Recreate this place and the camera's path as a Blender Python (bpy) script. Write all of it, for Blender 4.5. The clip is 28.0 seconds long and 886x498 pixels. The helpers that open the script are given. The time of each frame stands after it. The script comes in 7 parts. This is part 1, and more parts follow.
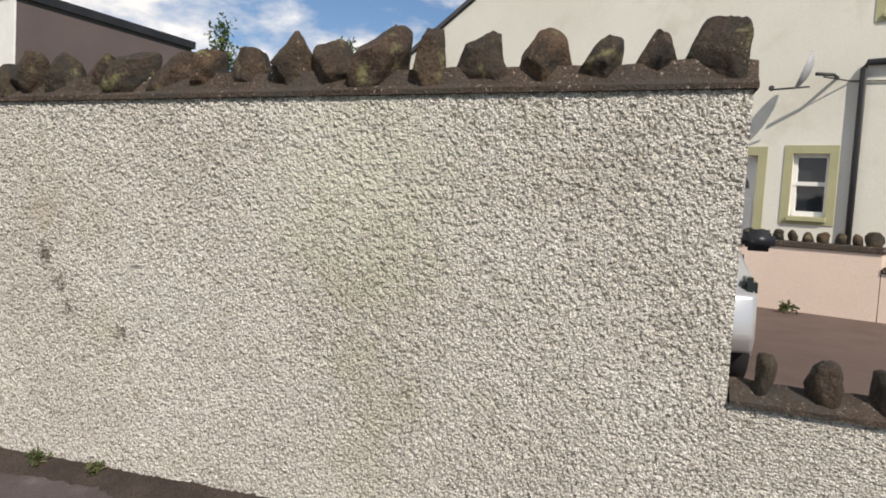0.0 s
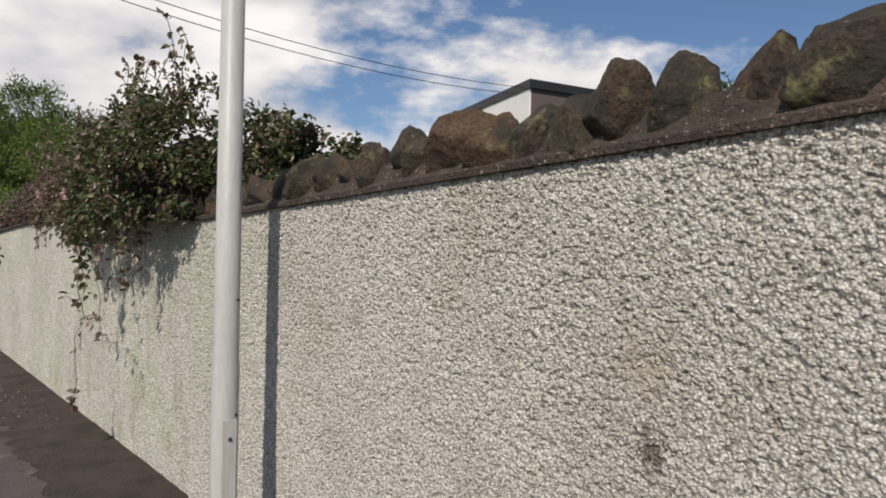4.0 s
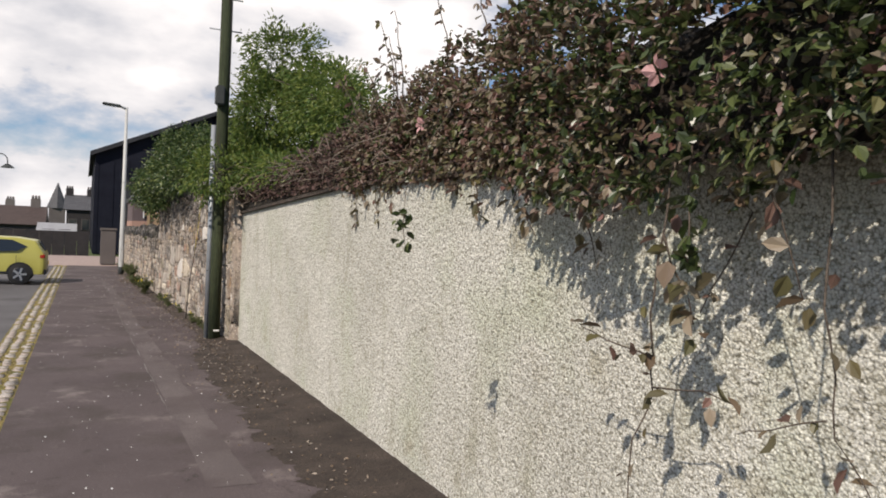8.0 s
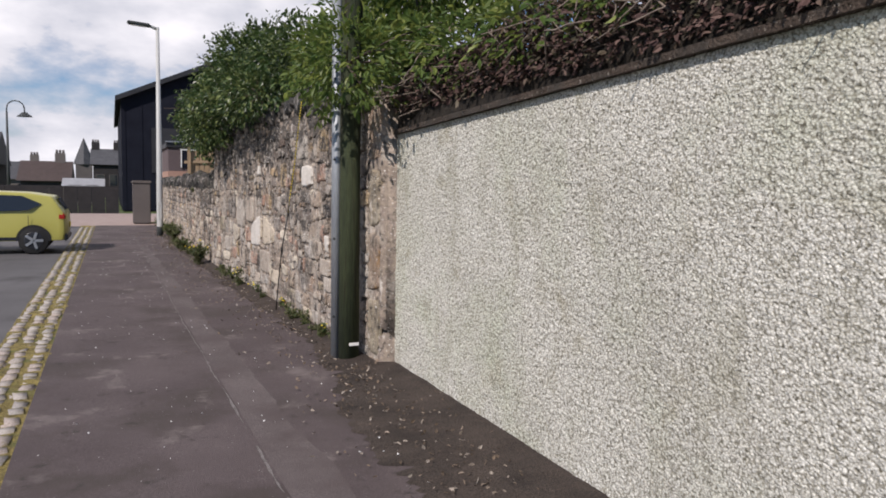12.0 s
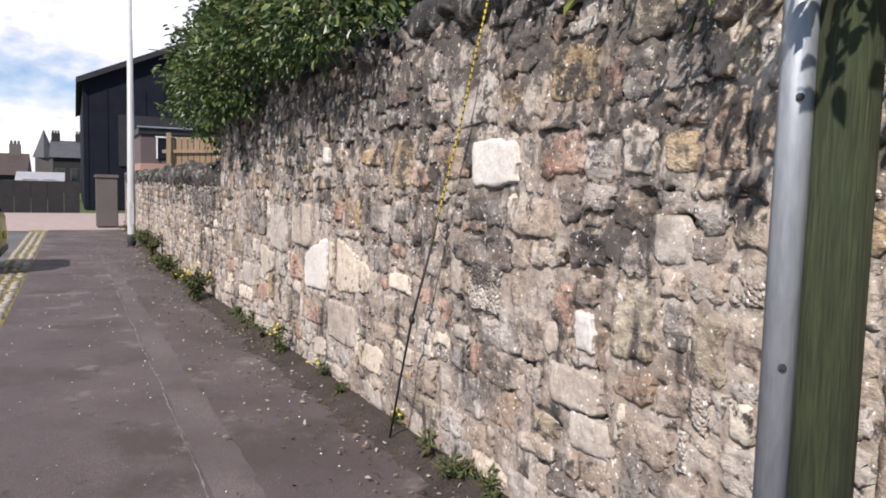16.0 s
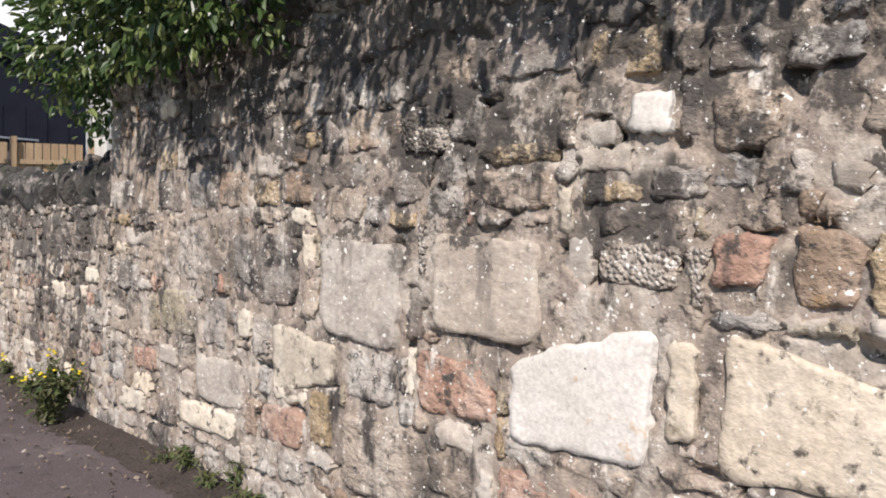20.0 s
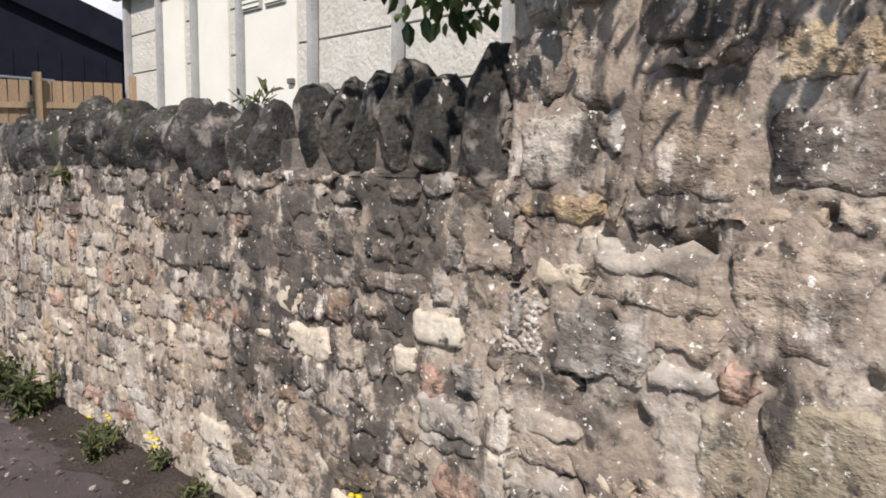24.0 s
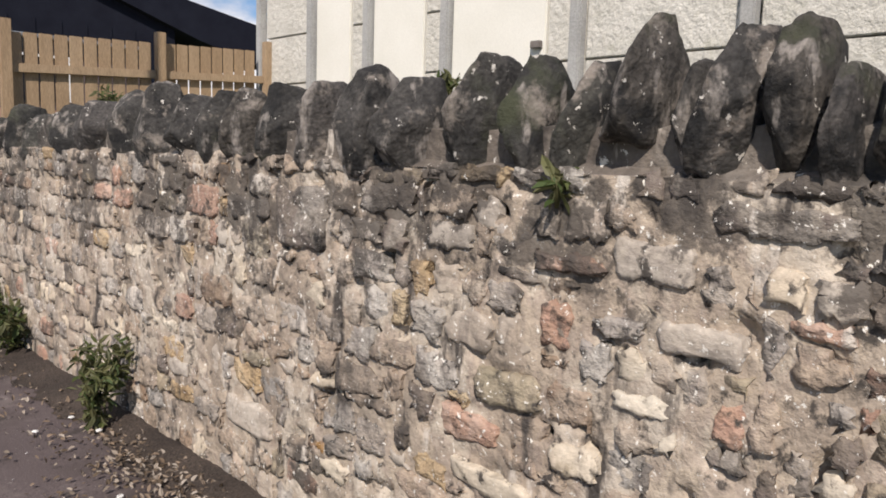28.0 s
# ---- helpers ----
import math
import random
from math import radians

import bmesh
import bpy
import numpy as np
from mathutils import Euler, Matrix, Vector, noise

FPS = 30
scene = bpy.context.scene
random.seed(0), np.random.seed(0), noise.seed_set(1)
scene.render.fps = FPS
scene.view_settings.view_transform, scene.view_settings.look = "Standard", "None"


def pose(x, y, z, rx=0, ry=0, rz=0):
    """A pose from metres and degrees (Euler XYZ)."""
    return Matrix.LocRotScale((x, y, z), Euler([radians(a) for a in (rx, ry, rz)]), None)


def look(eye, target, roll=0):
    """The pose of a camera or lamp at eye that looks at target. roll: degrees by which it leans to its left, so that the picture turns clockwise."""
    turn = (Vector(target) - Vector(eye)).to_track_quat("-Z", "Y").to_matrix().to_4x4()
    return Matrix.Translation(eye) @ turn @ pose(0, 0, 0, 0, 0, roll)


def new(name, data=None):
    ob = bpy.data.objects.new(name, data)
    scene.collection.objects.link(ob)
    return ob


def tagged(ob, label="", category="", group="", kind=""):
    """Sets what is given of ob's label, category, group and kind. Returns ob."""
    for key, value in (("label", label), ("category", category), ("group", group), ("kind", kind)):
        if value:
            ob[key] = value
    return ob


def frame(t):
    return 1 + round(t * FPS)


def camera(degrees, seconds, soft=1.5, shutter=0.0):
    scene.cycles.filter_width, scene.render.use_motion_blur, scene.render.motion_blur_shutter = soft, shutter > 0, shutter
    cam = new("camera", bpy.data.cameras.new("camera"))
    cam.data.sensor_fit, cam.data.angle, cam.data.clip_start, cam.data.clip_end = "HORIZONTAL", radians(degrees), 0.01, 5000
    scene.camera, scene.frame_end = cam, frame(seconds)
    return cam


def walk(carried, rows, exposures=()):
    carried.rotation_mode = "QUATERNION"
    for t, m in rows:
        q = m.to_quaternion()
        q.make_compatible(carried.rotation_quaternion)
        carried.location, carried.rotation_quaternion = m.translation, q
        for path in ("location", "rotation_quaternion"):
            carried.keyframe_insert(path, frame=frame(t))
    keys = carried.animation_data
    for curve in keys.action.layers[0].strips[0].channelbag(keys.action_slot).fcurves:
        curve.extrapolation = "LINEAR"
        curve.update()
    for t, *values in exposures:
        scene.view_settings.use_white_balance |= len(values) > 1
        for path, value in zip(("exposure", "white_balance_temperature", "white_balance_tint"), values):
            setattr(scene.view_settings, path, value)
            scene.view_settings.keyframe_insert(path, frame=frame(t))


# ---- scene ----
EXPOSURES = [(0, 0.2, 6850, 12), (1, 0.15, 6550, 16), (2, 0.1, 6550, 16), (3, -0.05, 6850, 14), (4, -0.1, 6750, 13), (5.5, -0.15, 6800, 14), (7, -0.05, 6750, 14), (8, 0.15, 6800, 14), (9, 0.2, 6600, 15), (10, 0.0, 6500, 15), (12, 0.05, 6400, 17), (13.5, 0.1, 6350, 17), (16, 0.56, 6350, 17), (18, 0.45, 6400, 15), (19, 0.42, 6400, 15), (20, 0.55, 6400, 15), (23, 0.5, 6500, 15), (25, 0.3, 6500, 14), (27, 0.35, 6600, 14), (28, 0.3, 6700, 15)]
# camera: t, x, y, z, yaw, pitch, roll
PATH = [
    (0, -3.782, -7.452, 1.764, -74.80, -3.71, 3.48),
    (0.5, -3.709, -7.304, 1.775, -72.27, -2.96, 2.61),
    (1, -3.586, -7.083, 1.811, -70.74, -2.08, 1.23),
    (1.5, -3.317, -6.961, 1.826, -67.19, -1.44, 2.45),
    (2, -2.983, -6.787, 1.837, -61.72, -0.25, 3.37),
    (2.5, -2.690, -6.501, 1.853, -57.14, 0.51, 2.10),
    (3, -2.335, -6.212, 1.845, -48.36, -0.71, 2.56),
    (3.5, -2.110, -5.827, 1.860, -40.65, 0.19, 3.09),
    (4, -1.968, -5.279, 1.892, -38.39, 0.23, 1.17),
    (4.5, -1.796, -4.679, 1.913, -32.44, -0.82, 1.44),
    (6.5, -2.173, -2.216, 1.748, -25.92, -1.53, 0.12),
    (7, -2.184, -1.527, 1.760, -25.65, -1.45, 1.14),
    (7.5, -2.232, -0.833, 1.759, -25.77, -1.11, 2.20),
    (8, -2.232, -0.137, 1.750, -25.98, -0.76, 2.41),
    (8.5, -2.259, 0.582, 1.726, -25.60, -1.15, 1.85),
    (9, -2.217, 1.326, 1.712, -24.71, -1.79, 2.45),
    (9.5, -2.235, 2.103, 1.676, -23.42, -2.18, 2.56),
    (10, -2.232, 2.749, 1.651, -23.13, -2.55, 2.16),
    (10.5, -2.290, 3.476, 1.616, -22.02, -4.31, 2.25),
    (11, -2.299, 4.171, 1.592, -22.26, -4.91, 1.70),
    (11.5, -2.309, 4.868, 1.577, -22.68, -4.93, 1.12),
    (12, -2.252, 5.604, 1.573, -24.16, -4.78, 1.04),
    (12.5, -2.215, 6.305, 1.572, -24.45, -3.85, 2.74),
    (13, -2.222, 7.026, 1.563, -24.18, -2.82, 2.82),
    (13.5, -2.218, 7.728, 1.554, -23.33, -2.70, 2.48),
    (15.5, -2.095, 10.164, 1.578, -25.00, -4.48, 0.77),
    (16, -2.106, 10.677, 1.553, -26.51, -4.92, 1.48),
    (16.5, -2.116, 11.232, 1.544, -29.37, -5.43, 1.77),
    (17, -2.119, 11.759, 1.566, -30.96, -4.14, 1.91),
    (17.5, -2.195, 12.314, 1.542, -32.92, -3.72, 2.06),
    (18, -2.169, 12.872, 1.515, -35.48, -3.75, 2.87),
    (18.5, -2.221, 13.415, 1.483, -37.82, -3.18, 2.94),
    (19, -2.230, 14.000, 1.450, -41.79, -2.78, 2.87),
    (19.5, -2.286, 14.582, 1.448, -42.81, -2.36, 2.51),
    (20, -2.316, 15.148, 1.424, -44.50, -2.16, 1.58),
    (20.5, -2.235, 15.679, 1.447, -45.74, -1.70, 3.04),
    (22.5, -2.065, 17.540, 1.519, -48.09, -3.86, 1.72),
    (23, -2.020, 17.947, 1.481, -48.50, -5.02, 1.67),
    (23.5, -2.006, 18.346, 1.491, -47.41, -5.62, 1.88),
    (24, -2.090, 18.811, 1.481, -45.96, -6.29, 0.63),
    (24.5, -2.062, 19.300, 1.452, -41.96, -7.57, -0.58),
    (25, -2.055, 19.811, 1.446, -37.49, -8.31, -0.88),
    (25.5, -2.056, 20.331, 1.456, -37.47, -9.64, -0.30),
    (26, -1.968, 20.804, 1.478, -38.10, -10.35, 0.37),
    (26.5, -1.971, 21.182, 1.461, -39.94, -9.67, 2.37),
    (27, -2.034, 21.585, 1.483, -42.07, -9.04, 2.83),
    (27.5, -2.080, 21.899, 1.476, -42.42, -8.18, 2.20),
    (28, -2.153, 22.083, 1.484, -45.00, -7.11, 1.81),
]
cam = camera(61.9, 28.0, 1.8, 0.06)
walk(cam, [(t, pose(x, y, z, 90 + p, 0, w) @ pose(0, 0, 0, 0, 0, r)) for t, x, y, z, w, p, r in PATH],
     EXPOSURES)

# ---- light ----
SUN_EL = radians(40)
sun_dir = Vector((-0.80, -0.60, 0)).normalized() * math.cos(SUN_EL) + Vector((0, 0, math.sin(SUN_EL)))
sun = new("sun", bpy.data.lights.new("sun", "SUN"))
sun.data.energy, sun.data.angle, sun.data.color = 4.2, radians(0.6), (1.0, 0.94, 0.85)
sun.matrix_world = look((0, 0, 30), Vector((0, 0, 30)) - sun_dir)
world = bpy.data.worlds.new("world")
scene.world = world
world.use_nodes = True
wn, wl = world.node_tree.nodes, world.node_tree.links
bg = wn["Background"]
sky = wn.new("ShaderNodeTexSky")
sky.sky_type, sky.sun_disc = "NISHITA", False
sky.sun_elevation, sky.sun_rotation = SUN_EL, math.atan2(sun_dir.x, sun_dir.y)
sky.air_density, sky.dust_density, sky.ozone_density = 1.0, 0.1, 6.0
wc = wn.new("ShaderNodeTexCoord")
wm = wn.new("ShaderNodeMapping")
wm.inputs["Scale"].default_value = (1.7, 1.7, 3.6)
wl.new(wc.outputs["Generated"], wm.inputs["Vector"])
cn = wn.new("ShaderNodeTexNoise")
cn.inputs["Scale"].default_value, cn.inputs["Detail"].default_value, cn.inputs["Roughness"].default_value = 1.55, 9, 0.58
wl.new(wm.outputs["Vector"], cn.inputs["Vector"])
sep = wn.new("ShaderNodeSeparateXYZ")
wl.new(wc.outputs["Generated"], sep.inputs[0])
cover = wn.new("ShaderNodeMath")          # more cloud towards +y
cover.operation = "MULTIPLY_ADD"
cover.inputs[1].default_value = 0.19
wl.new(sep.outputs["Y"], cover.inputs[0])
wl.new(cn.outputs["Fac"], cover.inputs[2])
cr = wn.new("ShaderNodeValToRGB")
cr.color_ramp.elements[0].position, cr.color_ramp.elements[1].position = 0.52, 0.61
wl.new(cover.outputs[0], cr.inputs["Fac"])
cs = wn.new("ShaderNodeTexNoise")
cs.inputs["Scale"].default_value, cs.inputs["Detail"].default_value = 3.1, 6
wl.new(wm.outputs["Vector"], cs.inputs["Vector"])
cc = wn.new("ShaderNodeValToRGB")
cc.color_ramp.elements[0].position, cc.color_ramp.elements[1].position = 0.35, 0.62
cc.color_ramp.elements[0].color, cc.color_ramp.elements[1].color = (5.9, 6.3, 7.0, 1), (12.2, 12.1, 12.0, 1)
wl.new(cs.outputs["Fac"], cc.inputs["Fac"])
mx = wn.new("ShaderNodeMix")
mx.data_type = "RGBA"
wl.new(cr.outputs["Color"], mx.inputs["Factor"])
wl.new(sky.outputs["Color"], mx.inputs[6])
wl.new(cc.outputs["Color"], mx.inputs[7])
wl.new(mx.outputs[2], bg.inputs["Color"])
bg.inputs["Strength"].default_value = 0.085


# ---- materials ----
def surf(name, cols, scale=3.0, rough=0.85, metal=0.0, bump=0.3, bscale=40.0, fine=0.15, fscale=60.0, vary="", palette=(), stain=None, mix=0.5,
         transmit=0.0, spec=0.4, voro=0.0, dist=0.02, stretch=(1, 1, 1), streak=None, cells=None, wash=None, bdetail=5, spots=None, cracks=0.0, washmix=0.66, bstretch=None, cell_shade=0.55, spotscale=26, spotmost=0.75, washrough=0.66, spotmix=0.85, specks=None):
    """Noise-driven base colour at two scales, an optional palette by object or island, stains, and a bump of fine grain."""
    m = bpy.data.materials.new(name)
    m.use_nodes = True
    n, l = m.node_tree.nodes, m.node_tree.links
    b = n["Principled BSDF"]
    b.inputs["Roughness"].default_value, b.inputs["Metallic"].default_value = rough, metal
    b.inputs["Specular IOR Level"].default_value = spec
    tc = n.new("ShaderNodeTexCoord")
    mp = n.new("ShaderNodeMapping")
    mp.inputs["Scale"].default_value = stretch
    l.new(tc.outputs["Object"], mp.inputs["Vector"])
    vec = mp.outputs["Vector"]

    def noise_tex(s, d=6, r=0.6, along=None):
        t = n.new("ShaderNodeTexNoise")
        t.inputs["Scale"].default_value, t.inputs["Detail"].default_value, t.inputs["Roughness"].default_value = s, d, r
        if along:
            ma = n.new("ShaderNodeMapping")
            ma.inputs["Scale"].default_value = along
            l.new(tc.outputs["Object"], ma.inputs["Vector"])
            l.new(ma.outputs["Vector"], t.inputs["Vector"])
        else:
            l.new(vec, t.inputs["Vector"])
        return t.outputs["Fac"]

    def ramp(fac, stops, mode="LINEAR"):
        r = n.new("ShaderNodeValToRGB")
        r.color_ramp.interpolation = mode
        while len(r.color_ramp.elements) < len(stops):
            r.color_ramp.elements.new(0.5)
        for e, (p, c) in zip(r.color_ramp.elements, stops):
            e.position, e.color = p, (*c[:3], 1)
        l.new(fac, r.inputs["Fac"])
        return r.outputs["Color"]

    def blend(fac, a, c, mode="MIX"):
        x = n.new("ShaderNodeMix")
        x.data_type, x.blend_type = "RGBA", mode
        for sock, val in ((x.inputs["Factor"], fac), (x.inputs[6], a), (x.inputs[7], c)):
            if isinstance(val, (int, float)):
                sock.default_value = val
            elif isinstance(val, tuple):
                sock.default_value = (*val[:3], 1)
            else:
                l.new(val, sock)
        return x.outputs[2]

    k = len(cols)
    col = ramp(noise_tex(scale), [(0.3 + 0.4 * i / max(k - 1, 1), c) for i, c in enumerate(cols)]) if k > 1 else None
    if palette:
        if vary == "island":
            r = n.new("ShaderNodeNewGeometry").outputs["Random Per Island"]
        else:
            r = n.new("ShaderNodeObjectInfo").outputs["Random"]
        pc = ramp(r, [(i / len(palette), c) for i, c in enumerate(palette)], "CONSTANT" if vary == "object" else "LINEAR")
        col = blend(mix, pc, col) if col is not None else pc
    if col is None:
        col = blend(0.0, cols[0], cols[0])
    if wash:
        col = blend(washmix, col, ramp(noise_tex(3.4, 12, washrough, (1, 1, 0.75)), wash))
    if fine:
        g = ramp(noise_tex(fscale, 3), [(0.3, (1 - fine * 2,) * 3), (0.7, (1 + fine,) * 3)])
        col = blend(1.0, col, g, "MULTIPLY")
    for sc, ss, lo, hi in (stain or ()):
        f = ramp(noise_tex(ss, 8, 0.65), [(lo, (0, 0, 0)), (hi, (1, 1, 1))])
        col = blend(f, col, sc)
    for sc, ss, lo, hi in (streak or ()):
        f = ramp(noise_tex(ss, 6, 0.6, (1, 1, 0.34)), [(lo, (0, 0, 0)), (hi, (1, 1, 1))])
        col = blend(f, col, sc)
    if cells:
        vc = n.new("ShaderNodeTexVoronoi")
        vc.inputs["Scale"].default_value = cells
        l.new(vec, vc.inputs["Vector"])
        # darker towards each cell's edge: shade between the grains, put into the colour
        col = blend(1.0, col, ramp(vc.outputs["Distance"], [(0.40, (1.08, 1.08, 1.08)), (0.80, (cell_shade, cell_shade * 0.97, cell_shade * 0.88))]), "MULTIPLY")
        sv = n.new("ShaderNodeSeparateColor")
        l.new(vc.outputs["Color"], sv.inputs[0])
        col = blend(1.0, col, ramp(sv.outputs[0], [(0.0, (0.84, 0.83, 0.81)), (1.0, (1.08, 1.08, 1.08))]), "MULTIPLY")
    if cracks:
        cv = n.new("ShaderNodeTexVoronoi")
        cv.feature = "DISTANCE_TO_EDGE"
        cv.inputs["Scale"].default_value = cracks
        nd = n.new("ShaderNodeTexNoise")
        nd.inputs["Scale"].default_value, nd.inputs["Detail"].default_value = 7.0, 5
        l.new(vec, nd.inputs["Vector"])
        wv = n.new("ShaderNodeVectorMath")
        wv.operation = "MULTIPLY_ADD"
        wv.inputs[1].default_value = (0.22, 0.22, 0.22)
        l.new(nd.outputs["Color"], wv.inputs[0])
        l.new(vec, wv.inputs[2])
        l.new(wv.outputs[0], cv.inputs["Vector"])
        line = ramp(cv.outputs["Distance"], [(0.0, (1, 1, 1)), (0.022, (0, 0, 0))])
        where = ramp(noise_tex(2.3, 3), [(0.45, (0, 0, 0)), (0.53, (1, 1, 1))])
        col = blend(blend(1.0, line, where, "MULTIPLY"), col, (0.035, 0.030, 0.026))
    if spots:
        edge = ramp(noise_tex(spotscale, 8, 0.7), [(0.36, (0, 0, 0)), (0.60, (spotmost, spotmost, spotmost))])
    for centre, radius, sc in (spots or ()):
        dn = n.new("ShaderNodeVectorMath")
        dn.operation = "DISTANCE"
        dn.inputs[1].default_value = centre
        l.new(tc.outputs["Object"], dn.inputs[0])
        ad = n.new("ShaderNodeMath")
        ad.operation = "MULTIPLY_ADD"
        ad.inputs[1].default_value = -1.0 / radius
        l.new(dn.outputs["Value"], ad.inputs[0])
        l.new(edge, ad.inputs[2])
        col = blend(ramp(ad.outputs[0], [(0.0, (0, 0, 0)), (0.30, (spotmix, spotmix, spotmix))]), col, sc)
    for sc, ss, lo, hi in (specks or ()):
        col = blend(ramp(noise_tex(ss, 4, 0.6), [(lo, (0, 0, 0)), (hi, (1, 1, 1))]), col, sc)
    l.new(col, b.inputs["Base Color"])
    if bump:
        bp = n.new("ShaderNodeBump")
        bp.inputs["Strength"].default_value, bp.inputs["Distance"].default_value = bump, dist
        h = noise_tex(bscale, bdetail, 0.62, bstretch)
        if voro:
            v = n.new("ShaderNodeTexVoronoi")
            v.inputs["Scale"].default_value = voro
            l.new(vec, v.inputs["Vector"])
            a = n.new("ShaderNodeMath")
            a.operation = "SUBTRACT"
            l.new(h, a.inputs[0])
            l.new(v.outputs["Distance"], a.inputs[1])
            h = a.outputs[0]
        l.new(h, bp.inputs["Height"])
        l.new(bp.outputs["Normal"], b.inputs["Normal"])
    if transmit:
        tr = n.new("ShaderNodeBsdfTranslucent")
        l.new(col, tr.inputs["Color"])
        ms = n.new("ShaderNodeMixShader")
        ms.inputs["Fac"].default_value = transmit
        l.new(b.outputs[0], ms.inputs[1])
        l.new(tr.outputs[0], ms.inputs[2])
        l.new(ms.outputs[0], n["Material Output"].inputs["Surface"])
    return m


def glass_mat(name, tint=(0.02, 0.025, 0.03)):
    m = bpy.data.materials.new(name)
    m.use_nodes = True
    b = m.node_tree.nodes["Principled BSDF"]
    b.inputs["Base Color"].default_value, b.inputs["Roughness"].default_value = (*tint, 1), 0.04
    b.inputs["Specular IOR Level"].default_value = 0.6
    return m


# the cell edges and the finest stain paint shade in pits between pebbles
HARL_A = surf("harl", [(0.72, 0.69, 0.63), (0.82, 0.79, 0.735), (0.86, 0.84, 0.79)], 1.4, 0.9, bump=1.0, bscale=120, dist=0.016, voro=92, cells=92, cell_shade=0.50, fine=0.16, fscale=90,
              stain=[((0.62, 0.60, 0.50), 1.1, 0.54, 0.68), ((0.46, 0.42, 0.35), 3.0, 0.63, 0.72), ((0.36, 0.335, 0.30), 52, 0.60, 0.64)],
              spots=[((-0.06, -3.93, 1.30), 0.16, (0.13, 0.105, 0.08)), ((-0.06, -4.05, 1.13), 0.13, (0.13, 0.105, 0.08)), ((-0.06, -4.11, 0.98), 0.12, (0.15, 0.12, 0.09)), ((-0.07, -4.49, 0.87), 0.11, (0.16, 0.13, 0.10)), ((-0.06, -3.90, 1.55), 0.30, (0.52, 0.47, 0.38)), ((-0.05, -0.3, 1.4), 2.2, (0.56, 0.57, 0.46)), ((-0.05, -6.0, 1.9), 1.2, (0.68, 0.69, 0.58))])
# pit shade is in the colour here too: cell edges and finest stain
HARL_B = surf("harl_pale", [(0.52, 0.512, 0.455), (0.615, 0.605, 0.545), (0.675, 0.667, 0.61)], 0.9, 0.9, bump=0.55, bscale=120, dist=0.010, voro=92, cells=92, cell_shade=0.52, fine=0.16, fscale=80,
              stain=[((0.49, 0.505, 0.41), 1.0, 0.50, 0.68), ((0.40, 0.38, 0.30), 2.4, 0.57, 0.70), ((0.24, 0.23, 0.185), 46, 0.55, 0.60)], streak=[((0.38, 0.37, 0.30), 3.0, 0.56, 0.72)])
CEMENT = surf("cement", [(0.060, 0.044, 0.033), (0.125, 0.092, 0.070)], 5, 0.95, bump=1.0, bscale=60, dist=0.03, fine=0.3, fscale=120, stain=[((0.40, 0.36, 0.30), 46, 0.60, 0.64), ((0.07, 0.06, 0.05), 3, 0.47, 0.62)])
COPE_BROWN = surf("brown_whinstone", [(0.028, 0.021, 0.016), (0.105, 0.072, 0.046)], 6, 0.9, bump=1.0, bscale=9, dist=0.07, bdetail=9, fine=0.3, fscale=70, vary="object", mix=0.55,
                  palette=[(0.10, 0.068, 0.042), (0.055, 0.042, 0.031), (0.135, 0.080, 0.043), (0.066, 0.060, 0.037), (0.088, 0.058, 0.042)],
                  stain=[((0.03, 0.026, 0.02), 4, 0.47, 0.60), ((0.17, 0.16, 0.075), 7, 0.58, 0.68), ((0.28, 0.25, 0.21), 34, 0.66, 0.69)])
COPE_DARK = surf("dark_whinstone", [(0.014, 0.014, 0.014), (0.10, 0.092, 0.082)], 6, 0.85, bump=1.0, bscale=11, dist=0.04, bdetail=9, fine=0.3, fscale=60, vary="object", mix=0.55,
                 palette=[(0.042, 0.040, 0.038), (0.022, 0.022, 0.021), (0.085, 0.073, 0.060), (0.033, 0.035, 0.028), (0.095, 0.085, 0.079), (0.048, 0.043, 0.038)],
                 stain=[((0.011, 0.011, 0.011), 4, 0.53, 0.62), ((0.24, 0.21, 0.18), 7, 0.56, 0.66), ((0.55, 0.52, 0.47), 24, 0.64, 0.66), ((0.045, 0.050, 0.028), 2.5, 0.58, 0.70)], streak=[((0.26, 0.235, 0.21), 11, 0.57, 0.66)])
GRIME_DARK = (0.062, 0.054, 0.047)
# dark spots on wall C: grime, and along the top the hedge's painted shade
GRIME_SHADE_C = [((0, y, z), r, GRIME_DARK) for y, z, r in ((12.9, 2.2, 0.7), (14.6, 1.35, 0.45), (14.9, 2.1, 0.7), (15.6, 2.2, 0.75), (16.3, 2.25, 0.9), (17.2, 2.15, 1.0), (18.1, 2.2, 1.0), (18.9, 2.15, 0.85), (19.3, 2.3, 0.6), (17.0, 1.70, 0.4), (14.0, 1.25, 0.35), (13.6, 2.25, 0.6), (14.3, 2.3, 0.6), (13.0, 1.36, 0.3))]
GRIME_SHADE_C = [((0.33 - 0.041 * c[1], c[1], c[2]), r, g) for c, r, g in GRIME_SHADE_C]
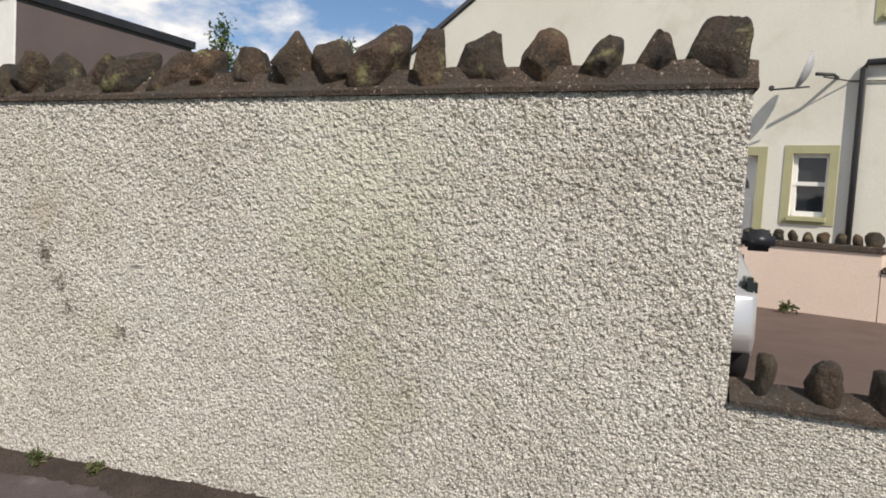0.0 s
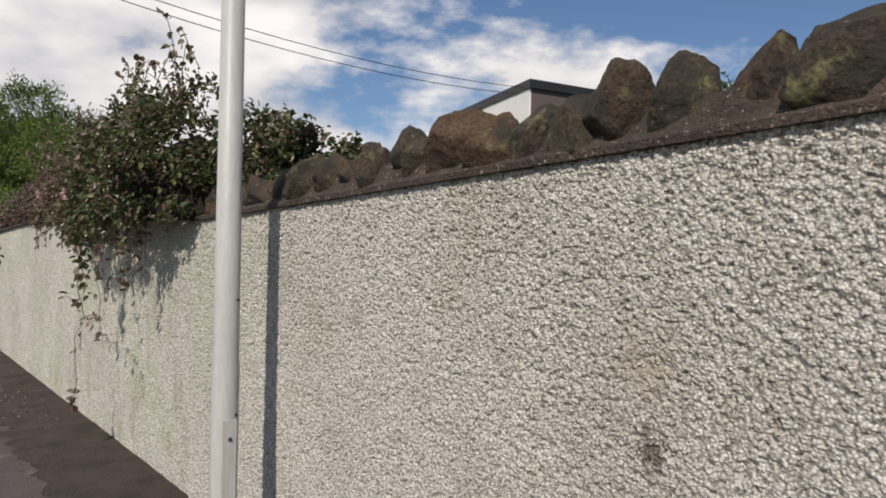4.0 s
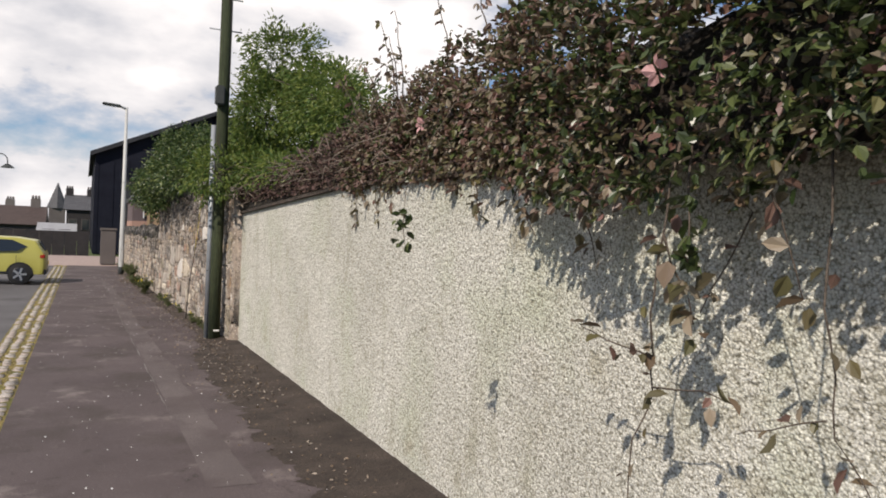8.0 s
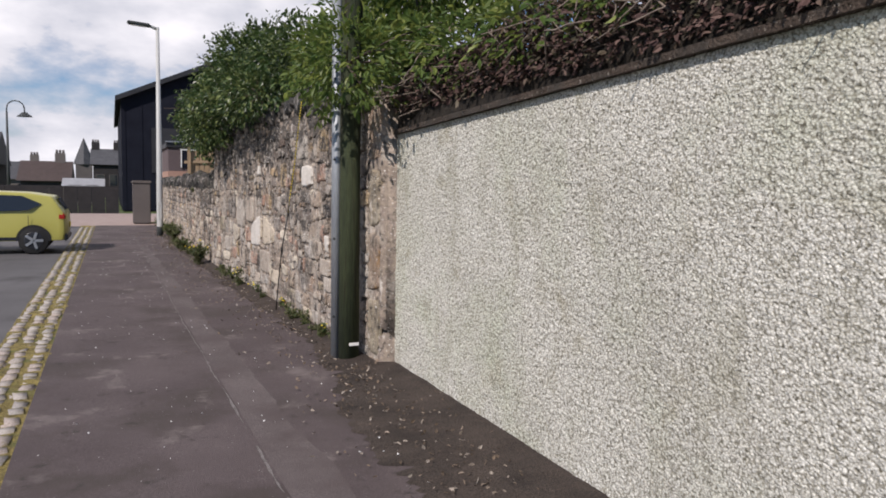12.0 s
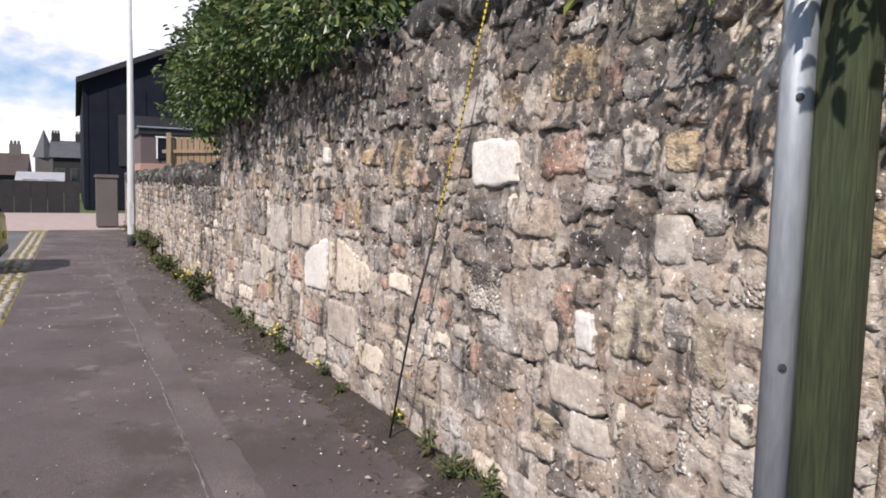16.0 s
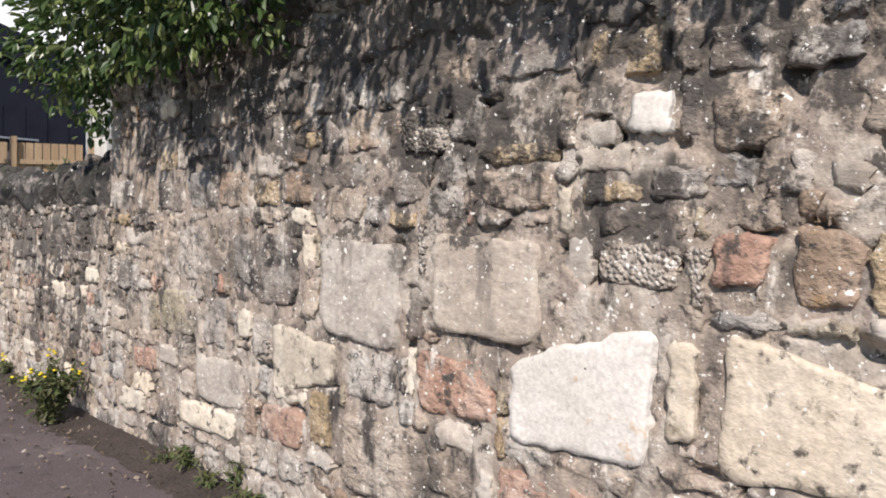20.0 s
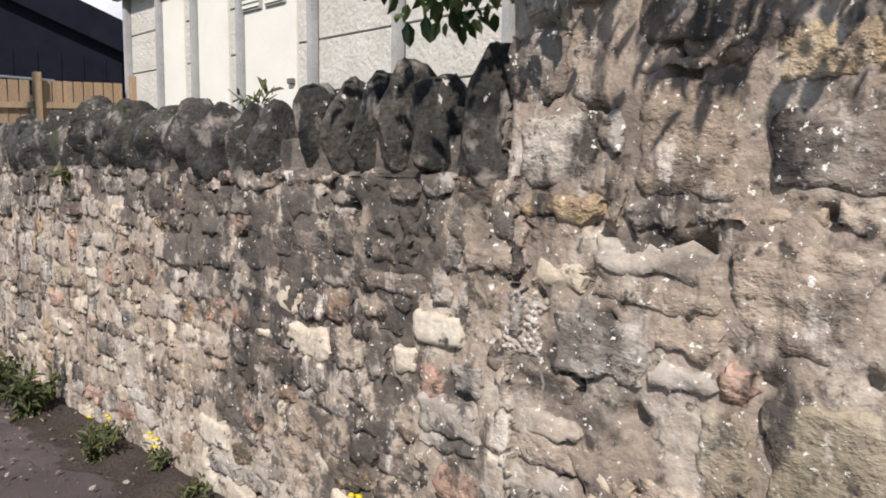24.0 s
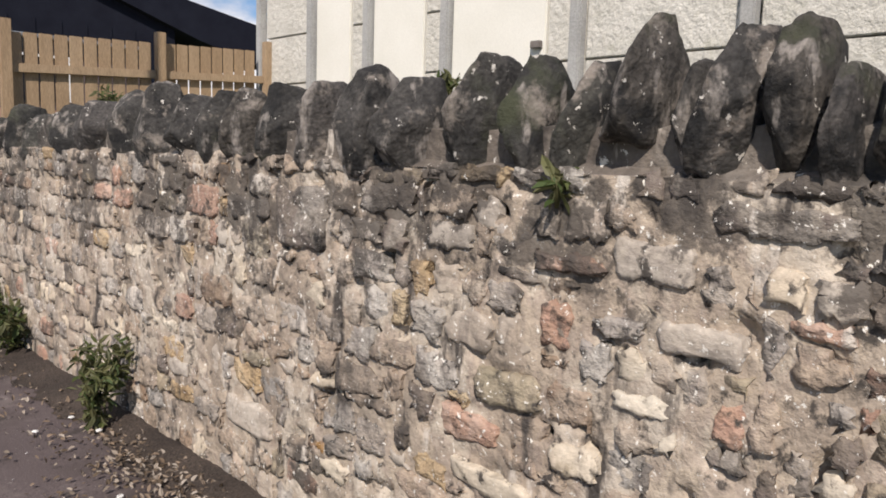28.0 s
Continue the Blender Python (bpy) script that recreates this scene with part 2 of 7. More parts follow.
# grime at wall D's near end, then a row of darker spots below the coping
GRIME_DARK_D = [((-0.269 - 0.012 * y, y, z), r, GRIME_DARK) for y, z, r in ((20.5, 1.3, 0.5), (20.6, 0.85, 0.5), (21.1, 1.20, 0.65), (21.5, 0.5, 0.4), (20.7, 0.4, 0.4), (21.8, 1.25, 0.6), (22.3, 1.38, 0.4), (22.9, 1.42, 0.28), (23.6, 1.45, 0.28), (21.3, 0.8, 0.35), (23.2, 1.32, 0.34), (24.0, 1.30, 0.40), (24.8, 1.32, 0.42), (25.6, 1.28, 0.45), (26.6, 1.30, 0.5), (28.0, 1.3, 0.6), (30.0, 1.3, 0.7))]
SPECK = ((0.74, 0.71, 0.65), 40, 0.635, 0.655)
LICHEN = [((0.66, 0.63, 0.57), 24, 0.675, 0.69), ((0.68, 0.65, 0.59), 48, 0.668, 0.685)]
# scattered dark flecks that paint the shade inside pores and crevices
PORE_SHADE = ((0.060, 0.052, 0.045), 15, 0.56, 0.65)
SOOT = ((0.085, 0.073, 0.062), 2.6, 0.535, 0.65)
GRAIN = dict(bump=0.85, bscale=11, dist=0.042, bdetail=5, bstretch=(1, 1, 1.35), fine=0.10, fscale=42, washrough=0.54)
# weathering that runs on across stones and joints alike
WEATHER = [(0.30, (0.050, 0.044, 0.039)), (0.38, (0.15, 0.122, 0.102)), (0.43, (0.32, 0.255, 0.205)), (0.47, (0.47, 0.385, 0.295)), (0.51, (0.35, 0.275, 0.235)), (0.55, (0.57, 0.50, 0.41)), (0.60, (0.66, 0.60, 0.52)), (0.66, (0.42, 0.345, 0.275))]
RUNS = [((0.060, 0.052, 0.046), 7, 0.57, 0.66), ((0.52, 0.47, 0.41), 9, 0.61, 0.69)]


def tint(c, k, warm=0.0):
    return (min(c[0] * k * (1 + warm), 0.85), min(c[1] * k, 0.85), min(c[2] * k * (1 - warm), 0.85))


def rock(name, c, grime_shade=(), stain=(SOOT, PORE_SHADE, SPECK), streak=RUNS, spread=0.22, **more):
    """A hewn stone of one colour: tones by the stone, mottling across it, soot, painted pore shade and lichen specks.
    """
    k = {**GRAIN, **more}
    return surf(name, [tint(c, 0.50), tint(c, 0.88), tint(c, 1.15)], 8, 0.92, vary="object", mix=0.5,
                palette=[tint(c, 0.9 - spread), tint(c, 0.9, 0.06), tint(c, 0.9 + spread), tint(c, 0.9, -0.05), tint(c, 0.9 - spread * 0.5, 0.05), tint(c, 0.9 + spread * 0.5, -0.03)],
                stain=list(stain), streak=streak, spots=list(grime_shade) or None, spotscale=7, spotmost=1.15, spotmix=0.84, wash=WEATHER, specks=LICHEN, **{"washmix": 0.30, **k})


TROWEL = dict(bump=0.8, bscale=14, dist=0.028, bdetail=5, fine=0.10, fscale=46, wash=WEATHER, washmix=0.40, washrough=0.54, streak=RUNS)
MORTAR = surf("lime_mortar", [(0.17, 0.14, 0.112), (0.25, 0.207, 0.168), (0.33, 0.28, 0.225)], 2.6, 0.95, stain=[SOOT, PORE_SHADE, SPECK], spots=GRIME_SHADE_C, spotscale=7, spotmost=1.15, spotmix=0.84, specks=LICHEN, **TROWEL)
MORTAR_PALE = surf("pale_lime_mortar", [(0.23, 0.187, 0.147), (0.34, 0.285, 0.223), (0.44, 0.378, 0.298)], 2.6, 0.95, stain=[((0.12, 0.10, 0.083), 2.0, 0.60, 0.70), PORE_SHADE, SPECK], spots=GRIME_DARK_D, spotscale=7, spotmost=1.15, spotmix=0.80, specks=LICHEN, **TROWEL)
HAUNCH = surf("weathered_haunching", [(0.075, 0.066, 0.058), (0.16, 0.138, 0.118)], 5, 0.95, stain=[((0.04, 0.036, 0.032), 3.5, 0.50, 0.62), ((0.62, 0.59, 0.53), 26, 0.63, 0.65)], **{**TROWEL, "washmix": 0.10})
GRIME_SHADE_ALL = GRIME_SHADE_C + GRIME_DARK_D
STONE_TAN = rock("tan_stone", (0.37, 0.30, 0.232), GRIME_SHADE_ALL)
STONE_GREY = rock("grey_stone", (0.36, 0.333, 0.297), GRIME_SHADE_ALL, stain=(SOOT, ((0.045, 0.042, 0.038), 24, 0.56, 0.63), SPECK))
STONE_OCHRE = rock("ochre_stone", (0.50, 0.36, 0.19), GRIME_SHADE_ALL, stain=(((0.16, 0.10, 0.055), 5, 0.58, 0.70), SPECK), bump=1.0, bscale=19)
STONE_RED = rock("red_stone", (0.41, 0.235, 0.165), GRIME_SHADE_ALL)
STONE_BROWN = rock("brown_stone", (0.25, 0.17, 0.11), GRIME_SHADE_ALL, stain=(((0.30, 0.17, 0.06), 5, 0.57, 0.66), PORE_SHADE, SPECK))
STONE_OLIVE = rock("olive_stone", (0.32, 0.275, 0.185), GRIME_SHADE_ALL)
STONE_DARK = rock("dark_stone", (0.105, 0.092, 0.082), stain=(((0.03, 0.027, 0.025), 4, 0.52, 0.62), ((0.62, 0.59, 0.54), 40, 0.615, 0.64)), spread=0.35)
STONE_WHITE = surf("limewashed_stone", [(0.53, 0.49, 0.43), (0.68, 0.64, 0.585)], 4, 0.9, bump=0.5, bscale=14, dist=0.02, fine=0.10, fscale=60, stain=[((0.44, 0.26, 0.11), 7, 0.63, 0.72), ((0.10, 0.085, 0.07), 15, 0.65, 0.68)])
STONE_PITTED = rock("pitted_stone", (0.36, 0.315, 0.265), GRIME_SHADE_ALL, stain=(((0.05, 0.045, 0.04), 3.0, 0.56, 0.66), ((0.72, 0.68, 0.61), 40, 0.56, 0.61)), voro=62, dist=0.022)
STONE_CREAM = rock("cream_stone", (0.62, 0.545, 0.43), stain=(((0.26, 0.21, 0.14), 4, 0.60, 0.70), PORE_SHADE), bump=0.7, dist=0.022, washmix=0.18, streak=None)
STONE_PALE = rock("pale_dressed_stone", (0.43, 0.38, 0.32), GRIME_SHADE_ALL, stain=(((0.17, 0.145, 0.12), 3, 0.58, 0.70), SPECK), bump=0.7, dist=0.022, washmix=0.22, streak=[((0.17, 0.145, 0.125), 6, 0.58, 0.68)])
TARMAC = surf("pavement_tarmac", [(0.079, 0.060, 0.060), (0.130, 0.103, 0.102)], 0.8, 0.9, bump=0.6, bscale=110, dist=0.008, fine=0.28, fscale=130,
              stain=[((0.064, 0.050, 0.046), 0.9, 0.50, 0.62), ((0.17, 0.142, 0.134), 1.6, 0.58, 0.68), ((0.045, 0.036, 0.033), 5, 0.60, 0.68), ((0.34, 0.32, 0.30), 60, 0.66, 0.68)])
SOIL = surf("soil", [(0.040, 0.030, 0.024), (0.088, 0.067, 0.054)], 3, 0.95, bump=0.9, bscale=60, fine=0.35, fscale=90)
ROAD = surf("road_asphalt", [(0.09, 0.086, 0.088), (0.14, 0.134, 0.136)], 0.6, 0.85, bump=0.4, bscale=140, dist=0.006, fine=0.22, fscale=160, stain=[((0.05, 0.047, 0.047), 0.5, 0.56, 0.66)])
SETT = surf("granite_sett", [(0.26, 0.225, 0.19), (0.42, 0.37, 0.32)], 9, 0.85, bump=0.5, bscale=50, dist=0.01, fine=0.2, fscale=90, vary="object", mix=0.5,
            palette=[(0.40, 0.36, 0.33), (0.46, 0.38, 0.34), (0.34, 0.325, 0.31), (0.52, 0.48, 0.44)], stain=[((0.26, 0.21, 0.08), 12, 0.55, 0.64)])
MOSS = surf("moss", [(0.16, 0.125, 0.045), (0.38, 0.30, 0.09)], 7, 0.95, bump=1.0, bscale=70, fine=0.35, fscale=60, stain=[((0.10, 0.12, 0.03), 3, 0.52, 0.65)])
DRIVE = surf("red_chip_drive", [(0.11, 0.075, 0.062), (0.15, 0.105, 0.088)], 2, 0.9, bump=0.4, bscale=130, fine=0.2, fscale=150)
GALV = surf("galvanised_steel", [(0.26, 0.28, 0.30), (0.36, 0.38, 0.40)], 5, 0.55, metal=0.5, bump=0.1, bscale=60, fine=0.08, stretch=(1, 1, 0.2))
LAMP_PAINT = surf("grey_lamp_paint", [(0.42, 0.42, 0.40), (0.52, 0.52, 0.49)], 3, 0.45, bump=0.06, bscale=50, fine=0.06, stretch=(1, 1, 0.15), stain=[((0.30, 0.27, 0.21), 4, 0.6, 0.75)])
BLACK_PAINT = surf("dark_base_paint", [(0.035, 0.04, 0.04), (0.06, 0.065, 0.06)], 6, 0.6, bump=0.2, bscale=50)
POLE_WOOD = surf("creosoted_wood", [(0.022, 0.032, 0.014), (0.055, 0.066, 0.028)], 6, 0.85, bump=0.6, bscale=40, fine=0.25, fscale=50, stretch=(3, 3, 0.15), stain=[((0.02, 0.014, 0.008), 4, 0.56, 0.66)])
FENCE_WOOD = surf("fence_softwood", [(0.28, 0.19, 0.11), (0.40, 0.285, 0.175)], 5, 0.8, bump=0.25, bscale=30, fine=0.15, fscale=50, vary="object", mix=0.6, palette=[(0.31, 0.225, 0.14), (0.27, 0.19, 0.115), (0.36, 0.27, 0.175)], stretch=(3, 3, 0.4))
SHED_BLACK = surf("black_cladding", [(0.008, 0.009, 0.016), (0.013, 0.015, 0.024)], 1.5, 0.85, bump=0.15, bscale=8, fine=0.1, fscale=30, spec=0.15)
PRECAST = surf("precast_panel", [(0.50, 0.485, 0.43), (0.62, 0.60, 0.545)], 3, 0.9, bump=1.0, bscale=16, dist=0.03, fine=0.12, stain=[((0.44, 0.43, 0.355), 2.2, 0.58, 0.70)])
GARAGE_POST = surf("concrete_post", [(0.30, 0.30, 0.29), (0.40, 0.40, 0.385)], 4, 0.9, bump=0.3, bscale=40, fine=0.1)
CREAM_SHEET = surf("cream_sheet", [(0.66, 0.645, 0.575), (0.72, 0.705, 0.64)], 2, 0.7, bump=0.05, bscale=30, fine=0.03)
WHITE_PAINT = surf("white_paint", [(0.74, 0.73, 0.70), (0.82, 0.81, 0.78)], 2, 0.5, bump=0.05, bscale=30, fine=0.03)
RENDER_WHITE = surf("cream_render", [(0.66, 0.65, 0.57), (0.73, 0.72, 0.65)], 0.8, 0.9, bump=0.35, bscale=60, dist=0.01, fine=0.05, stain=[((0.58, 0.56, 0.48), 1.1, 0.56, 0.72)])
RENDER_PINK = surf("pink_render", [(0.68, 0.55, 0.46), (0.76, 0.62, 0.52)], 1, 0.9, bump=0.3, bscale=60, dist=0.01, fine=0.05)
OLIVE = surf("olive_margin", [(0.36, 0.35, 0.20), (0.42, 0.41, 0.25)], 2, 0.8, bump=0.1, bscale=50, fine=0.05)
FASCIA = surf("dark_fascia", [(0.02, 0.02, 0.022), (0.035, 0.035, 0.038)], 2, 0.5, bump=0.05)
SIDE_BROWN = surf("mauve_render", [(0.115, 0.090, 0.086), (0.14, 0.11, 0.105)], 0.8, 0.9, bump=0.2, bscale=40, fine=0.05)
BLUE_FRAME = surf("blue_window_paint", [(0.05, 0.09, 0.26), (0.07, 0.12, 0.32)], 3, 0.5, bump=0.0, fine=0.03)
GLASS = glass_mat("window_glass")
SLATE = surf("slate", [(0.055, 0.055, 0.06), (0.10, 0.10, 0.105)], 3, 0.7, bump=0.4, bscale=20, fine=0.2)
TOWN_STONE = surf("town_stone", [(0.10, 0.088, 0.082), (0.15, 0.132, 0.12)], 1, 0.9, bump=0.2, bscale=10, fine=0.1, vary="object", mix=0.5, palette=[(0.12, 0.105, 0.095), (0.10, 0.088, 0.085), (0.19, 0.17, 0.155)])
DARK_FENCE = surf("dark_fence", [(0.02, 0.018, 0.018), (0.035, 0.03, 0.03)], 3, 0.8, bump=0.2, bscale=20)
CAR_YELLOW = surf("yellow_car_paint", [(0.40, 0.37, 0.085), (0.44, 0.41, 0.10)], 1, 0.28, bump=0.0, fine=0.0, spec=0.6)
CAR_SILVER = surf("silver_car_paint", [(0.50, 0.50, 0.50), (0.56, 0.56, 0.56)], 1, 0.3, metal=0.5, bump=0.0, fine=0.0)
RUBBER = surf("rubber", [(0.012, 0.012, 0.012), (0.02, 0.02, 0.02)], 4, 0.8, bump=0.1)
BLACK_TRIM = surf("black_plastic", [(0.015, 0.016, 0.02), (0.022, 0.024, 0.03)], 3, 0.4, bump=0.0)
ALLOY = surf("alloy", [(0.45, 0.45, 0.46), (0.55, 0.55, 0.56)], 4, 0.35, metal=0.8, bump=0.0)
RED_LENS = surf("red_lens", [(0.35, 0.02, 0.015), (0.42, 0.03, 0.02)], 3, 0.2, bump=0.0)
BARK = surf("bark", [(0.06, 0.045, 0.035), (0.14, 0.11, 0.085)], 14, 0.9, bump=0.5, bscale=60, fine=0.2)
TWIG = surf("dead_twig", [(0.14, 0.11, 0.09), (0.26, 0.21, 0.17)], 14, 0.9, bump=0.2, bscale=60)
LEAF_RED = surf("creeper_leaf", [(0.08, 0.08, 0.04), (0.15, 0.09, 0.07)], 2, 0.46, bump=0.0, fine=0.0, vary="island", mix=0.35, transmit=0.25, spec=0.5,
                palette=[(0.06, 0.08, 0.025), (0.15, 0.06, 0.055), (0.08, 0.10, 0.035), (0.26, 0.13, 0.12), (0.055, 0.04, 0.03), (0.17, 0.18, 0.06), (0.12, 0.05, 0.045), (0.36, 0.30, 0.22)])
LEAF_IVY = surf("ivy_leaf", [(0.022, 0.038, 0.012), (0.06, 0.085, 0.027)], 2, 0.36, bump=0.0, fine=0.0, vary="island", mix=0.35, transmit=0.25, spec=0.55,
                palette=[(0.022, 0.042, 0.012), (0.045, 0.068, 0.02), (0.018, 0.026, 0.010), (0.12, 0.145, 0.045), (0.036, 0.058, 0.018), (0.20, 0.22, 0.08), (0.06, 0.085, 0.028)])
LEAF_ELDER = surf("elder_leaf", [(0.05, 0.10, 0.02), (0.13, 0.20, 0.045)], 1.5, 0.45, bump=0.0, fine=0.0, vary="island", mix=0.4, transmit=0.4, spec=0.4,
                  palette=[(0.04, 0.085, 0.022), (0.085, 0.14, 0.035), (0.17, 0.22, 0.05), (0.05, 0.095, 0.028), (0.34, 0.36, 0.085), (0.20, 0.24, 0.055), (0.12, 0.165, 0.04)])
LEAF_GREEN = surf("shrub_leaf", [(0.03, 0.065, 0.018), (0.08, 0.125, 0.035)], 1.5, 0.36, bump=0.0, fine=0.0, vary="island", mix=0.4, transmit=0.3, spec=0.5,
                  palette=[(0.016, 0.038, 0.012), (0.04, 0.08, 0.024), (0.085, 0.13, 0.035), (0.022, 0.05, 0.017), (0.20, 0.24, 0.08), (0.30, 0.34, 0.12), (0.03, 0.06, 0.02)])
LEAF_WEED = surf("weed_leaf", [(0.05, 0.075, 0.025), (0.10, 0.13, 0.045)], 4, 0.6, bump=0.0, fine=0.0, vary="island", mix=0.4, transmit=0.3, palette=[(0.04, 0.07, 0.022), (0.08, 0.12, 0.035), (0.14, 0.15, 0.055), (0.20, 0.18, 0.09), (0.10, 0.09, 0.05)])
PETAL = surf("yellow_petal", [(0.70, 0.55, 0.02), (0.80, 0.65, 0.04)], 4, 0.6, bump=0.0, fine=0.0, transmit=0.2)
LITTER = surf("leaf_litter", [(0.12, 0.08, 0.05), (0.22, 0.16, 0.11)], 8, 0.9, bump=0.0, fine=0.0, vary="island", mix=0.3, palette=[(0.10, 0.07, 0.045), (0.25, 0.19, 0.14), (0.40, 0.36, 0.31), (0.06, 0.045, 0.03)])
DRY_LEAF = surf("withered_leaf", [(0.04, 0.026, 0.02), (0.09, 0.06, 0.045)], 8, 0.85, bump=0.0, fine=0.0, vary="island", mix=0.3, palette=[(0.055, 0.028, 0.026), (0.11, 0.060, 0.055), (0.03, 0.020, 0.017), (0.05, 0.055, 0.025), (0.16, 0.10, 0.085)])
ROPE_YELLOW = surf("yellow_rope", [(0.55, 0.42, 0.03), (0.62, 0.50, 0.05)], 30, 0.7, bump=0.3, bscale=200)
CABLE = surf("black_cable", [(0.012, 0.012, 0.012), (0.02, 0.02, 0.02)], 8, 0.6, bump=0.0)
PAPER = surf("white_paper", [(0.68, 0.68, 0.66), (0.76, 0.76, 0.74)], 8, 0.8, bump=0.0, fine=0.0)
BRICK_PINK = surf("pink_brick_paving", [(0.34, 0.26, 0.23), (0.42, 0.33, 0.29)], 2, 0.9, bump=0.2, bscale=60)
GRASS = surf("verge_grass", [(0.05, 0.08, 0.02), (0.10, 0.13, 0.04)], 2, 0.9, bump=0.6, bscale=20, fine=0.2)


# ---- mesh helpers ----
def mesh_ob(name, verts, faces, material, parent=None, smooth=False, label=""):
    me = bpy.data.meshes.new(name)
    me.from_pydata([tuple(map(float, v)) for v in verts] if not isinstance(verts, list) else verts, [], faces)
    if smooth:
        me.polygons.foreach_set("use_smooth", [True] * len(me.polygons))
    me.materials.append(material)
    ob = new(name, me)
    ob.parent = parent
    if label:
        ob["label"] = label
    return ob


def part(name, bm, material, parent=None, label="", smooth=False):
    me = bpy.data.meshes.new(name)
    bm.to_mesh(me)
    bm.free()
    if smooth:
        me.polygons.foreach_set("use_smooth", [True] * len(me.polygons))
    me.materials.append(material)
    ob = new(name, me)
    ob.parent = parent
    if label:
        ob["label"] = label
    return ob


def empty(name, at=(0, 0, 0), turn=0.0):
    e = new(name)
    e.matrix_world = pose(*at, 0, 0, turn)
    return e


def bm_box(size, at=(0, 0, 0), bevel=0.0, m=None, taper=1.0):
    """A box with bevelled edges, centred on at."""
    bm = bmesh.new()
    bmesh.ops.create_cube(bm, size=1)
    for v in bm.verts:
        k = taper if v.co.z > 0 else 1.0
        v.co = Vector((v.co.x * size[0] * k, v.co.y * size[1] * k, v.co.z * size[2]))
    if bevel:
        bmesh.ops.bevel(bm, geom=list(bm.edges), offset=bevel, segments=2, affect="EDGES")
    bmesh.ops.translate(bm, verts=bm.verts, vec=at)
    if m is not None:
        bmesh.ops.transform(bm, matrix=m, verts=bm.verts)
    return bm


def tube(points, radii, sides=10, cap=True):
    """Verts and faces of a tube through the points."""
    pts = [Vector(p) for p in points]
    if isinstance(radii, (int, float)):
        radii = [radii] * len(pts)
    verts, faces = [], []
    for i, p in enumerate(pts):
        d = (pts[min(i + 1, len(pts) - 1)] - pts[max(i - 1, 0)]).normalized()
        a = d.orthogonal().normalized() if abs(d.z) > 0.9 else d.cross(Vector((0, 0, 1))).normalized()
        if abs(d.z) > 0.9:
            a = (Vector((1, 0, 0)) - d * d.x).normalized()
        b = d.cross(a)
        for k in range(sides):
            t = 2 * math.pi * k / sides
            verts.append(tuple(p + (a * math.cos(t) + b * math.sin(t)) * radii[i]))
    for i in range(len(pts) - 1):
        for k in range(sides):
            q = (k + 1) % sides
            faces.append((i * sides + k, i * sides + q, (i + 1) * sides + q, (i + 1) * sides + k))
    if cap:
        faces.append(tuple(range(sides))[::-1])
        faces.append(tuple(range((len(pts) - 1) * sides, len(pts) * sides)))
    return verts, faces


def tube_ob(name, points, radii, material, parent=None, sides=10, label=""):
    v, f = tube(points, radii, sides)
    return mesh_ob(name, v, f, material, parent, True, label)


def prism(name, outline, z0, z1, material, parent=None, label=""):
    """A straight-sided solid over a plan outline (counter-clockwise)."""
    k = len(outline)
    v = [(x, y, z0) for x, y in outline] + [(x, y, z1) for x, y in outline]
    f = [(i, (i + 1) % k, k + (i + 1) % k, k + i) for i in range(k)] + [tuple(range(k))[::-1], tuple(range(k, 2 * k))]
    return mesh_ob(name, v, f, material, parent, False, label)


def frame_box(name, o, u, n, a0, a1, z0, z1, d0, d1, material, parent=None, bevel=0.0, label=""):
    """A box against a facade: a along u, z up, d out along n."""
    o, u, n = Vector(o), Vector(u), Vector(n)
    bm = bmesh.new()
    vs = [bm.verts.new(o + u * a + n * d + Vector((0, 0, z))) for z in (z0, z1) for a, d in ((a0, d0), (a1, d0), (a1, d1), (a0, d1))]
    for f in ((0, 1, 2, 3), (7, 6, 5, 4), (0, 4, 5, 1), (1, 5, 6, 2), (2, 6, 7, 3), (3, 7, 4, 0)):
        bm.faces.new([vs[i] for i in f])
    bmesh.ops.recalc_face_normals(bm, faces=bm.faces)
    if bevel:
        bmesh.ops.bevel(bm, geom=list(bm.edges), offset=bevel, segments=1, affect="EDGES")
    return part(name, bm, material, parent, label)


def boulder(name, at, size, seed, material, parent=None, box=0.5, rough=0.10, lean=0.0, turn=0.0, sub=3, freq=2.2, cut=(0.62, 0.86)):
    """A weathered stone: a sphere pressed towards a box, cut by a few planes and roughened."""
    bm = bmesh.new()
    bmesh.ops.create_icosphere(bm, subdivisions=sub, radius=1)
    rng = random.Random(seed)
    cuts = [(Vector((rng.uniform(-1, 1), rng.uniform(-1, 1), rng.uniform(-0.4, 1))).normalized(), rng.uniform(*cut)) for _ in range(6)]
    off = Vector((rng.uniform(0, 90), rng.uniform(0, 90), rng.uniform(0, 90)))
    p = 2 + 4 * box
    for v in bm.verts:
        c = v.co
        k = (abs(c.x) ** p + abs(c.y) ** p + abs(c.z) ** p) ** (-1 / p)
        c = c * k
        for nrm, d in cuts:
            over = c.dot(nrm) - d
            if over > 0:
                c = c - nrm * over * 0.8
        c = c * (1 + rough * noise.noise(c * freq + off) * 1.6 + rough * 0.6 * noise.noise(c * freq * 2.7 + off))
        v.co = Vector((c.x * size[0] / 2, c.y * size[1] / 2, c.z * size[2] / 2))
    m = Matrix.Translation(at) @ pose(0, 0, 0, lean, 0, turn)
    bmesh.ops.transform(bm, matrix=m, verts=bm.verts)
    return part(name, bm, material, parent, smooth=True)


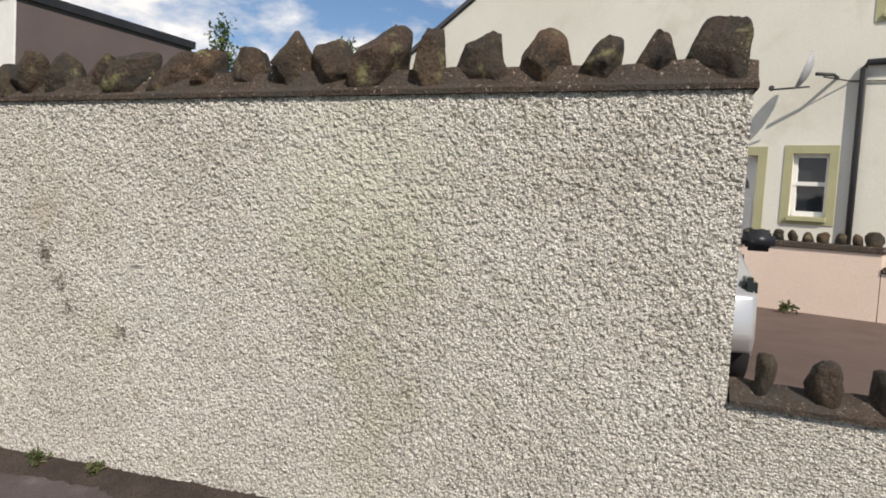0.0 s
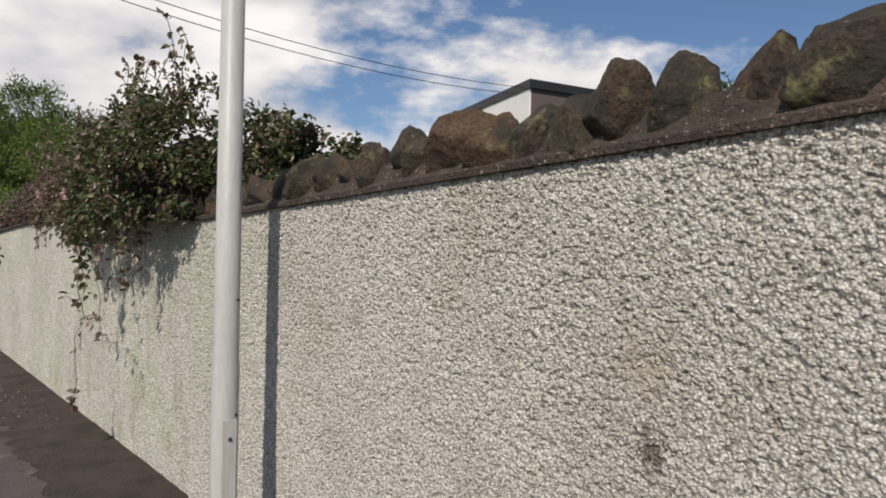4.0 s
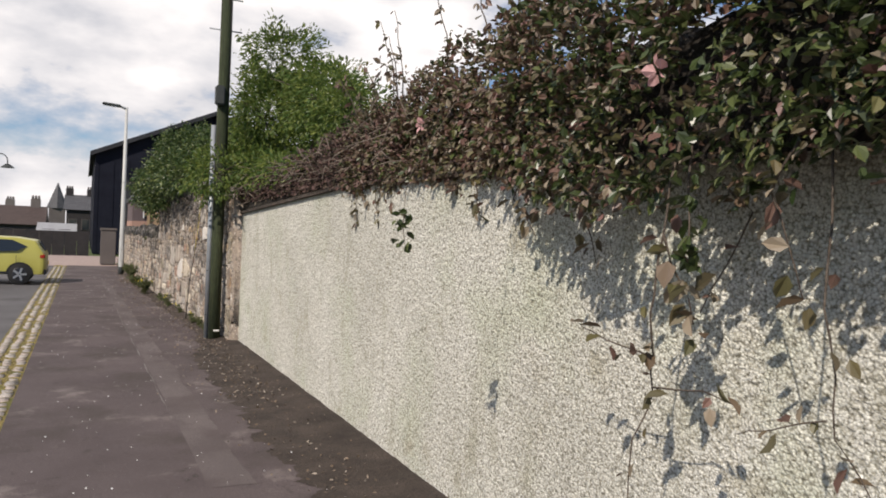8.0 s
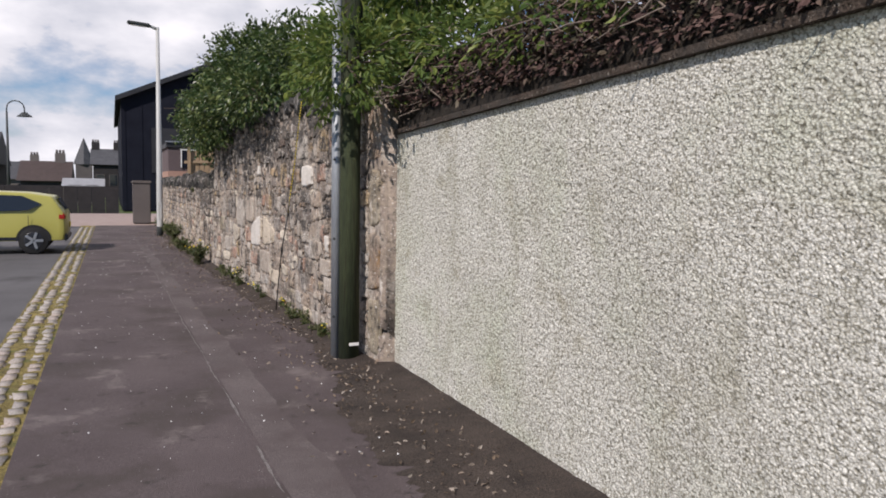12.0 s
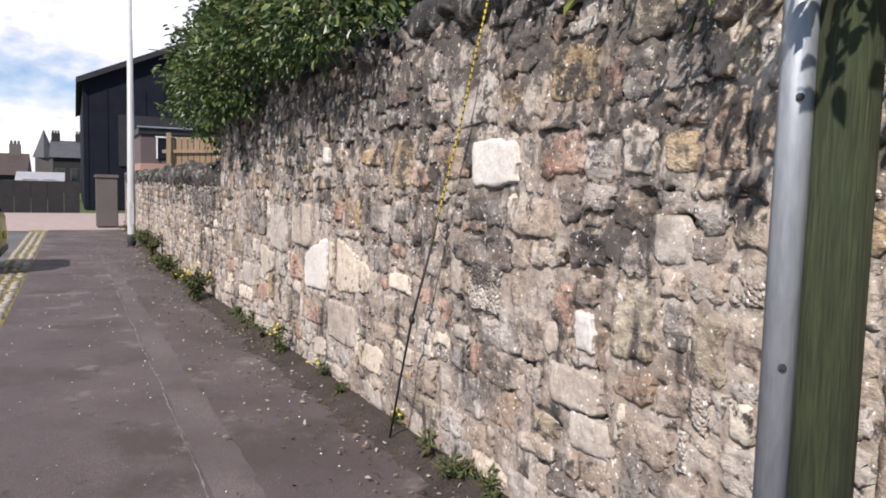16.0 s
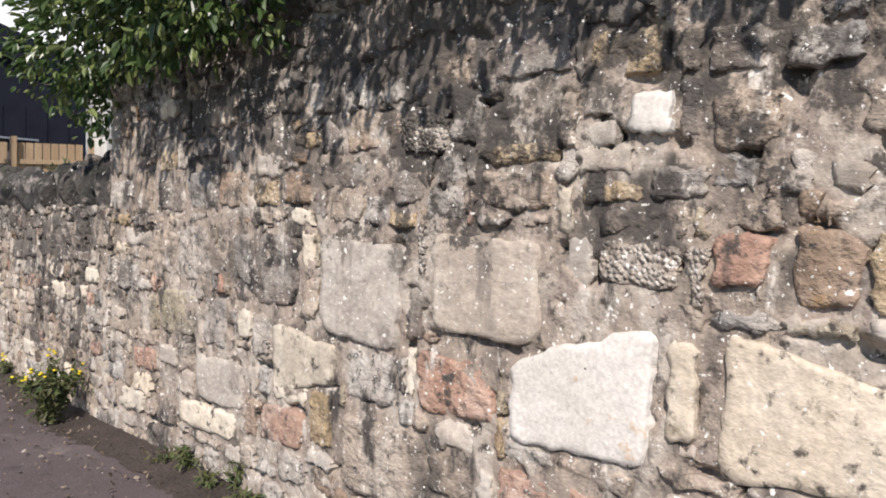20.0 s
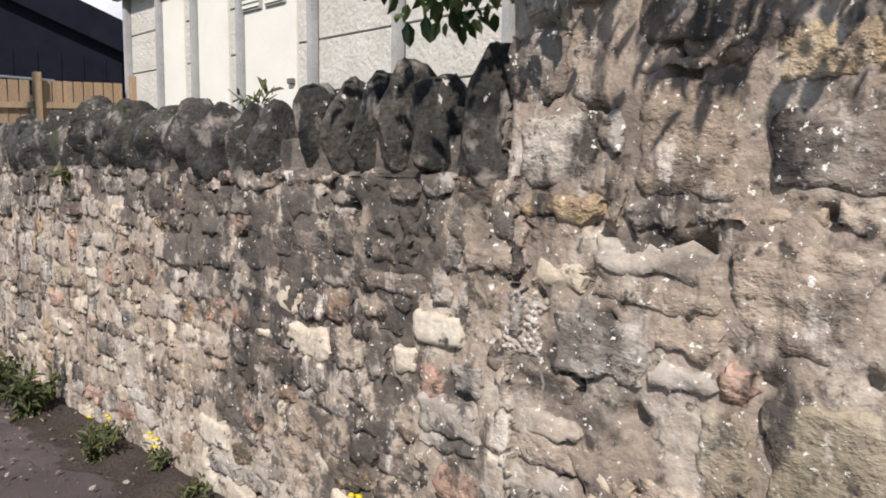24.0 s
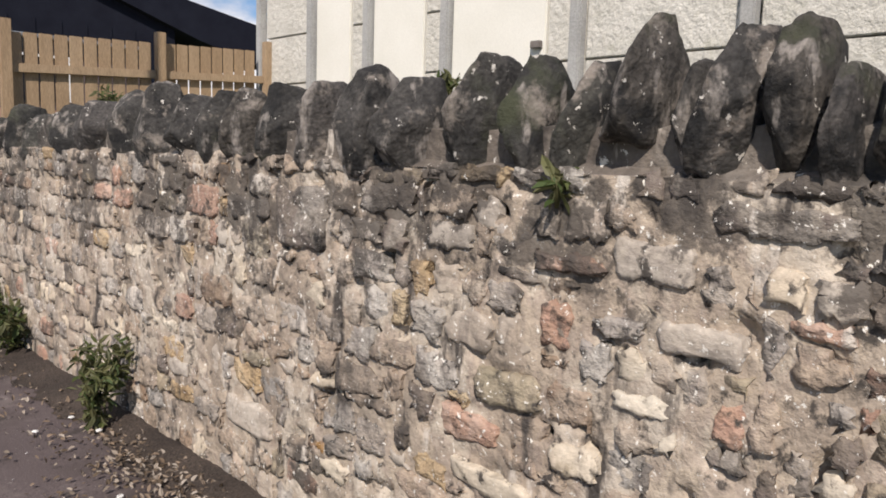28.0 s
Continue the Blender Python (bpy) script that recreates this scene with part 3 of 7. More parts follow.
def slab(name, at, size, seed, material, parent=None, rough=0.06, lean=0.0, turn=0.0, sub=4, narrow=0.0, cut=(0.66, 0.98)):
    """An upright coping slab: flat sides, a rounded nose and back, chipped arrises."""
    bm = bmesh.new()
    bmesh.ops.create_icosphere(bm, subdivisions=sub, radius=1)
    rng = random.Random(seed)
    cuts = [(Vector((rng.choice((-1, -1, 1)) * rng.uniform(0.3, 1), rng.uniform(-0.8, 0.8), rng.uniform(-0.6, 1))).normalized(), rng.uniform(*cut)) for _ in range(13)]
    off = Vector((rng.uniform(0, 90), rng.uniform(0, 90), rng.uniform(0, 90)))
    e = rng.uniform(2.6, 4.5)
    skew, taper = rng.uniform(-0.12, 0.12), rng.uniform(-0.22, 0.08) - narrow
    for v in bm.verts:
        c = v.co
        c = c * (((abs(c.x) ** e + abs(c.z) ** e) ** (7 / e) + abs(c.y) ** 7) ** (-1 / 7))
        for nrm, d in cuts:
            over = c.dot(nrm) - d
            if over > 0:
                c = c - nrm * over
        c = c * (1 + rough * noise.noise(c * 1.8 + off) * 1.3 + rough * 0.9 * (0.3 - abs(noise.noise(c * 3.4 + off))) + rough * 0.35 * noise.noise(c * 9 + off))
        v.co = Vector((c.x * size[0] / 2, (c.y * (1 + taper * c.z) + skew * c.x * 0.5) * size[1] / 2, c.z * size[2] / 2))
    bmesh.ops.transform(bm, matrix=Matrix.Translation(at) @ pose(0, 0, 0, lean, 0, turn), verts=bm.verts)
    return part(name, bm, material, parent, smooth=True)


def leaves(name, centres, dirs, size, material, parent, rng, width=0.55, fold=0.25, size_var=0.4, droop=0.3):
    """Many folded leaves in one mesh."""
    n = len(centres)
    c = np.asarray(centres, float)
    d = np.asarray(dirs, float) + rng.normal(0, 0.55, (n, 3))
    d[:, 2] -= droop
    d /= np.linalg.norm(d, axis=1)[:, None] + 1e-9
    up = rng.normal(0, 0.6, (n, 3)) + np.array([0, 0, 1.0])
    s = np.cross(d, up)
    s /= np.linalg.norm(s, axis=1)[:, None] + 1e-9
    nn = np.cross(s, d)
    L = (size * (1 + size_var * rng.uniform(-1, 1, n)))[:, None]
    W = L * width * 0.5
    pts = [c, c + d * L * 0.3 + s * W + nn * W * fold, c + d * L * 0.7 + s * W * 0.8 + nn * W * fold, c + d * L - nn * L * 0.12,
           c + d * L * 0.7 - s * W * 0.8 + nn * W * fold, c + d * L * 0.3 - s * W + nn * W * fold]
    v = np.stack(pts, 1).reshape(-1, 3)
    base = np.arange(n)[:, None] * 6
    f = np.concatenate([base + np.array([[0, 1, 2, 3]]), base + np.array([[0, 3, 4, 5]])], 0)
    me = bpy.data.meshes.new(name)
    me.from_pydata(v.tolist(), [], f.tolist())
    me.materials.append(material)
    ob = new(name, me)
    ob.parent = parent
    return ob


# ---- ground and road ----
def sheet(name, x0, x1, y0, y1, z, material, step=None, amp=0.0, freq=0.7, label="", category=""):
    nx, ny = (2, 2) if step is None else (int((x1 - x0) / step) + 2, int((y1 - y0) / step) + 2)
    xs, ys = np.linspace(x0, x1, nx), np.linspace(y0, y1, ny)
    v = [(x, y, z + (amp * noise.noise((x * freq, y * freq, 3.0)) + amp * 0.4 * noise.noise((x * 3, y * 3, 1.0)) if amp else 0)) for y in ys for x in xs]
    f = [(j * nx + i, j * nx + i + 1, (j + 1) * nx + i + 1, (j + 1) * nx + i) for j in range(ny - 1) for i in range(nx - 1)]
    ob = mesh_ob(name, v, f, material, None, amp > 0)
    return tagged(ob, label, category, kind="structure")


sheet("ground", -3000, 3000, -3000, 3000, -0.16, GRASS, label="dull green ground reaching to the horizon", category="ground")
sheet("road", -9.5, -3.24, -40, 46, -0.045, ROAD, 0.5, 0.012, label="worn grey asphalt road beside the setts", category="road")
sheet("pavement", -2.80, 0.25, -14, 34.5, 0.0, TARMAC, 0.12, 0.008, label="dark worn tarmac pavement with stones showing", category="pavement")
sheet("kerb_bed", -3.26, -2.78, -14, 34.5, -0.009, MOSS, 0.05, 0.020, 5.0, label="mossy soil between the kerb setts", category="kerb bed")
sheet("road_1", -60, 60, 34.5, 46.0, -0.03, BRICK_PINK, label="pale pink paved forecourt across the junction", category="road")
TRENCH = [(-1.40, 6.0), (-1.46, 11.0), (-1.50, 14.0), (-1.55, 19.0), (-1.62, 25.0), (-1.68, 33.0)]
pv_, pf_ = [], []
for i in range(331):
    y = 7.0 + 22.0 * i / 330
    x = np.interp(y, [p[1] for p in TRENCH], [p[0] for p in TRENCH]) - 0.035 + 0.02 * noise.noise((y * 1.3, 0, 0)) + 0.008 * noise.noise((y * 7, 0, 0))
    w = 0.004 + 0.010 * noise.noise((y * 1.7, 5, 0)) + 0.009 * noise.noise((y * 9, 5, 0))
    gap = w < 0.001
    w = max(w, 0.001)
    z = 0.008 * noise.noise((x * 0.7, y * 0.7, 3.0)) + 0.0032 * noise.noise((x * 3, y * 3, 1.0)) + 0.0025
    pv_ += [(x - w, y, z), (x + w, y, z)]
    if i and not gap:
        pf_.append((2 * i - 2, 2 * i - 1, 2 * i + 1, 2 * i))
tagged(mesh_ob("pavement_2", pv_, pf_, surf("joint_sealant", [(0.12, 0.105, 0.10), (0.25, 0.23, 0.22)], 9, 0.9, fine=0.25)), "pale worn joint along the tarmac strip", "pavement joint", kind="structure")
# the paler refilled trench beside the joint
tv_, tf_ = [], []
for i in range(201):
    y = 5.0 + 20.0 * i / 200
    x = np.interp(y, [p[1] for p in TRENCH], [p[0] for p in TRENCH]) - 0.015
    w = max(0.06, 0.30 + 0.05 * noise.noise((y * 1.1, 9, 0)) + 0.03 * noise.noise((y * 6, 9, 0)) - 0.010 * max(0.0, y - 9))
    for a in (0.0, w / 2, w):
        tv_.append((x + a, y, 0.008 * noise.noise(((x + a) * 0.7, y * 0.7, 3.0)) + 0.0032 * noise.noise(((x + a) * 3, y * 3, 1.0)) + 0.0025))
    if i:
        tf_ += [(3 * i - 3, 3 * i - 2, 3 * i + 1, 3 * i), (3 * i - 2, 3 * i - 1, 3 * i + 2, 3 * i + 1)]
TARMAC_PALE = surf("worn_tarmac", [(0.105, 0.085, 0.083), (0.155, 0.128, 0.124)], 1.2, 0.9, bump=0.6, bscale=110, dist=0.008, fine=0.28, fscale=130, stain=[((0.085, 0.066, 0.064), 1.3, 0.48, 0.64)])
tagged(mesh_ob("pavement_3", tv_, tf_, TARMAC_PALE, None, True), "paler refilled strip along the tarmac pavement", "pavement", kind="structure")
# dirt against the foot of the walls
rs = random.Random(5)
dv, df = [], []
for i in range(950):
    y = -9.0 + i * 0.04
    wx0 = 0.33 - 0.041 * y if 11.62 < y < 20.1 else (-0.269 - 0.012 * y if y >= 20.1 else 0.0)
    wide = np.interp(y, [-3.0, -1.5, 10.6, 12.6], [0.30, 0.80, 0.85, 0.28]) + 0.12 * noise.noise((y * 0.9, 4, 0)) + 0.10 * noise.noise((y * 3.7, 4, 0)) + 0.07 * noise.noise((y * 12, 4, 0))
    wide = max(wide, 0.08)
    for a, h in ((0.05, 0.035), (-0.05, 0.045), (-wide * 0.5, 0.022), (-wide, 0.0)):
        dv.append((wx0 + a, y, h + 0.010 * noise.noise((y * 4, a * 9, 2)) + 0.006 * noise.noise((y * 17, a * 30, 2))))
    if i:
        for k in range(3):
            a = (i - 1) * 4 + k
            df.append((a, a + 1, a + 5, a + 4))
tagged(mesh_ob("soil", dv, df, SOIL, None, True), "brown soil and dust gathered at the wall foot", "soil", kind="structure")


# ---- harled walls ----
def harled(name, y0, y1, xof, top, bottom, step, pebble, density, material, seed, relief, thick=0.3):
    """A wall whose street face is cast with pebbles: a fine sheet raised by overlapping round grains."""
    ny, nz = int((y1 - y0) / step), int(2.42 / step)
    rng = np.random.default_rng(seed)
    h = np.zeros((nz + 1, ny + 1), np.float32)
    count = int((y1 - y0) * 2.42 * density)
    py, pz = rng.uniform(0, ny, count), rng.uniform(0, nz, count)
    rad, hh, asp = pebble / step * rng.uniform(0.6, 1.35, count), rng.uniform(0.45, 1.0, count), rng.uniform(0.7, 1.4, count)
    for a, b, r, k, q in zip(py, pz, rad, hh, asp):
        R = int(r * 1.4) + 1
        ia, ib = int(a), int(b)
        ya, yb, za, zb = max(ia - R, 0), min(ia + R + 1, ny), max(ib - R, 0), min(ib + R + 1, nz)
        if yb <= ya or zb <= za:
            continue
        gy = (np.arange(ya, yb + 1) - a) * q
        gz = (np.arange(za, zb + 1) - b) / q
        d = (gy[None] ** 2 + gz[:, None] ** 2) / (r * r)
        np.maximum(h[za:zb + 1, ya:yb + 1], k * np.sqrt(np.clip(1 - d, 0, 1)), out=h[za:zb + 1, ya:yb + 1])
    ys = np.linspace(y0, y1, ny + 1)
    t = np.linspace(0, 1, nz + 1)
    tops = np.array([top(y) for y in ys])
    Z = bottom + (tops[None] - bottom) * t[:, None]
    Y = np.broadcast_to(ys[None], Z.shape)
    X = np.array([xof(y) for y in ys])[None] - relief * h
    v = np.stack([X, Y, Z], -1).reshape(-1, 3)
    i = np.arange(nz)[:, None] * (ny + 1) + np.arange(ny)[None]
    f = np.stack([i, i + ny + 1, i + ny + 2, i + 1], -1).reshape(-1, 4)
    me = bpy.data.meshes.new(name)
    me.vertices.add(len(v))
    me.vertices.foreach_set("co", v.astype(np.float32).ravel())
    me.loops.add(f.size)
    me.loops.foreach_set("vertex_index", f.ravel().astype(np.int32))
    me.polygons.add(len(f))
    me.polygons.foreach_set("loop_start", np.arange(0, f.size, 4, dtype=np.int32))
    me.polygons.foreach_set("use_smooth", np.zeros(len(f), bool))
    me.update(calc_edges=True)
    me.materials.append(material)
    face = new("harl_face", me)
    x0, x1 = xof(y0), xof(y1)
    z0, z1 = top(y0), top(y1)
    core_v = [(x0 + 0.004, y0, bottom), (x1 + 0.004, y1, bottom), (x1 + thick, y1, bottom), (x0 + thick, y0, bottom),
              (x0 + 0.004, y0, z0), (x1 + 0.004, y1, z1), (x1 + thick, y1, z1), (x0 + thick, y0, z0)]
    core = mesh_ob(name, core_v, [(3, 2, 1, 0), (4, 5, 6, 7), (0, 1, 5, 4), (1, 2, 6, 5), (2, 3, 7, 6), (3, 0, 4, 7)], material)
    face.parent = core
    return core


def a_x(y):
    return -0.012 + 0.013 * y


def a_top(y):
    return 2.085 - 0.035 * y


def b_top(y):
    return 2.09 + (2.2 - 2.09) * y / 6.5 if y < 6.5 else 2.2 - 0.2 * (y - 6.5) / 5.5


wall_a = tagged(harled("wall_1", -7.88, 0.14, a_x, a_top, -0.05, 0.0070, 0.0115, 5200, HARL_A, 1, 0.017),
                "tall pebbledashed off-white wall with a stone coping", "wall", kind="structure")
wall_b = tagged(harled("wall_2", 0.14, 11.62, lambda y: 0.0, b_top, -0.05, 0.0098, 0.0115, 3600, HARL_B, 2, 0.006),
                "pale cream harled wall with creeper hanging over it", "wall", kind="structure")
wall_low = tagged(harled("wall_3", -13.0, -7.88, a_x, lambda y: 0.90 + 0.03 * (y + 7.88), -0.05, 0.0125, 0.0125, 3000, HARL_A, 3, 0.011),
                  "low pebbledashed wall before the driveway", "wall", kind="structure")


def cope_bed(name, y0, y1, xof, top, parent, lip=0.035, high=0.12, deep=0.36, n=80, seed=0, mat=None):
    """Mortar haunching: a thin lip past the wall face, then a slope up to the stones."""
    v, f = [], []
    for i in range(n + 1):
        y = y0 + (y1 - y0) * i / n
        w = 0.02 * noise.noise((y * 2.3, seed, 0)) + 0.012 * noise.noise((y * 9, seed, 5))
        x, z = xof(y), top(y)
        for dx, dz in ((0.02, -0.002), (-lip, 0.0), (-lip - 0.004, 0.025), (-lip + 0.05, 0.055 + w), (0.06, high + w * 1.6), (0.16, high + 0.02 + w), (deep, high * 0.6), (deep, 0.0)):
            v.append((x + dx + w * 0.3, y, z + dz))
        if i:
            for k in range(7):
                a = (i - 1) * 8 + k
                f.append((a, a + 1, a + 9, a + 8))
    f += [tuple(range(8))[::-1], tuple(range(n * 8, n * 8 + 8))]
    return mesh_ob(name, v, f, mat or CEMENT, parent, False)


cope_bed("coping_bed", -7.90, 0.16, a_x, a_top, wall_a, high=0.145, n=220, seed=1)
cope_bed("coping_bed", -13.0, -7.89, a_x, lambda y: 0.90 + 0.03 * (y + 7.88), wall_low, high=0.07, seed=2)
# wall A's stones: from, to, top
COPE_A = [(-7.85, -7.60, 2.71), (-7.54, -7.34, 2.64), (-7.28, -7.11, 2.63), (-7.03, -6.77, 2.66), (-6.73, -6.46, 2.67), (-6.39, -6.18, 2.67), (-6.18, -5.88, 2.69), (-5.88, -5.61, 2.60), (-5.63, -5.35, 2.65), (-5.35, -5.10, 2.55),
          (-5.08, -4.87, 2.54), (-4.90, -4.60, 2.54), (-4.61, -4.33, 2.56), (-4.33, -4.08, 2.52), (-4.07, -3.84, 2.52), (-3.84, -3.57, 2.52), (-3.65, -3.43, 2.48), (-3.46, -3.22, 2.45), (-3.25, -2.98, 2.44), (-3.12, -2.70, 2.48), (-2.72, -2.47, 2.40),
          (-2.62, -2.30, 2.48), (-2.29, -2.17, 2.39), (-2.26, -2.00, 2.45), (-2.03, -1.86, 2.38), (-1.88, -1.66, 2.41), (-1.66, -1.38, 2.43), (-1.39, -1.05, 2.40), (-1.07, -0.66, 2.35), (-0.62, -0.34, 2.33), (-0.30, -0.06, 2.30)]
for k, (ya, yb, zt) in enumerate(COPE_A):
    yc, w = (ya + yb) / 2, yb - ya
    zb = a_top(yc) + 0.02
    slab("coping_stone", (a_x(yc) + 0.095 + rs.uniform(-0.025, 0.025), yc, (zt + zb) / 2), (0.30, w * 0.95, zt - zb + 0.02), 100 + k, COPE_BROWN, wall_a, rough=0.07, cut=(0.56, 0.95),
         turn=rs.uniform(-20, 20), lean=rs.uniform(-6, 18), narrow=0.15, sub=4)
for k in range(14):
    yc = -8.035 - k * 0.27 + rs.uniform(-0.02, 0.02)
    w = rs.uniform(0.10, 0.17)
    zb = 0.90 + 0.03 * (yc + 7.88) + 0.03
    boulder("coping_stone", (a_x(yc) + 0.10, yc, zb + 0.10), (0.22, w, 0.22), 300 + k, COPE_BROWN, wall_low, box=0.6, rough=0.1, turn=rs.uniform(-14, 14), sub=3)
# thin coping of wall B
bv, bf = [], []
for i in range(41):
    y = 0.17 + (11.61 - 0.17) * i / 40
    z = b_top(y)
    w = 0.004 * noise.noise((y * 3, 0, 9))
    for dx, dz in ((0.0, 0.003), (-0.045, 0.0), (-0.05, 0.035), (0.1, 0.05), (0.33, 0.05), (0.33, 0.0)):
        bv.append((dx, y, z + dz + w))
    if i:
        for k in range(5):
            a = (i - 1) * 6 + k
            bf.append((a, a + 1, a + 7, a + 6))
bf += [(0, 1, 2, 3, 4, 5)[::-1], tuple(range(240, 246))]
mesh_ob("coping", bv, bf, CEMENT, wall_b)


# ---- rubble walls ----
def c_x(y):
    return 0.33 - 0.041 * y


def d_x(y):
    return -0.269 - 0.012 * y


def c_top(y):
    return 2.42 + 0.05 * noise.noise((y * 0.8, 0, 0))


def d_top(y):
    return 1.45 + 0.02 * noise.noise((y * 0.9, 3, 0))


def relief(y, z, o):
    """How far the mortar stands out: trowelled lumps, weathered pits and a few deep holes."""
    a = 0.008 * noise.noise((y * 3.0, z * 3.6, o)) + 0.008 * noise.noise((y * 8.5, z * 9.5, o + 3))
    b = 0.005 * noise.noise((y * 19, z * 22, o + 7)) + 0.003 * noise.noise((y * 38, z * 40, o + 11))
    return a + b - 0.006 - 0.20 * max(0.0, noise.noise((y * 10, z * 13, o + 19)) - 0.33)


def rubble_core(name, y0, y1, xof, top, thick, label, cell=0.016, body=MORTAR):
    """The mortared body of a rubble wall, its face uneven between the stones."""
    ny, nz = int((y1 - y0) / cell), int(top((y0 + y1) / 2) / (cell * 1.05))
    v, f = [], []
    for j in range(nz + 1):
        for i in range(ny + 1):
            y = y0 + (y1 - y0) * i / ny
            z = -0.05 + (top(y) + 0.05) * j / nz
            v.append((xof(y) - relief(y, z, thick * 10), y, z))
    for j in range(nz):
        for i in range(ny):
            a = j * (ny + 1) + i
            f.append((a, a + ny + 1, a + ny + 2, a + 1))
    b = len(v)
    v += [(xof(y0) + thick, y0, -0.05), (xof(y1) + thick, y1, -0.05), (xof(y1) + thick, y1, top(y1)), (xof(y0) + thick, y0, top(y0))]
    f.append((b, b + 1, b + 2, b + 3))
    f.append((nz * (ny + 1), b + 3, b + 2, nz * (ny + 1) + ny))
    f.append(tuple(j * (ny + 1) for j in range(nz + 1))[::-1] + (b, b + 3))
    f.append(tuple(j * (ny + 1) + ny for j in range(nz + 1)) + (b + 2, b + 1))
    ob = mesh_ob(name, v, f, body, None, True)
    return tagged(ob, label, "wall", kind="structure")


C_START = 11.62
wall_c = rubble_core("wall_4", C_START, 20.10, c_x, c_top, 0.45, "tall old rubble wall of mixed sandstone and mortar")
wall_d = rubble_core("wall_5", 20.10, 35.6, d_x, d_top, 0.42, "lower rubble wall with dark upright coping stones", 0.019, MORTAR_PALE)


def stone(name, ya, yb, za, zb, xof, material, parent, seed, proud=0.010, nu=12, nv=10, square=8.0, ragged=0.08, verts_only=False, rough=1.0, corners=None):
    """One squared rubble stone: a hewn, pitted face, worn arrises, and corners knocked out of true."""
    rng = random.Random(seed)
    o = rng.uniform(0, 500)
    yc, zc, hy, hz = (ya + yb) / 2, (za + zb) / 2, (yb - ya) / 2, (zb - za) / 2
    tilt, lean = rng.uniform(-0.006, 0.006), rng.uniform(-0.006, 0.006)
    off = {(i, j): Vector((rng.uniform(-0.14, 0.06), rng.uniform(-0.14, 0.06))) for i in (-1, 1) for j in (-1, 1)}
    for key, (ca, cb) in (corners or {}).items():
        off[key] = Vector((ca * key[0], cb * key[1]))

    def spread(n):
        return [-1.0] + [-0.95 + 1.90 * i / (n - 3) for i in range(n - 2)] + [1.0]

    v, f = [], []
    for w in spread(nv):
        for u in spread(nu):
            m = max(abs(u), abs(w))
            k = m / ((abs(u) ** square + abs(w) ** square) ** (1 / square)) if m > 0 else 1
            a, b = u * k, w * k
            da = db = 0.0
            for (i, j), c in off.items():
                wt = (1 + i * a) * (1 + j * b) / 4
                da += wt * i * c[0]
                db += wt * j * c[1]
            a, b = a + da, b + db
            q = m ** 3 * ragged
            y = yc + hy * a + 0.10 * q * (noise.noise((a * 2.0 + o, b * 2.0, o)) + 0.6 * noise.noise((a * 5 + o, b * 5, o)))
            z = zc + hz * b + 0.10 * q * (noise.noise((a * 2.0, b * 2.0 + o, o + 9)) + 0.6 * noise.noise((a * 5, b * 5 + o, o + 9)))
            if m >= 0.999:
                d = -0.030
            else:
                d = proud - 0.006 * m ** 10 + tilt * a + lean * b + rough * (0.012 * noise.noise((y * 7 + o, z * 7, o)) + 0.010 * noise.noise((y * 19, z * 24, o)) + 0.006 * noise.noise((y * 41, z * 52, o)))
            v.append((xof(y) - d, y, max(z, -0.03)))
    for j in range(nv - 1):
        for i in range(nu - 1):
            p = j * nu + i
            f.append((p, p + nu, p + nu + 1, p + 1))
    if verts_only:
        return v, f
    ob = mesh_ob(name, v, f, material, parent, True)
    for k, q in enumerate(ob.data.polygons):          # crisp arrises
        if k // (nu - 1) in (0, nv - 2) or k % (nu - 1) in (0, nu - 2):
            q.use_smooth = False
    return ob


KIND = dict(pitted=STONE_PITTED, white=STONE_WHITE, cream=STONE_CREAM, pale=STONE_PALE, ochre=STONE_OCHRE, red=STONE_RED, grey=STONE_GREY, dark=STONE_DARK, brown=STONE_BROWN, olive=STONE_OLIVE, tan=STONE_TAN)
# the stones that stand out, run by run along the walls: kind, from, to, foot, head
# the first four stack into a darker strip where wall C begins
STONES_C_a = [("olive", 11.63, 11.91, 0.06, 0.60), ("brown", 11.63, 11.90, 0.63, 1.18), ("olive", 11.63, 11.91, 1.21, 1.74), ("brown", 11.63, 11.89, 1.77, 2.28), ("cream", 12.29, 12.4, 0.73, 0.87), ("brown", 12.37, 12.56, 1.6, 1.92), ("olive", 12.41, 12.57, 0.89, 1.14), ("dark", 12.43, 12.6, 1.3, 1.41), ("ochre", 12.57, 12.74, 1.61, 1.78), ("tan", 12.57, 12.72, 0.73, 0.85), ("pale", 12.6, 12.77, 1.28, 1.48), ("olive", 12.75, 12.99, 0.89, 1.22), ("pale", 12.76, 12.96, 1.6, 1.81), ("pale", 12.95, 13.21, 0.44, 0.62), ("grey", 12.98, 13.18, 1.58, 1.76), ("pale", 13, 13.39, 0.6, 0.8), ("dark", 13.02, 13.27, 1.22, 1.38), ("white", 13.06, 13.2, 0.86, 1.06), ("ochre", 13.09, 13.44, 1.9, 2.18), ("red", 13.16, 13.5, 1.6, 1.8), ("tan", 13.34, 13.7, 1.31, 1.51), ("white", 13.65, 14.1, 1.55, 1.8), ("ochre", 13.65, 13.85, 1.85, 2.04), ("dark", 13.69, 14.28, 1.14, 1.31)]
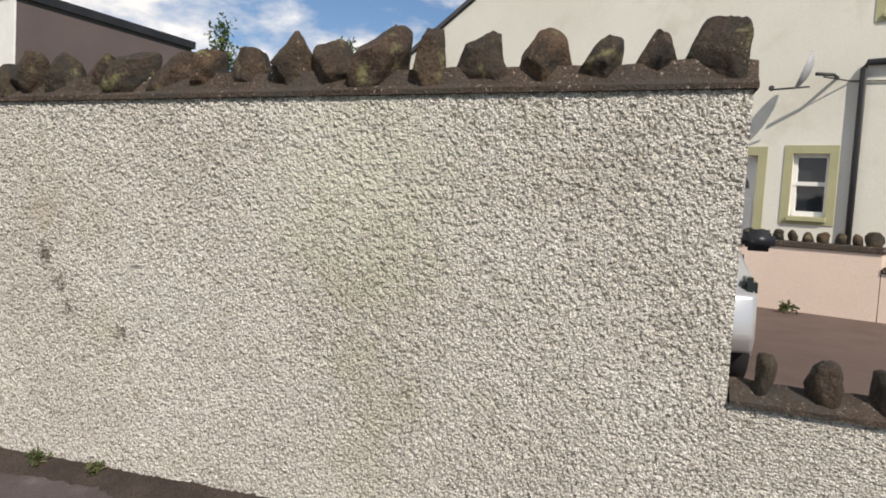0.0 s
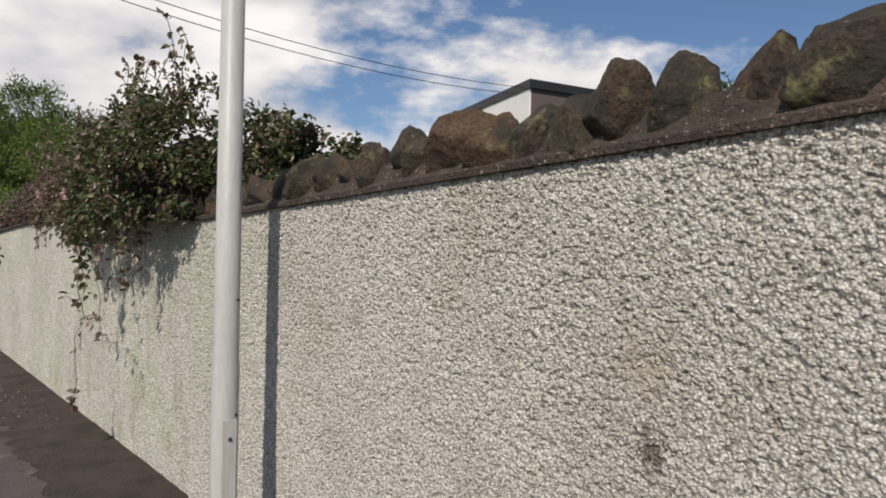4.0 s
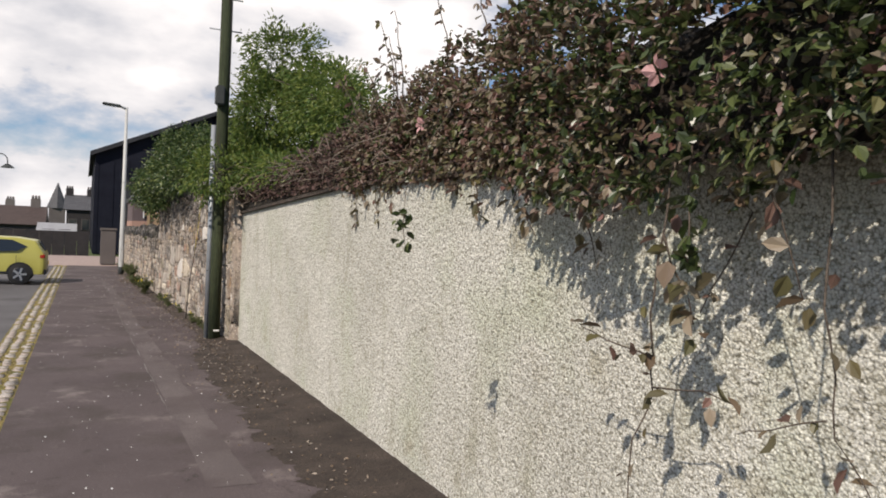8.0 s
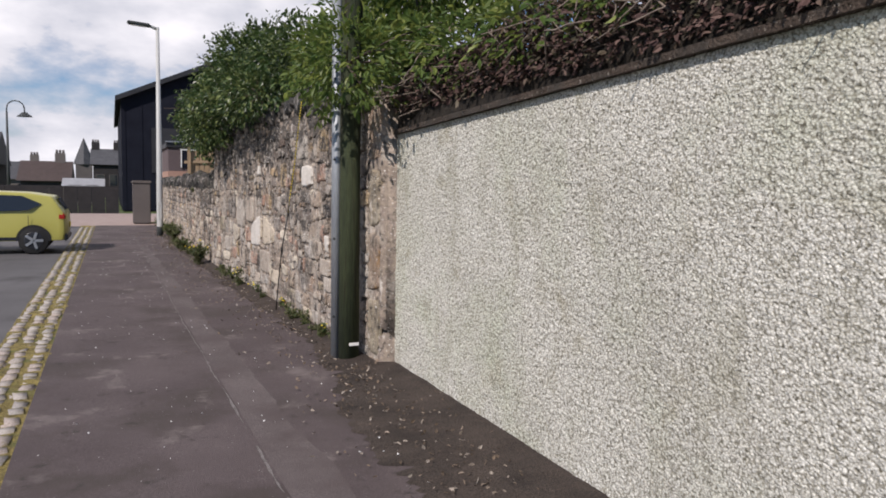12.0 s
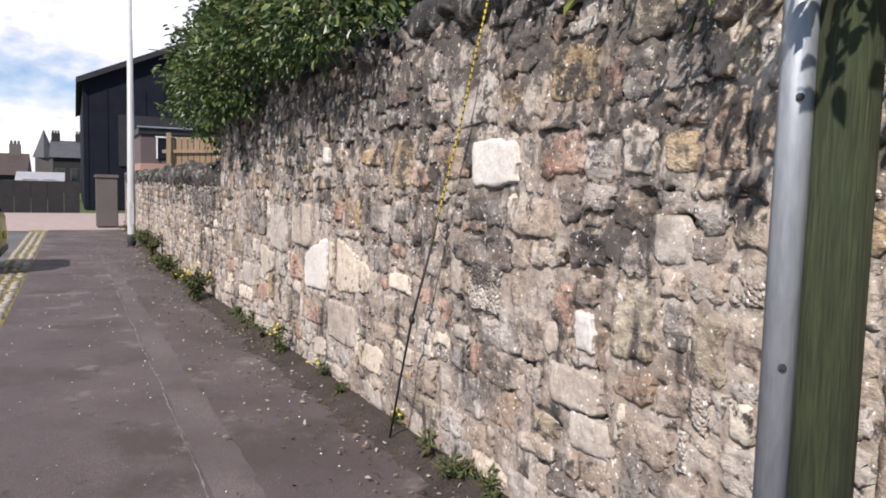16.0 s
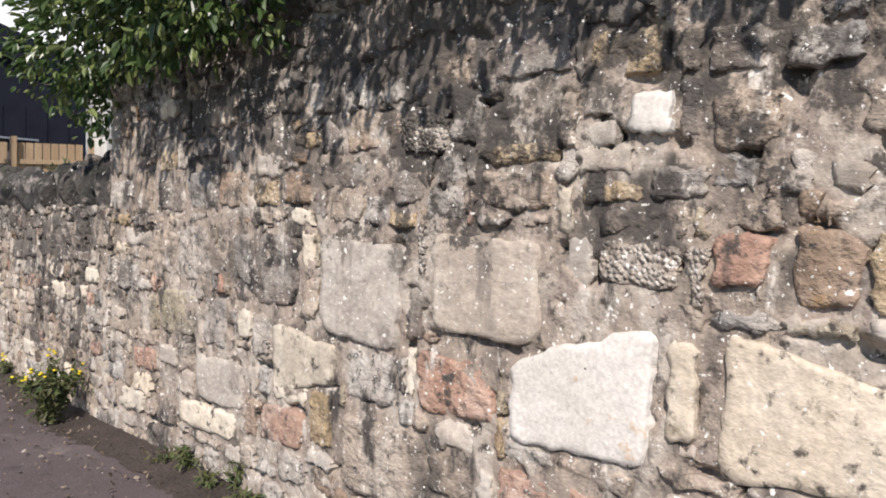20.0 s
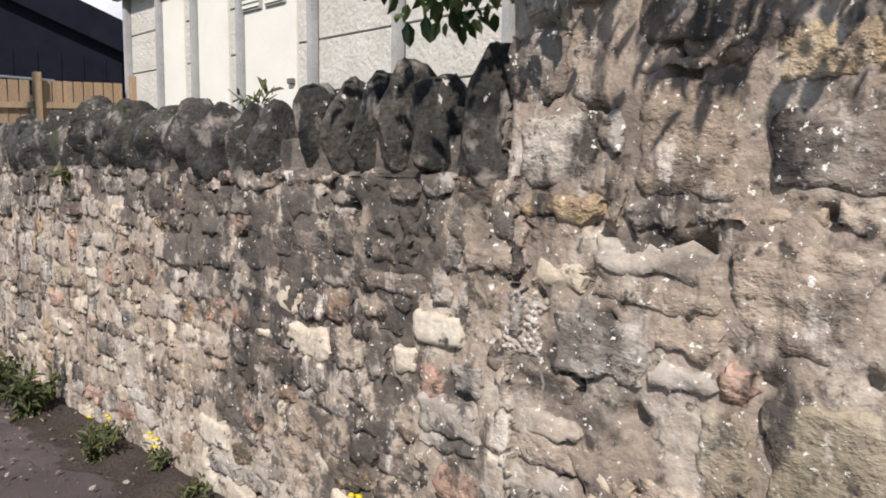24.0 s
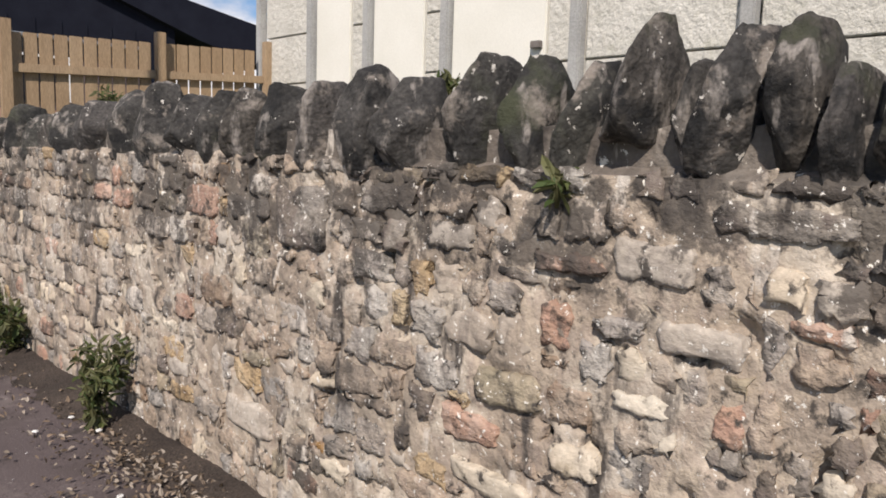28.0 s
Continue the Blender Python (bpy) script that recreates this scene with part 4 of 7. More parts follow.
STONES_C_b = [("pitted", 13.78, 14.07, 0.9, 1.19), ("pale", 13.91, 14.33, 1.85, 2.16), ("pale", 14.07, 14.25, 0.72, 0.81), ("brown", 14.14, 14.5, 1.58, 1.77), ("pale", 14.15, 14.28, 0.95, 1.21), ("dark", 14.17, 14.27, 1.34, 1.43), ("red", 14.26, 14.43, 0.75, 0.91), ("dark", 14.31, 14.42, 1.08, 1.25), ("dark", 14.33, 14.5, 1.35, 1.45), ("pale", 14.43, 14.6, 1.01, 1.22), ("red", 14.46, 14.68, 0.84, 0.96), ("dark", 14.51, 14.74, 1.22, 1.44), ("cream", 14.71, 15, 0.42, 0.57), ("tan", 14.73, 15.29, 0.65, 0.84), ("cream", 14.74, 15.1, 0.87, 1), ("ochre", 14.8, 15.13, 1.52, 1.86), ("grey", 14.82, 15.06, 1.31, 1.46)]
STONES_C_c = [("tan", 15.01, 15.36, 0.5, 0.64), ("grey", 15.1, 15.42, 1.23, 1.42), ("dark", 15.1, 15.36, 0.96, 1.14), ("cream", 15.17, 15.57, 0.26, 0.46), ("ochre", 15.24, 15.62, 1.67, 1.79), ("dark", 15.26, 15.53, 1.53, 1.63), ("cream", 15.42, 16.07, 0.76, 1.14), ("dark", 15.49, 15.59, 1.94, 2.05), ("ochre", 15.59, 15.7, 1.22, 1.44), ("pale", 15.64, 16.26, 0.33, 0.67), ("pale", 15.69, 15.8, 1.52, 1.61), ("brown", 15.71, 15.89, 1.21, 1.44), ("grey", 15.73, 15.92, 1.84, 1.95), ("tan", 15.91, 16.12, 1.64, 1.81), ("red", 15.93, 16.1, 1.26, 1.42), ("dark", 15.96, 16.13, 1.85, 1.99)]
STONES_C_d = [("grey", 16.11, 16.3, 1.5, 1.61), ("cream", 16.12, 16.23, 0.8, 1.11), ("pitted", 16.17, 16.47, 1.24, 1.39), ("white", 16.22, 16.37, 1.69, 1.84), ("ochre", 16.23, 16.51, 1.87, 2.03), ("white", 16.25, 16.8, 0.68, 1.13), ("ochre", 16.3, 16.54, 1.49, 1.58), ("red", 16.34, 16.85, 0.39, 0.58), ("pale", 16.42, 16.53, 1.76, 1.88), ("dark", 16.57, 16.92, 1.9, 2.16), ("tan", 16.63, 16.96, 1.46, 1.62), ("pale", 16.64, 17.21, 1, 1.4), ("red", 16.86, 17.25, 0.69, 0.93), ("tan", 16.93, 17.17, 0.39, 0.56)]
STONES_C_e = [("tan", 17.19, 17.72, 0.26, 0.6), ("dark", 17.23, 17.42, 1.48, 1.63), ("pale", 17.32, 17.87, 0.9, 1.37), ("grey", 17.36, 17.67, 0.65, 0.88), ("cream", 17.75, 18.24, 0.67, 0.95), ("ochre", 17.76, 17.94, 0.39, 0.66), ("ochre", 17.89, 18.09, 1.73, 1.81), ("brown", 17.94, 18.17, 1.48, 1.64), ("red", 17.97, 18.34, 0.33, 0.54), ("dark", 18.02, 18.62, 0.99, 1.35), ("pale", 18.17, 18.39, 1.61, 1.73), ("ochre", 18.19, 18.42, 1.47, 1.6)]
STONES_C_f = [("cream", 18.4, 18.55, 0.8, 0.96), ("grey", 18.41, 18.59, 1.08, 1.35), ("brown", 18.44, 18.76, 1.46, 1.66), ("pale", 18.48, 18.97, 0.42, 0.68), ("cream", 18.51, 19.17, 0.25, 0.41), ("grey", 18.63, 18.89, 0.72, 1), ("dark", 18.64, 18.74, 1.12, 1.3), ("grey", 18.77, 19.08, 1.44, 1.67), ("dark", 18.77, 19.02, 1.72, 1.84), ("grey", 18.81, 19.18, 1.04, 1.37), ("olive", 18.96, 19.41, 0.72, 1.01), ("pale", 19.06, 19.2, 1.67, 1.83), ("dark", 19.11, 19.42, 1.43, 1.62), ("pale", 19.16, 19.39, 0.54, 0.67), ("tan", 19.19, 19.49, 1.06, 1.35), ("ochre", 19.19, 19.42, 1.66, 1.79), ("red", 19.42, 19.75, 0.46, 0.62), ("dark", 19.46, 19.75, 1.76, 1.99), ("tan", 19.47, 19.74, 1.41, 1.7), ("grey", 19.81, 20.07, 1.42, 1.63)]
STONES_D_a = [("grey", 20.16, 20.3, 0.8, 0.92), ("cream", 20.25, 20.46, 0.93, 1.05), ("dark", 20.4, 20.71, 1.07, 1.15), ("dark", 20.43, 20.58, 1.37, 1.42), ("cream", 20.44, 20.55, 0.82, 0.92), ("tan", 20.51, 20.65, 0.94, 1), ("pale", 20.54, 20.64, 1.26, 1.34), ("tan", 20.59, 20.69, 0.98, 1.03), ("dark", 20.74, 20.87, 1.17, 1.28), ("dark", 20.75, 20.88, 1.35, 1.4), ("pale", 20.76, 20.94, 1.06, 1.14), ("dark", 20.79, 20.89, 0.58, 0.65), ("dark", 20.89, 21.22, 1.13, 1.26), ("dark", 21.19, 21.34, 0.7, 0.79), ("tan", 21.23, 21.37, 0.57, 0.67), ("dark", 21.24, 21.39, 0.86, 1), ("grey", 21.27, 21.45, 1.06, 1.2), ("red", 21.36, 21.46, 0.4, 0.48), ("grey", 21.42, 21.54, 0.66, 0.81), ("cream", 21.56, 21.88, 0.25, 0.38)]
STONES_D_b = [("pale", 21.89, 22.22, 1.02, 1.18), ("red", 22.33, 22.51, 1.03, 1.1), ("olive", 22.39, 22.48, 0.79, 0.88), ("dark", 22.48, 22.55, 0.86, 0.95), ("dark", 22.51, 22.86, 1.32, 1.41), ("red", 22.51, 22.65, 1.12, 1.17), ("cream", 22.61, 22.71, 1.18, 1.28), ("dark", 22.64, 22.69, 0.72, 0.83), ("tan", 22.65, 22.71, 0.85, 1.01), ("pale", 22.72, 22.97, 1.03, 1.12), ("red", 22.72, 22.8, 0.84, 0.96)]
STONES_D_c = [("pale", 22.85, 23.09, 1.19, 1.3), ("cream", 22.9, 23.06, 0.86, 0.92), ("grey", 22.98, 23.15, 1.04, 1.1), ("cream", 23.08, 23.26, 0.63, 0.73), ("red", 23.1, 23.34, 1.18, 1.24), ("red", 23.19, 23.31, 0.97, 1.11), ("olive", 23.28, 23.54, 0.76, 0.88), ("dark", 23.3, 23.48, 1.14, 1.18), ("cream", 23.3, 23.63, 0.47, 0.56), ("red", 23.43, 23.69, 0.61, 0.72), ("pale", 23.56, 23.75, 1.2, 1.29), ("dark", 23.81, 23.89, 0.5, 0.59), ("ochre", 23.83, 23.92, 0.92, 1.05), ("grey", 23.93, 24.13, 1.05, 1.17), ("grey", 24.11, 24.28, 0.36, 0.45), ("dark", 24.28, 24.61, 1.11, 1.37), ("pale", 24.61, 25.02, 0.28, 0.43), ("red", 25.07, 25.36, 1.18, 1.34)]
# stones cut or broken out of square: inward shifts of their corners, as shares of the half size
BROKEN = {("white", 16.25): {(1, 1): (0.0, -0.75), (-1, 1): (-0.06, 0.10), (1, -1): (0.0, -0.10)},
          ("cream", 15.42): {(-1, 1): (-0.10, -0.85), (1, 1): (0.0, 0.12), (1, -1): (0.0, -0.30)},
          ("cream", 17.75): {(-1, 1): (0.0, -0.60), (1, -1): (0.0, -0.75)},
          ("pale", 13.91): {(1, 1): (0.0, -0.55), (-1, 1): (-0.1, 0.0)},
          ("cream", 16.12): {(1, 1): (-0.2, 0.0), (1, -1): (-0.3, -0.1)}}


def lay(y0, y1, z0, top, hmin, hmax, wmin, wmax, taken, seed):
    """Rough courses of stones round those already set."""
    rng = random.Random(seed)
    out, z = [], z0
    while z < top(y0) - 0.05:
        h = rng.uniform(hmin, hmax)
        y = y0 + rng.uniform(-0.2, 0.0)
        while y < y1:
            w = rng.uniform(wmin, wmax)
            hh = h * rng.uniform(0.82, 1.06)
            zz = z + 0.05 * noise.noise((y * 0.7, z, seed)) + rng.uniform(-0.02, 0.02)
            a, b, c, d = max(y, y0 + 0.01) + 0.005, min(y + w, y1 - 0.005) - 0.005, zz + 0.005, min(zz + hh, top(y) + 0.01)
            hit = [t for t in taken if t[0] < b + 0.012 and t[1] > a - 0.012 and t[2] < d + 0.012 and t[3] > c - 0.012]
            pieces = [(a, b, c, d)]
            for t in hit:                      # trim each piece back from the stone it would run into
                cut = []
                for p in pieces:
                    if not (t[0] < p[1] + 0.012 and t[1] > p[0] - 0.012 and t[2] < p[3] + 0.012 and t[3] > p[2] - 0.012):
                        cut.append(p)
                        continue
                    cut += [(p[0], min(p[1], t[0] - 0.012), p[2], p[3]), (max(p[0], t[1] + 0.012), p[1], p[2], p[3])]
                    m0, m1 = max(p[0], t[0] - 0.012), min(p[1], t[1] + 0.012)
                    cut += [(m0, m1, p[2], min(p[3], t[2] - 0.012)), (m0, m1, max(p[2], t[3] + 0.012), p[3])]
                pieces = [p for p in cut if p[1] - p[0] > 0.035 and p[3] - p[2] > 0.03]
            for p in pieces:
                if p[1] - p[0] > 0.14 and p[3] - p[2] > 0.15 and rng.random() < 0.30:
                    mid = p[2] + (p[3] - p[2]) * rng.uniform(0.4, 0.6)
                    out += [(p[0], p[1], p[2], mid - 0.008), (p[0], p[1], mid + 0.008, p[3])]
                else:
                    out.append(p)
            y += w
        z += h
    return out


def choose(rng, table):
    r = rng.random() * sum(w for w, _ in table)
    for w, m in table:
        r -= w
        if r < 0:
            return m
    return table[-1][1]


def mat_c(y, z, rng):
    # dark stones oftener high up: soot, with the hedge's shade put into their colour
    high = max(0.0, min(1.0, (z - 1.45 + 0.3 * noise.noise((y * 1.1, 0, 0.62))) / 0.6))
    return choose(rng, [(0.7 + 4.5 * high, STONE_DARK), (4.5, STONE_TAN), (3.0, STONE_GREY), (0.4, STONE_OCHRE), (0.35, STONE_RED), (0.9, STONE_BROWN), (1.3 * (1 - high), STONE_PALE), (0.3, STONE_PITTED), (0.4 * (1 - high), STONE_CREAM), (0.6, STONE_OLIVE)])


def mat_d(y, z, rng):
    near = 1.0 if y < 22.3 else 0.25
    high = max(0.0, min(1.0, (z - 0.75) / 0.5))
    return choose(rng, [(0.5 + 4.5 * high * near, STONE_DARK), (4.5, STONE_TAN), (2.4, STONE_GREY), (0.4, STONE_OCHRE), (0.5, STONE_RED), (0.7, STONE_BROWN), (1.8, STONE_PALE), (1.6 * (1 - high), STONE_CREAM), (0.4, STONE_OLIVE)])


def build_rubble(special, y0, y1, near1, top, xof, parent, dims, pick, seed, limit=300, proud=0.008, bare=0.15):
    rng = random.Random(seed)
    n = 0
    for kind, ya, yb, za, zb in special:
        smooth = kind in ("white", "pale", "cream")
        nu, nv = max(8, min(26, int((yb - ya) / 0.018) + 3)), max(8, min(22, int((zb - za) / 0.018) + 3))
        stone("stone", ya + 0.006, yb - 0.006, za + 0.006, min(zb - 0.006, top(ya)), xof, KIND[kind], parent, seed + n, proud=(0.016 if kind == "white" else 0.010) if smooth else rng.uniform(0.001, 0.012), nu=nu, nv=nv,
              square=9.0, ragged=0.20, rough=0.35 if smooth else 1.0, corners=BROKEN.get((kind, ya)))
        n += 1
    rest_v, rest_f = {}, {}
    for a, b, c, d in lay(y0, y1, 0.0, top, *dims, [s[1:] for s in special], seed):
        m = pick((a + b) / 2, (c + d) / 2, rng)
        if rng.random() < bare:
            continue
        pr = rng.uniform(-0.7, 1.4) * proud
        if n < limit and (a + b) / 2 < near1:
            stone("stone", a, b, c, d, xof, m, parent, seed + 1000 + n, proud=pr, square=rng.uniform(5, 14), ragged=0.30, nu=max(7, min(16, int((b - a) / 0.02) + 4)), nv=max(6, min(13, int((d - c) / 0.02) + 4)))
            n += 1
        else:
            v, f = stone("stone", a, b, c, d, xof, m, parent, rng.randrange(9999), proud=pr, nu=8, nv=7, ragged=0.22, verts_only=True)
            vs, fs = rest_v.setdefault(m.name, []), rest_f.setdefault(m.name, [])
            k = len(vs)
            vs += v
            fs += [tuple(i + k for i in q) for q in f]
    for key, vs in rest_v.items():
        ob = mesh_ob("stones", vs, rest_f[key], bpy.data.materials[key], parent, True)
        ob["kind"] = "stuff"
    return n


build_rubble(STONES_C_a + STONES_C_b + STONES_C_c + STONES_C_d + STONES_C_e + STONES_C_f, C_START, 20.13, 21, c_top, c_x, wall_c, (0.12, 0.24, 0.12, 0.40), mat_c, 11, limit=620, bare=0.06)
build_rubble(STONES_D_a + STONES_D_b + STONES_D_c, 20.06, 35.5, 26.3, d_top, d_x, wall_d, (0.06, 0.14, 0.07, 0.28), mat_d, 23, limit=620, proud=0.007, bare=0.12)
cope_bed("coping_bed", 20.12, 35.5, d_x, lambda y: d_top(y) - 0.03, wall_d, lip=-0.012, high=0.15, deep=0.40, n=700, seed=6, mat=HAUNCH)
# dark upright coping of wall D: from, to, head, foot
COPE_NEAR = [(20.10, 20.32, 1.81, 1.42), (20.37, 20.47, 1.76, 1.47), (20.52, 20.63, 1.80, 1.48), (20.68, 20.77, 1.78, 1.46), (20.80, 20.90, 1.76, 1.45), (21.00, 21.13, 1.76, 1.43), (21.25, 21.39, 1.71, 1.43), (21.42, 21.56, 1.71, 1.39),
             (21.61, 21.80, 1.72, 1.42), (21.85, 22.05, 1.75, 1.39), (22.10, 22.32, 1.74, 1.45), (22.36, 22.45, 1.72, 1.46), (22.46, 22.54, 1.73, 1.45), (22.55, 22.63, 1.68, 1.43), (22.64, 22.76, 1.79, 1.48), (22.76, 22.89, 1.78, 1.46), (22.89, 22.98, 1.71, 1.46)]
COPE_PAST = [(23.00, 23.14, 1.83, 1.54), (23.17, 23.33, 1.73, 1.42), (23.35, 23.50, 1.75, 1.41), (23.53, 23.76, 1.77, 1.40), (23.79, 24.01, 1.72, 1.43), (24.03, 24.28, 1.76, 1.40), (24.31, 24.55, 1.73, 1.41), (24.58, 24.82, 1.73, 1.39), (24.84, 25.03, 1.72, 1.40),
             (25.06, 25.30, 1.73, 1.40), (25.32, 25.54, 1.71, 1.40), (25.60, 25.95, 1.78, 1.38), (25.98, 26.36, 1.76, 1.38), (26.38, 26.80, 1.73, 1.42), (26.86, 27.2, 1.71, 1.39), (27.22, 27.5, 1.70, 1.38), (27.52, 27.90, 1.66, 1.36)]
rs = random.Random(8)
far_cope, y = [], 27.94
while y < 35.4:
    w = rs.uniform(0.18, 0.32)
    far_cope.append((y, y + w, rs.uniform(1.64, 1.74), 1.38))
    y += w + 0.015
for k, (ya, yb, zt, zb) in enumerate(COPE_NEAR + COPE_PAST + far_cope):
    yc, w = (ya + yb) / 2, yb - ya
    slab("coping_stone", (d_x(yc) + 0.115 + rs.uniform(-0.03, 0.02), yc, (zt + zb) / 2 + 0.005), (0.31, w * 0.84, zt - zb + 0.03), 500 + k, COPE_DARK, wall_d, rough=0.085, lean=rs.uniform(-3, 9), turn=rs.uniform(-5, 5),
         sub=4 if yc < 26 else 3, narrow=0.10, cut=(0.74, 1.05))
y = 12.35
k = 0
while y < 20.0:
    w = rs.uniform(0.22, 0.45)
    boulder("coping_stone", (c_x(y + w / 2) + 0.14, y + w / 2, c_top(y) + 0.08), (0.42, w * 1.05, rs.uniform(0.22, 0.34)), 700 + k, COPE_DARK, wall_c, box=0.55, rough=0.12, turn=rs.uniform(-10, 10), lean=rs.uniform(-8, 8), sub=3)
    y += w
    k += 1


# ---- posts and poles ----
def lamp_post(at, height, r0, r1, arm, label, with_head=True, swollen=0.0, sides=16):
    post = tagged(empty("street_lamp", at), label, "street lamp", "street lamps")
    pts = [(0, 0, 0), (0, 0, 0.28), (0, 0, 0.30), (0, 0, 1.25), (0, 0, 1.32), (0, 0, height)]
    rad = [r0 + swollen] * 2 + [r0] * 2 + [r0 * 0.94, r1]
    tube_ob("shaft", pts[1:], rad[1:], LAMP_PAINT, post, sides)
    tube_ob("base", [(0, 0, -0.04), (0, 0, 0.26), (0, 0, 0.29)], [r0 * 1.06, r0 * 1.06, r0], BLACK_PAINT, post, sides, "dark painted base")
    tube_ob("base_collar", [(0, 0, 0), (0, 0, 0.03)], [r0 * 1.5, r0 * 1.25], CEMENT, post, sides)
    door = part("access_door", bm_box((r0 * 1.1, 0.012, 0.5), (0, -r0 * 0.99, 0.75), 0.004), LAMP_PAINT, post)
    part("lock", bm_box((0.02, 0.02, 0.02), (0, -r0 * 1.05, 0.9), 0.004), BLACK_PAINT, door)
    part("bolt", bm_box((0.016, 0.012, 0.016), (r0 * 0.5, -r0 * 0.9, 1.62), 0.003), BLACK_PAINT, post)
    part("bolt", bm_box((0.016, 0.012, 0.016), (r0 * 0.5, -r0 * 0.9, 1.02), 0.003), BLACK_PAINT, post)
    if with_head:
        ax, ay = arm
        tube_ob("arm", [(0, 0, height - 0.06), (ax * 0.25, ay * 0.25, height), (ax * 0.5, ay * 0.5, height + 0.02)], [r1, r1 * 0.9, r1 * 0.8], LAMP_PAINT, post, 10)
        ang = math.degrees(math.atan2(ay, ax))
        head = part("lantern", bm_box((0.62, 0.22, 0.09), (0, 0, 0), 0.03, pose(ax * 0.75, ay * 0.75, height + 0.04, 0, -4, ang)), BLACK_PAINT, post, "dark flat LED lantern")
        part("diffuser", bm_box((0.36, 0.15, 0.012), (0, 0, -0.05), 0.004, pose(ax * 0.75, ay * 0.75, height + 0.04, 0, -4, ang)), WHITE_PAINT, head)
    return post


lamp_post((-0.44, -1.53, 0), 6.0, 0.072, 0.05, (-0.8, 0.0), "pale grey steel street lamp beside the harled wall", swollen=0.0)
lamp_post((-0.99, 28.5, 0), 5.95, 0.088, 0.047, (-0.65, 0.0), "pale grey street lamp with a flat lantern beside the rubble wall")

pole = tagged(empty("utility_pole", (-0.32, 11.96, 0)), "dark green wooden telegraph pole with a steel cable guard", "utility pole")
tube_ob("shaft", [(0, 0, -0.05), (0, 0, 1.5), (0.01, 0, 4.0), (0.02, 0.02, 8.2)], [0.094, 0.091, 0.088, 0.078], POLE_WOOD, pole, 20)
gv = []
for z in (0.02, 3.4):
    for a in range(9):
        t = radians(150 + a * 25 - 10)
        gv.append((-0.105 + 0.045 * math.cos(t), 0.055 + 0.045 * math.sin(t), z))
gf = [(i, i + 1, 10 + i, 9 + i) for i in range(8)]
guard = mesh_ob("cable_guard", gv, gf, GALV, pole, True, "galvanised steel cable guard")
sm = guard.modifiers.new("solid", "SOLIDIFY")
sm.thickness = 0.004
for z in (0.4, 1.1, 1.8, 2.5):
    part("bolt", bm_box((0.02, 0.02, 0.02), (-0.135, 0.02, z), 0.005), BLACK_PAINT, guard)
part("marker_plate", bm_box((0.09, 0.006, 0.028), (0.02, -0.097, 0.16), 0.002), WHITE_PAINT, pole, "small white marker plate")
part("junction_box", bm_box((0.14, 0.16, 0.30), (-0.06, -0.11, 3.85), 0.02), BLACK_PAINT, pole)
tube_ob("service_cable", [(0.08, -0.05, 2.9), (0.085, -0.05, 5.0), (0.08, -0.04, 8.0)], 0.012, CABLE, pole, 6)
for z in (4.9, 5.4, 5.9, 6.4):
    tube_ob("climbing_step", [(-0.24, 0, z), (0.26, 0, z)], 0.011, GALV, pole, 6)
part("crossarm", bm_box((1.3, 0.09, 0.11), (0.02, 0.02, 7.9), 0.01), POLE_WOOD, pole)


def cable(a, b, sag, r=0.012, label="thin black overhead cable"):
    a, b = Vector(a), Vector(b)
    pts = [a.lerp(b, i / 14) - Vector((0, 0, sag * 4 * (i / 14) * (1 - i / 14))) for i in range(15)]
    tagged(tube_ob("overhead_cable", pts, r, CABLE, None, 5), label, "cable", "overhead cables")


cable((-0.30, 12.02, 8.0), (15.2, 11.9, 7.3), 0.5)
cable((-0.40, 12.02, 7.75), (15.4, 12.4, 7.2), 0.5)

# rope and cable left against wall C
rope = tagged(empty("hanging_rope", (0, 0, 0)), "black cable and yellow rope hanging down the rubble wall", "rope")
RP = [(-0.31, 13.84, 2.50), (-0.32, 13.96, 2.18), (-0.33, 14.09, 1.83), (-0.35, 14.26, 1.40), (-0.355, 14.32, 1.24), (-0.40, 14.47, 0.79), (-0.41, 14.60, 0.40), (-0.42, 14.72, 0.0)]
v, f = tube([RP[i] for i in (0, 1, 2, 3, 4)], 0.0055, 8)
mesh_ob("rope", v, f, ROPE_YELLOW, rope, True, "yellow and black striped rope")
for i in range(44):
    t = i / 43 * 3.9
    a, b = Vector(RP[int(t)]), Vector(RP[int(t) + 1])
    p = a.lerp(b, t - int(t))
    d = (b - a).normalized()
    tube_ob("stripe", [p - d * 0.006, p + d * 0.006], 0.0061, CABLE, rope, 6)
tube_ob("cable", [Vector(p) for p in RP[4:]], 0.0075, CABLE, rope, 8)
boulder("knot", RP[5], (0.035, 0.04, 0.06), 3, CABLE, rope, sub=2)

